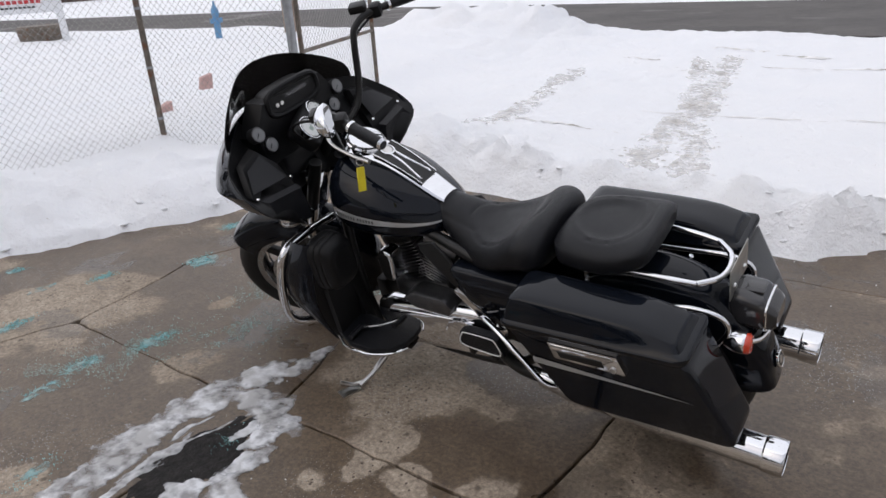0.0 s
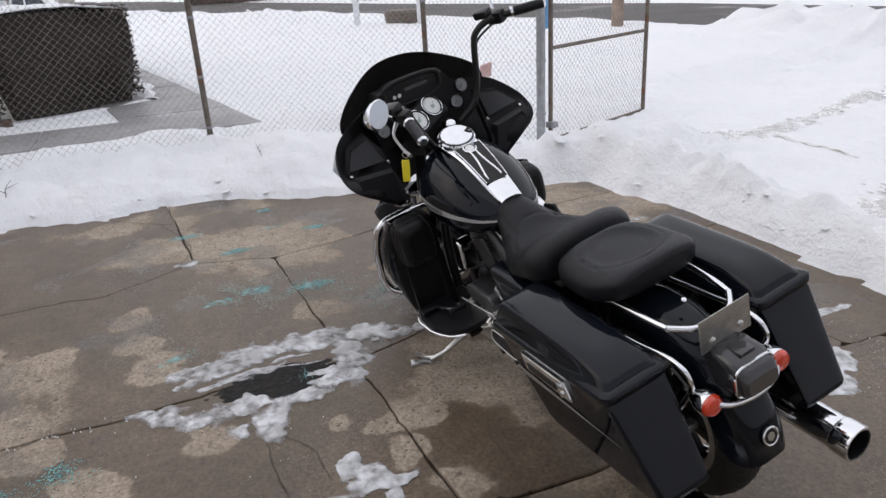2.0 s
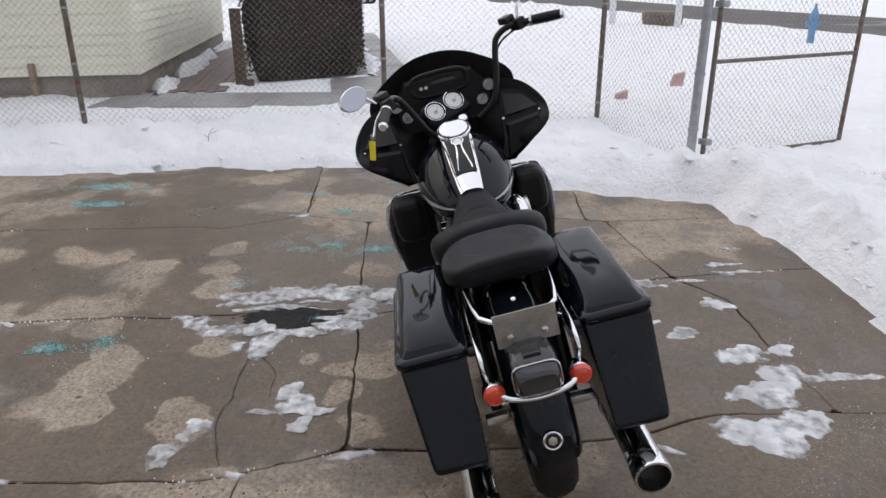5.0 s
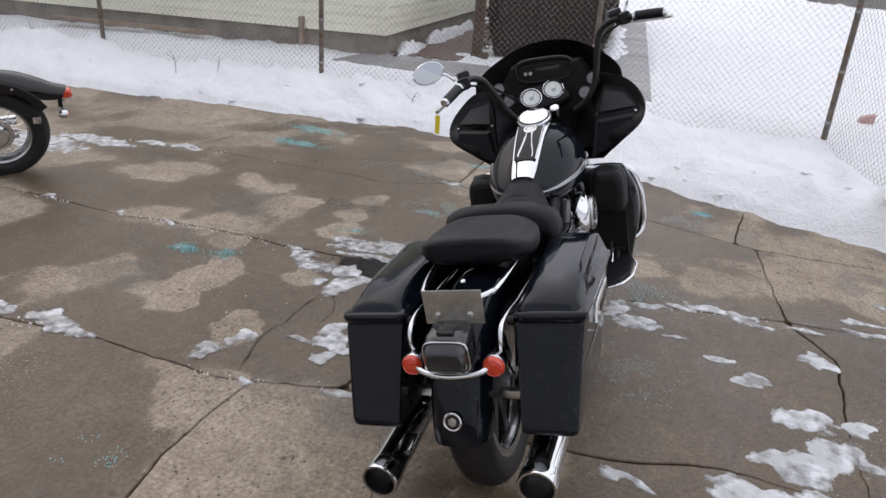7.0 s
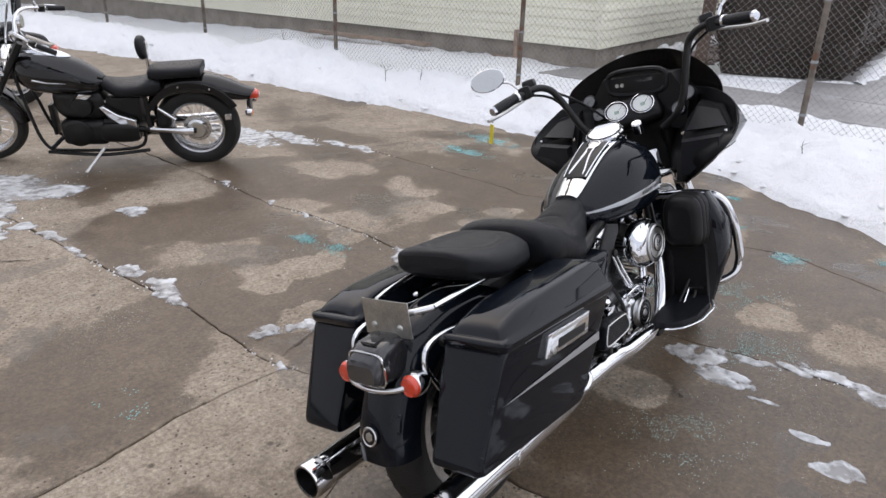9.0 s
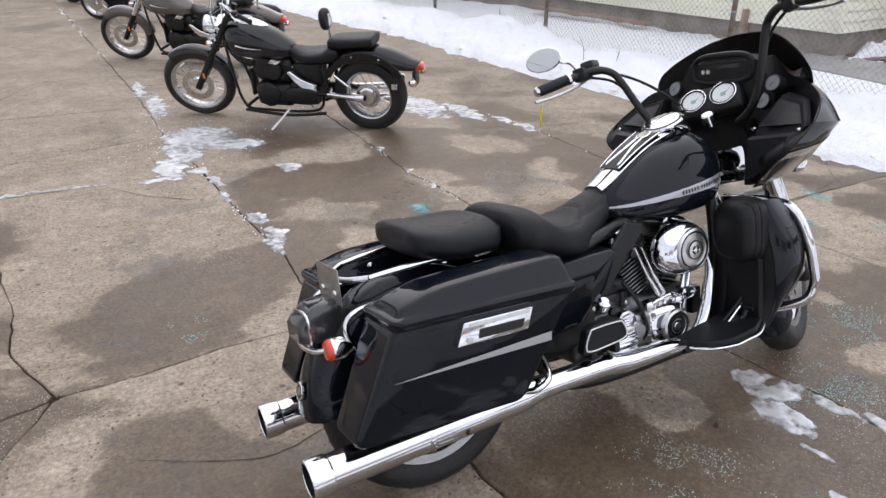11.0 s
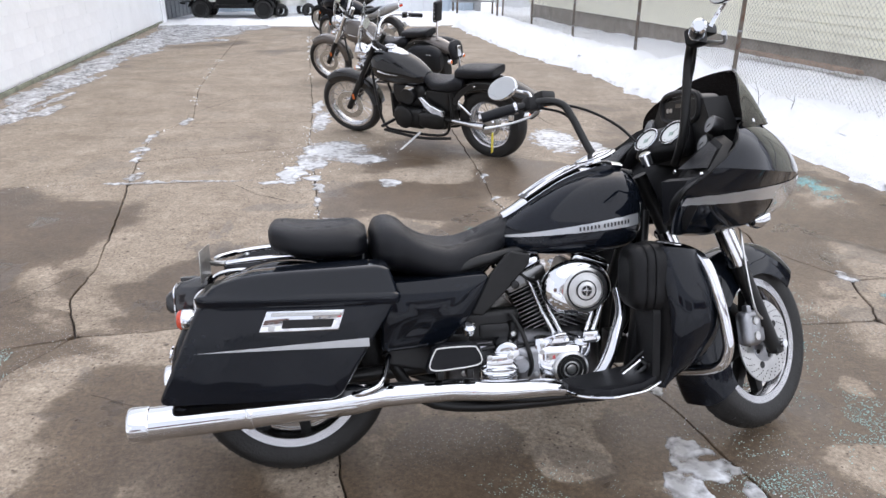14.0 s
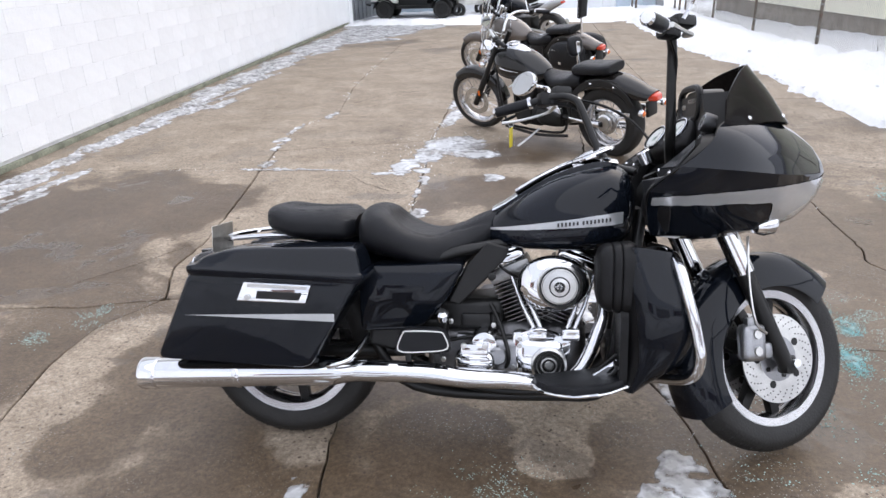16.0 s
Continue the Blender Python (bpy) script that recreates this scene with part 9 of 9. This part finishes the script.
def melt(blobs, seed, h, material, label, rag=0.75, step=0.009):
    """One remnant of snow over several overlapping blobs x, y, half widths, with a frayed edge and lumps."""
    rag *= 0.6 if material is SLUSHTHIN else 1.0
    wide = 1.16 if material is SLUSHTHIN else 1.02
    x0, x1 = min(b[0] - b[2] for b in blobs) - 0.08, max(b[0] + b[2] for b in blobs) + 0.08
    y0, y1 = min(b[1] - b[3] for b in blobs) - 0.08, max(b[1] + b[3] for b in blobs) + 0.08
    nx, ny = int((x1 - x0) / step) + 2, int((y1 - y0) / step) + 2
    q = {}
    for i in range(nx):
        for j in range(ny):
            x, y = x0 + i * step, y0 + j * step
            wx = x + 0.050 * noise.noise((x * 8, y * 8, seed + 20)) + 0.015 * noise.noise((x * 21, y * 21, seed + 21)) + 0.004 * noise.noise((x * 60, y * 60, seed + 22))
            wy = y + 0.050 * noise.noise((x * 8, y * 8, seed + 30)) + 0.015 * noise.noise((x * 21, y * 21, seed + 31)) + 0.004 * noise.noise((x * 60, y * 60, seed + 32))
            e = max(1 - ((wx - b[0]) / b[2] / wide) ** 2 - ((wy - b[1]) / b[3] / wide) ** 2 for b in blobs)
            if e > -1.6:
                e = 0.9 * e + 0.1 + 1.6 * rag * (0.60 * noise.noise((x * 13, y * 13, seed)) + 0.50 * noise.noise((x * 26, y * 26, seed + 5)) + 0.25 * noise.noise((x * 70, y * 70, seed + 9)))
            q[i, j] = e
    v, f, idx = [], [], {}

    def vert(k):
        if k not in idx:
            idx[k] = len(v)
            x, y, e = x0 + k[0] * step, y0 + k[1] * step, q[k]
            if e <= 0:
                near = [(a, b, q[k[0] + a, k[1] + b]) for a, b in ((1, 0), (-1, 0), (0, 1), (0, -1)) if q.get((k[0] + a, k[1] + b), -1) > 0]
                if near:
                    x += step * sum(a * e / (e - w) for a, b, w in near) / len(near)
                    y += step * sum(b * e / (e - w) for a, b, w in near) / len(near)
                v.append((x, y, -0.002))
            else:
                v.append((x, y, 0.001 + h * min(1.0, e * 1.1) * max(0.10, 0.62 + 0.55 * noise.noise((x * 9, y * 9, seed + 2)) + 0.13 * noise.noise((x * 34, y * 34, seed + 3)))))
        return idx[k]

    for i in range(nx - 1):
        for j in range(ny - 1):
            c = [(i, j), (i + 1, j), (i + 1, j + 1), (i, j + 1)]
            if any(q[k] > 0 for k in c):
                f.append(tuple(vert(k) for k in c))
    if f:
        solid("snow_patch", (v, f), material, label, "snow patch", "stuff", "snow patches")


RING = "ragged ring of slushy snow round the dark pothole"
DIRTY = "dirty remnant of slushy snow on the concrete"
THIN = "thin translucent slush melting on the concrete"
melt([(-1.92, 0.72, 0.10, 0.17), (-2.00, 0.95, 0.085, 0.20), (-1.99, 1.20, 0.10, 0.20), (-1.94, 1.42, 0.08, 0.16), (-1.87, 1.62, 0.045, 0.15), (-1.78, 1.31, 0.16, 0.09), (-1.62, 1.27, 0.10, 0.06)], 70, 0.012, SLUSH, RING, 0.7)
melt([(-1.45, 0.92, 0.10, 0.08), (-1.42, 0.80, 0.07, 0.07), (-1.36, 0.90, 0.07, 0.05), (-1.56, 0.68, 0.075, 0.13), (-1.65, 0.52, 0.05, 0.11), (-1.71, 0.42, 0.03, 0.07), (-1.54, 1.08, 0.05, 0.11)], 71, 0.009, SLUSH, RING, 0.7)
melt([(-1.79, 0.77, 0.022, 0.10), (-1.83, 0.90, 0.018, 0.12), (-1.87, 1.05, 0.016, 0.12), (-1.62, 1.22, 0.05, 0.10), (-1.60, 0.84, 0.06, 0.07), (-1.56, 1.05, 0.03, 0.10)], 95, 0.008, SLUSHTHIN, RING, 1.0)
melt([(-1.80, 0.94, 0.010, 0.22), (-1.70, 1.18, 0.025, 0.05)], 96, 0.006, SLUSHTHIN, RING, 1.2)
melt([(-1.05, 1.10, 0.05, 0.05), (-0.95, 1.14, 0.05, 0.06), (-0.90, 1.20, 0.03, 0.10), (-0.80, 1.17, 0.06, 0.04), (-0.90, 1.05, 0.022, 0.07)], 72, 0.010, SLUSHTHIN, THIN, 0.8)
melt([(-0.78, 0.80, 0.055, 0.075), (-0.67, 0.73, 0.07, 0.055), (-0.58, 0.74, 0.05, 0.04)], 73, 0.016, SLUSH, DIRTY, 0.7)
melt([(-0.62, 1.37, 0.03, 0.10), (-0.52, 1.03, 0.018, 0.045)], 74, 0.012, SLUSH, DIRTY, 0.6)
melt([(-0.47, -0.28, 0.055, 0.09), (-0.51, 0.0, 0.06, 0.15), (-0.49, 0.20, 0.035, 0.09)], 75, 0.012, SLUSH, DIRTY, 0.7)
melt([(-0.42, -2.15, 0.25, 0.30), (-0.66, -1.86, 0.17, 0.13), (-0.25, -1.85, 0.12, 0.28), (-0.12, -1.42, 0.09, 0.20), (0.0, -1.20, 0.09, 0.04), (-0.30, -1.30, 0.06, 0.06)], 76, 0.009, SLUSHTHIN, THIN, 0.7)
melt([(-0.20, -3.45, 0.07, 0.45), (-0.10, -4.2, 0.05, 0.35)], 77, 0.010, SLUSHTHIN, THIN, 1.1)
melt([(-0.36, -1.05, 0.035, 0.16), (-0.38, -0.72, 0.03, 0.12)], 78, 0.010, SLUSH, DIRTY, 0.9)
melt([(-0.88, -1.15, 0.07, 0.09)], 79, 0.008, SLUSHTHIN, THIN, 0.7)
melt([(-1.65, -0.38, 0.026, 0.075), (-1.62, -0.72, 0.02, 0.05), (-1.60, -1.30, 0.022, 0.06)], 80, 0.012, SLUSH, DIRTY, 0.6)
melt([(-2.45, -2.45, 0.18, 0.42), (-2.74, -2.10, 0.09, 0.30), (-2.98, -1.42, 0.05, 0.13), (-2.92, -1.70, 0.05, 0.12)], 81, 0.010, SLUSHTHIN, THIN, 0.75)
melt([(-1.84, 2.10, 0.07, 0.09), (-1.90, 2.20, 0.09, 0.07), (-1.78, 2.31, 0.06, 0.10), (-2.00, 2.36, 0.035, 0.09), (-2.07, 2.48, 0.04, 0.08)], 82, 0.014, SLUSH, DIRTY, 0.65)
melt([(-2.11, 2.64, 0.05, 0.13), (-2.07, 2.82, 0.045, 0.11), (-2.10, 3.06, 0.03, 0.13), (-2.22, 3.38, 0.025, 0.20)], 83, 0.012, SLUSH, DIRTY, 0.7)
melt([(-1.72, 2.48, 0.02, 0.055), (-1.62, 2.69, 0.04, 0.06), (-1.50, 2.83, 0.05, 0.07), (-1.80, 3.10, 0.05, 0.06)], 84, 0.008, SLUSHTHIN, THIN, 1.0)
melt([(-1.30, 3.02, 0.06, 0.12), (-1.12, 3.10, 0.10, 0.08), (-0.98, 2.98, 0.08, 0.12), (-1.34, 3.22, 0.05, 0.05), (-1.10, 3.36, 0.03, 0.15)], 85, 0.010, SLUSHTHIN, THIN, 0.8)
melt([(-0.75, 2.78, 0.08, 0.07), (-0.70, 2.90, 0.09, 0.10), (-0.80, 3.06, 0.07, 0.08), (-0.64, 2.45, 0.025, 0.10)], 86, 0.010, SLUSHTHIN, THIN, 0.8)
melt([(0.62, -1.265, 0.40, 0.022), (1.10, -1.235, 0.20, 0.025), (1.08, -1.42, 0.06, 0.13)], 87, 0.012, SLUSH, DIRTY, 0.7)
melt([(1.22, -1.95, 0.035, 0.16), (1.27, -2.25, 0.07, 0.13), (1.33, -2.75, 0.03, 0.25), (1.18, -3.45, 0.05, 0.2)], 88, 0.010, SLUSH, DIRTY, 0.8)
FARSNOW = "old snow spread over the yard's far corner"
melt([(3.75, -10.2, 0.45, 0.9), (3.55, -11.5, 0.75, 0.8), (2.75, -11.6, 0.45, 0.3), (3.2, -13.2, 0.85, 1.2), (3.4, -14.8, 1.2, 0.9), (2.4, -14.6, 0.5, 0.7)], 92, 0.03, SLUSH, FARSNOW, 0.45, 0.035)
melt([(3.42, -5.2, 0.22, 0.7), (3.55, -6.6, 0.22, 0.8), (3.72, -8.2, 0.22, 0.9)], 93, 0.02, SLUSH, FARSNOW, 0.5, 0.025)
melt([(-3.30, 0.76, 0.05, 0.06), (-3.33, 0.70, 0.03, 0.03)], 89, 0.010, SLUSH, DIRTY, 0.6)
melt([(-2.60, 3.45, 0.03, 0.07), (-2.33, 3.30, 0.03, 0.10)], 90, 0.010, SLUSH, DIRTY, 0.6)
solid("pothole", patch(-1.71, 0.97, 0.135, 0.29, 0.1, 91, 0.0018, 1.0), DARKMUD, "dark broken asphalt patch ringed by slush", "pothole")
# churned wheel tracks over the snowed-in drive
TRACKS = [[(-1.80, 4.55), (-1.93, 4.95), (-2.06, 5.62), (-2.17, 6.47), (-2.62, 7.9), (-3.17, 9.42)], [(-1.40, 4.45), (-1.62, 5.2), (-1.97, 6.17), (-2.28, 7.32), (-2.60, 8.6), (-2.91, 9.89)], [(-3.35, 4.75), (-3.75, 6.4), (-4.15, 8.0)]]
trng = random.Random(8)


def tyre_track(path, thin):
    """Crumbs and cleat marks thrown up along one wheel's way."""
    tv, tf = [], []
    for a, b in zip(path, path[1:]):
        d = Vector((b.x - a.x, b.y - a.y))
        length = d.length
        d.normalize()
        s = Vector((-d.y, d.x))
        for i in range(int(length * 150 * thin)):
            k = trng.random() * length
            off = trng.gauss(0, 0.075)
            p = Vector((a.x, a.y)) + d * k + s * off
            if noise.noise((p.x * 2.6, p.y * 2.6, 40)) + 0.5 * noise.noise((p.x * 8, p.y * 8, 41)) < 0.02:
                continue
            u, w = d * trng.uniform(0.003, 0.010) + s * trng.uniform(-0.01, 0.01), s * trng.uniform(0.006, 0.026)
            o = len(tv)
            for q in (p - u - w, p + u - w, p + u + w, p - u + w):
                tv.append((q.x, q.y, snow_z(q.x, q.y) + 0.001))
            tv.append((p.x, p.y, snow_z(p.x, p.y) + trng.uniform(0.005, 0.012)))
            tf.extend((o + e, o + (e + 1) % 4, o + 4) for e in range(4))
    solid("tyre_track", (tv, tf), DIRTSNOW, "churned greyish tyre track pressed into the drive's snow", "tyre track", "stuff", angle=60)


for path, thin in zip(TRACKS, (1.0, 1.2, 0.7)):
    tyre_track(smooth_path([(*p, 0) for p in path], 5), thin)
for i, (x, y, rx, ry, deg) in enumerate(((-3.85, 9.2, 0.26, 0.035, 15), (-3.08, 10.5, 0.38, 0.07, 12), (-2.10, 10.28, 0.30, 0.06, 12), (-1.70, 9.40, 0.62, 0.028, 14), (-1.72, 6.53, 1.05, 0.016, 11), (-3.02, 5.46, 0.52, 0.020, 8))):
    lump(x, y, rx, ry, deg, 300 + i, 0.006, DIRTSNOW, "brown streak where the drive shows through the snow", rag=1.3)
for i, path in enumerate(TRACKS):
    for j, (a, b) in enumerate(zip(path, path[1:])):
        lump((a[0] + b[0]) / 2, (a[1] + b[1]) / 2, 0.13, math.hypot(b[0] - a[0], b[1] - a[1]) * 0.55, math.degrees(math.atan2(a[0] - b[0], b[1] - a[1])), 700 + 10 * i + j, 0.006, TRACKFILM, "greyish snow churned up by tyres on the drive", rag=0.9)
# crumbs of snow along the cracks
rng = random.Random(21)
v, f = [], []


def crumb(x, y, r):
    r *= 0.62
    o = len(v)
    for a in range(5):
        t = a * math.tau / 5 + x * 9
        v.append((x + r * math.cos(t), y + r * rng.uniform(0.6, 1) * math.sin(t), -0.006))
    v.append((x, y, r * 0.5))
    f.extend((o + a, o + (a + 1) % 5, o + 5) for a in range(5))


def along(a, b, n, spread, r0, r1):
    for i in range(n):
        t = rng.random()
        x, y = wobble(a[0] + (b[0] - a[0]) * t, a[1] + (b[1] - a[1]) * t)
        if noise.noise((x * 1.6, y * 1.6, 31)) < 0.02:
            continue
        crumb(x + rng.gauss(0, spread), y + rng.gauss(0, spread), rng.uniform(r0, r1))


for line, lo, hi, n, spread, r0, r1 in ((3, -1.3, 1.4, 150, 0.018, 0.006, 0.018), (2, -1.6, 0.4, 120, 0.016, 0.006, 0.016), (4, -4.0, -1.3, 150, 0.02, 0.008, 0.022), (4, -8.5, -4.0, 120, 0.03, 0.008, 0.03), (3, -6.0, -1.4, 190, 0.03, 0.006, 0.022), (3, -13.0, -6.0, 200, 0.03, 0.010, 0.035), (2, 1.9, 3.7, 130, 0.03, 0.006, 0.02), (1, -2.6, -0.6, 90, 0.02, 0.006, 0.016)):
    path = stretch(LONG[line], lo, hi)
    for a, b in zip(path, path[1:]):
        along(a, b, max(1, int(n * (b[1] - a[1]) / (hi - lo))), spread, r0, r1)
along((2.6, -1.12), (-0.3, -1.32), 150, 0.016, 0.006, 0.020)
along((-0.70, 2.6), (-1.5, 3.3), 140, 0.12, 0.005, 0.016)
for i in range(200):
    crumb(rng.gauss(-0.3, 0.35), rng.gauss(-2.2, 0.35), rng.uniform(0.004, 0.014))
for i in range(160):
    crumb(rng.gauss(-1.0, 0.5), rng.gauss(3.15, 0.3), rng.uniform(0.004, 0.014))
for i in range(110):
    crumb(rng.gauss(-1.7, 0.35), rng.gauss(1.0, 0.4), rng.uniform(0.004, 0.012))
solid("snow_crumbs", (v, f), SNOW, "loose crumbs of snow scattered along the cracks", "snow crumbs", "stuff", angle=0)

# snow along the foot of the block wall: frayed runs with a wet gutter behind them
wrng = random.Random(31)
runs = []
y = 0.4
while y > -14.5:
    half = wrng.uniform(0.35, 0.75)
    wide = wrng.uniform(0.11, 0.19) + max(0, (-y - 7) * 0.03)
    runs.append(patch(wall_x(y) - 0.22 - wide - wrng.uniform(0.0, 0.10), y, wide, half, -0.06, 600 + len(runs), 0.024, 1.15))
    if wrng.random() < 0.6:
        runs.append(patch(wall_x(y) - 0.40 - wide * 2, y - 0.2, wide * 0.5, half * 0.7, -0.06, 640 + len(runs), 0.010, 1.4))
    y -= half * wrng.uniform(1.0, 1.5)
solid("wall_snow", join(*runs), SLUSH, "frayed runs of old snow along the foot of the white wall", "snow", "stuff")

# lumps on the snow bank
rng = random.Random(5)
lumps = []
for i in range(120):
    y = rng.uniform(-12, 4.0)
    d = rng.uniform(0.0, 1.0) ** 2 * 0.9
    x = lot_edge(min(y, 3.6)) - d
    r = rng.uniform(0.015, 0.045)
    if i > 70:
        r *= 0.7
        x = rng.uniform(-3.7, 0.2)
        y = lot_end(x) + 0.02 + rng.uniform(0, 1) ** 1.6 * 0.38
    z = snow_z(x, y)
    lumps.append(xf(lathe([(0.35, -0.5), (0.85, -0.25), (1.0, 0.05), (0.8, 0.40), (0.40, 0.62), (0.05, 0.68)], 9), Matrix.Translation((x, y, max(z, 0) - r * 0.15)) @ Euler((rng.uniform(-0.3, 0.3), rng.uniform(-0.3, 0.3), rng.random() * 6)).to_matrix().to_4x4() @ Matrix.Diagonal((r, r * rng.uniform(0.6, 1.2), r * rng.uniform(0.4, 0.8), 1))))
solid("snow_lumps", join(*lumps), SNOW, "broken lumps of snow along the bank's edge", "snow lumps", "stuff", angle=170)


# ---- blue ice-melt granules ----
def film(x, y, rx, ry, deg, seed):
    solid("ice_melt_stain", patch(x, y, rx, ry, radians(deg), seed, 0.0035, 1.3), ICEFILM, "smeared turquoise ice-melt powder on the damp concrete", "ice melt", group="ice melt stains")


for i, (x, y, rx, ry, deg) in enumerate(((-2.62, 1.34, 0.055, 0.13, 8), (-2.70, 1.06, 0.05, 0.12, -14), (-2.63, 0.84, 0.04, 0.10, 0), (-3.28, 2.04, 0.08, 0.09, 0), (-3.64, 2.48, 0.05, 0.08, 0), (-3.58, 1.58, 0.05, 0.08, 0), (-3.72, 1.30, 0.04, 0.09, 0), (-4.14, 1.34, 0.06, 0.05, 0), (-3.39, 1.03, 0.05, 0.10, 10), (-3.83, 0.76, 0.05, 0.09, 0), (-3.60, -0.80, 0.09, 0.30, -12), (-4.08, -0.92, 0.10, 0.34, -12), (-1.41, -0.06, 0.06, 0.09, 0), (-2.12, 0.60, 0.05, 0.07, 0))):
    film(x, y, rx, ry, deg, 400 + i)


def granules(places, n, size, material, label, seed):
    rng = random.Random(seed)
    v, f = [], []
    for x, y, rx, ry in places:
        for i in range(int(n * rx * ry * 90)):
            px, py = rng.gauss(x, rx * 0.5), rng.gauss(y, ry * 0.5)
            if noise.noise((px * 9, py * 9, seed)) < -0.08:
                continue
            r = rng.uniform(0.4, 1.0) * size
            t = rng.random() * 6
            o = len(v)
            for a in range(4):
                v.append((px + r * math.cos(t + a * math.tau / 4), py + r * rng.uniform(0.5, 1) * math.sin(t + a * math.tau / 4), 0.001))
            v.append((px, py, 0.0035 + r * 0.12))
            f.extend((o + a, o + (a + 1) % 4, o + 4) for a in range(4))
    solid("ice_melt", (v, f), material, label, "ice melt", "stuff", angle=0)


granules(((-2.62, 1.34, 0.06, 0.13), (-2.70, 1.06, 0.05, 0.12), (-2.63, 0.84, 0.04, 0.10), (-3.28, 2.04, 0.08, 0.09), (-3.64, 2.48, 0.06, 0.08), (-3.58, 1.58, 0.05, 0.08), (-4.14, 1.34, 0.06, 0.05), (-3.39, 1.03, 0.05, 0.10), (-1.41, -0.06, 0.07, 0.10)), 760, 0.0045, ICEMELT, "bright turquoise ice-melt granules strewn on the concrete", 3)
granules(((0.05, 0.82, 0.07, 0.10), (-3.60, -0.80, 0.10, 0.30), (-4.08, -0.92, 0.12, 0.32), (-2.12, 0.60, 0.07, 0.10), (-1.70, 1.12, 0.05, 0.08), (-3.83, 0.76, 0.06, 0.10), (-1.45, 0.18, 0.08, 0.10)), 420, 0.0042, ICEMELT, "thin turquoise ice-melt granules on the concrete", 4)
granules(((-2.35, 1.62, 0.20, 0.22), (-2.06, 2.29, 0.24, 0.22), (-1.30, 2.35, 0.25, 0.20), (-2.6, 2.0, 0.2, 0.25), (-2.62, 1.2, 0.2, 0.3), (-2.80, 0.92, 0.12, 0.2), (0.79, 1.32, 0.10, 0.16), (0.93, 1.59, 0.08, 0.10)), 260, 0.0040, ICEPALE, "pale ice-melt dust on the concrete", 5)
for i, (x, y, l) in enumerate(((-4.75, -3.1, 0.24), (-4.80, -2.6, 0.16), (-5.0, -0.4, 0.12), (-4.95, 1.5, 0.09), (-5.1, -5.6, 0.2))):
    s = [tube([(0, 0, -0.05), (0.03, 0.02, l * 0.5), (0.08, 0.0, l)], [0.003, 0.0025, 0.001], 5), tube([(0.02, 0.01, l * 0.3), (-0.04, 0.05, l * 0.7)], [0.002, 0.001], 5, k=2), tube([(0.04, 0.02, l * 0.55), (0.09, -0.05, l * 0.8)], [0.002, 0.001], 5, k=2)]
    solid("weed_stalk", join(*s), TWIG, "dry brown weed stalk poking through the snow", "weed", group="dry weeds", m=pose(x, y, snow_z(x, y), 0, 0, 70 * i))
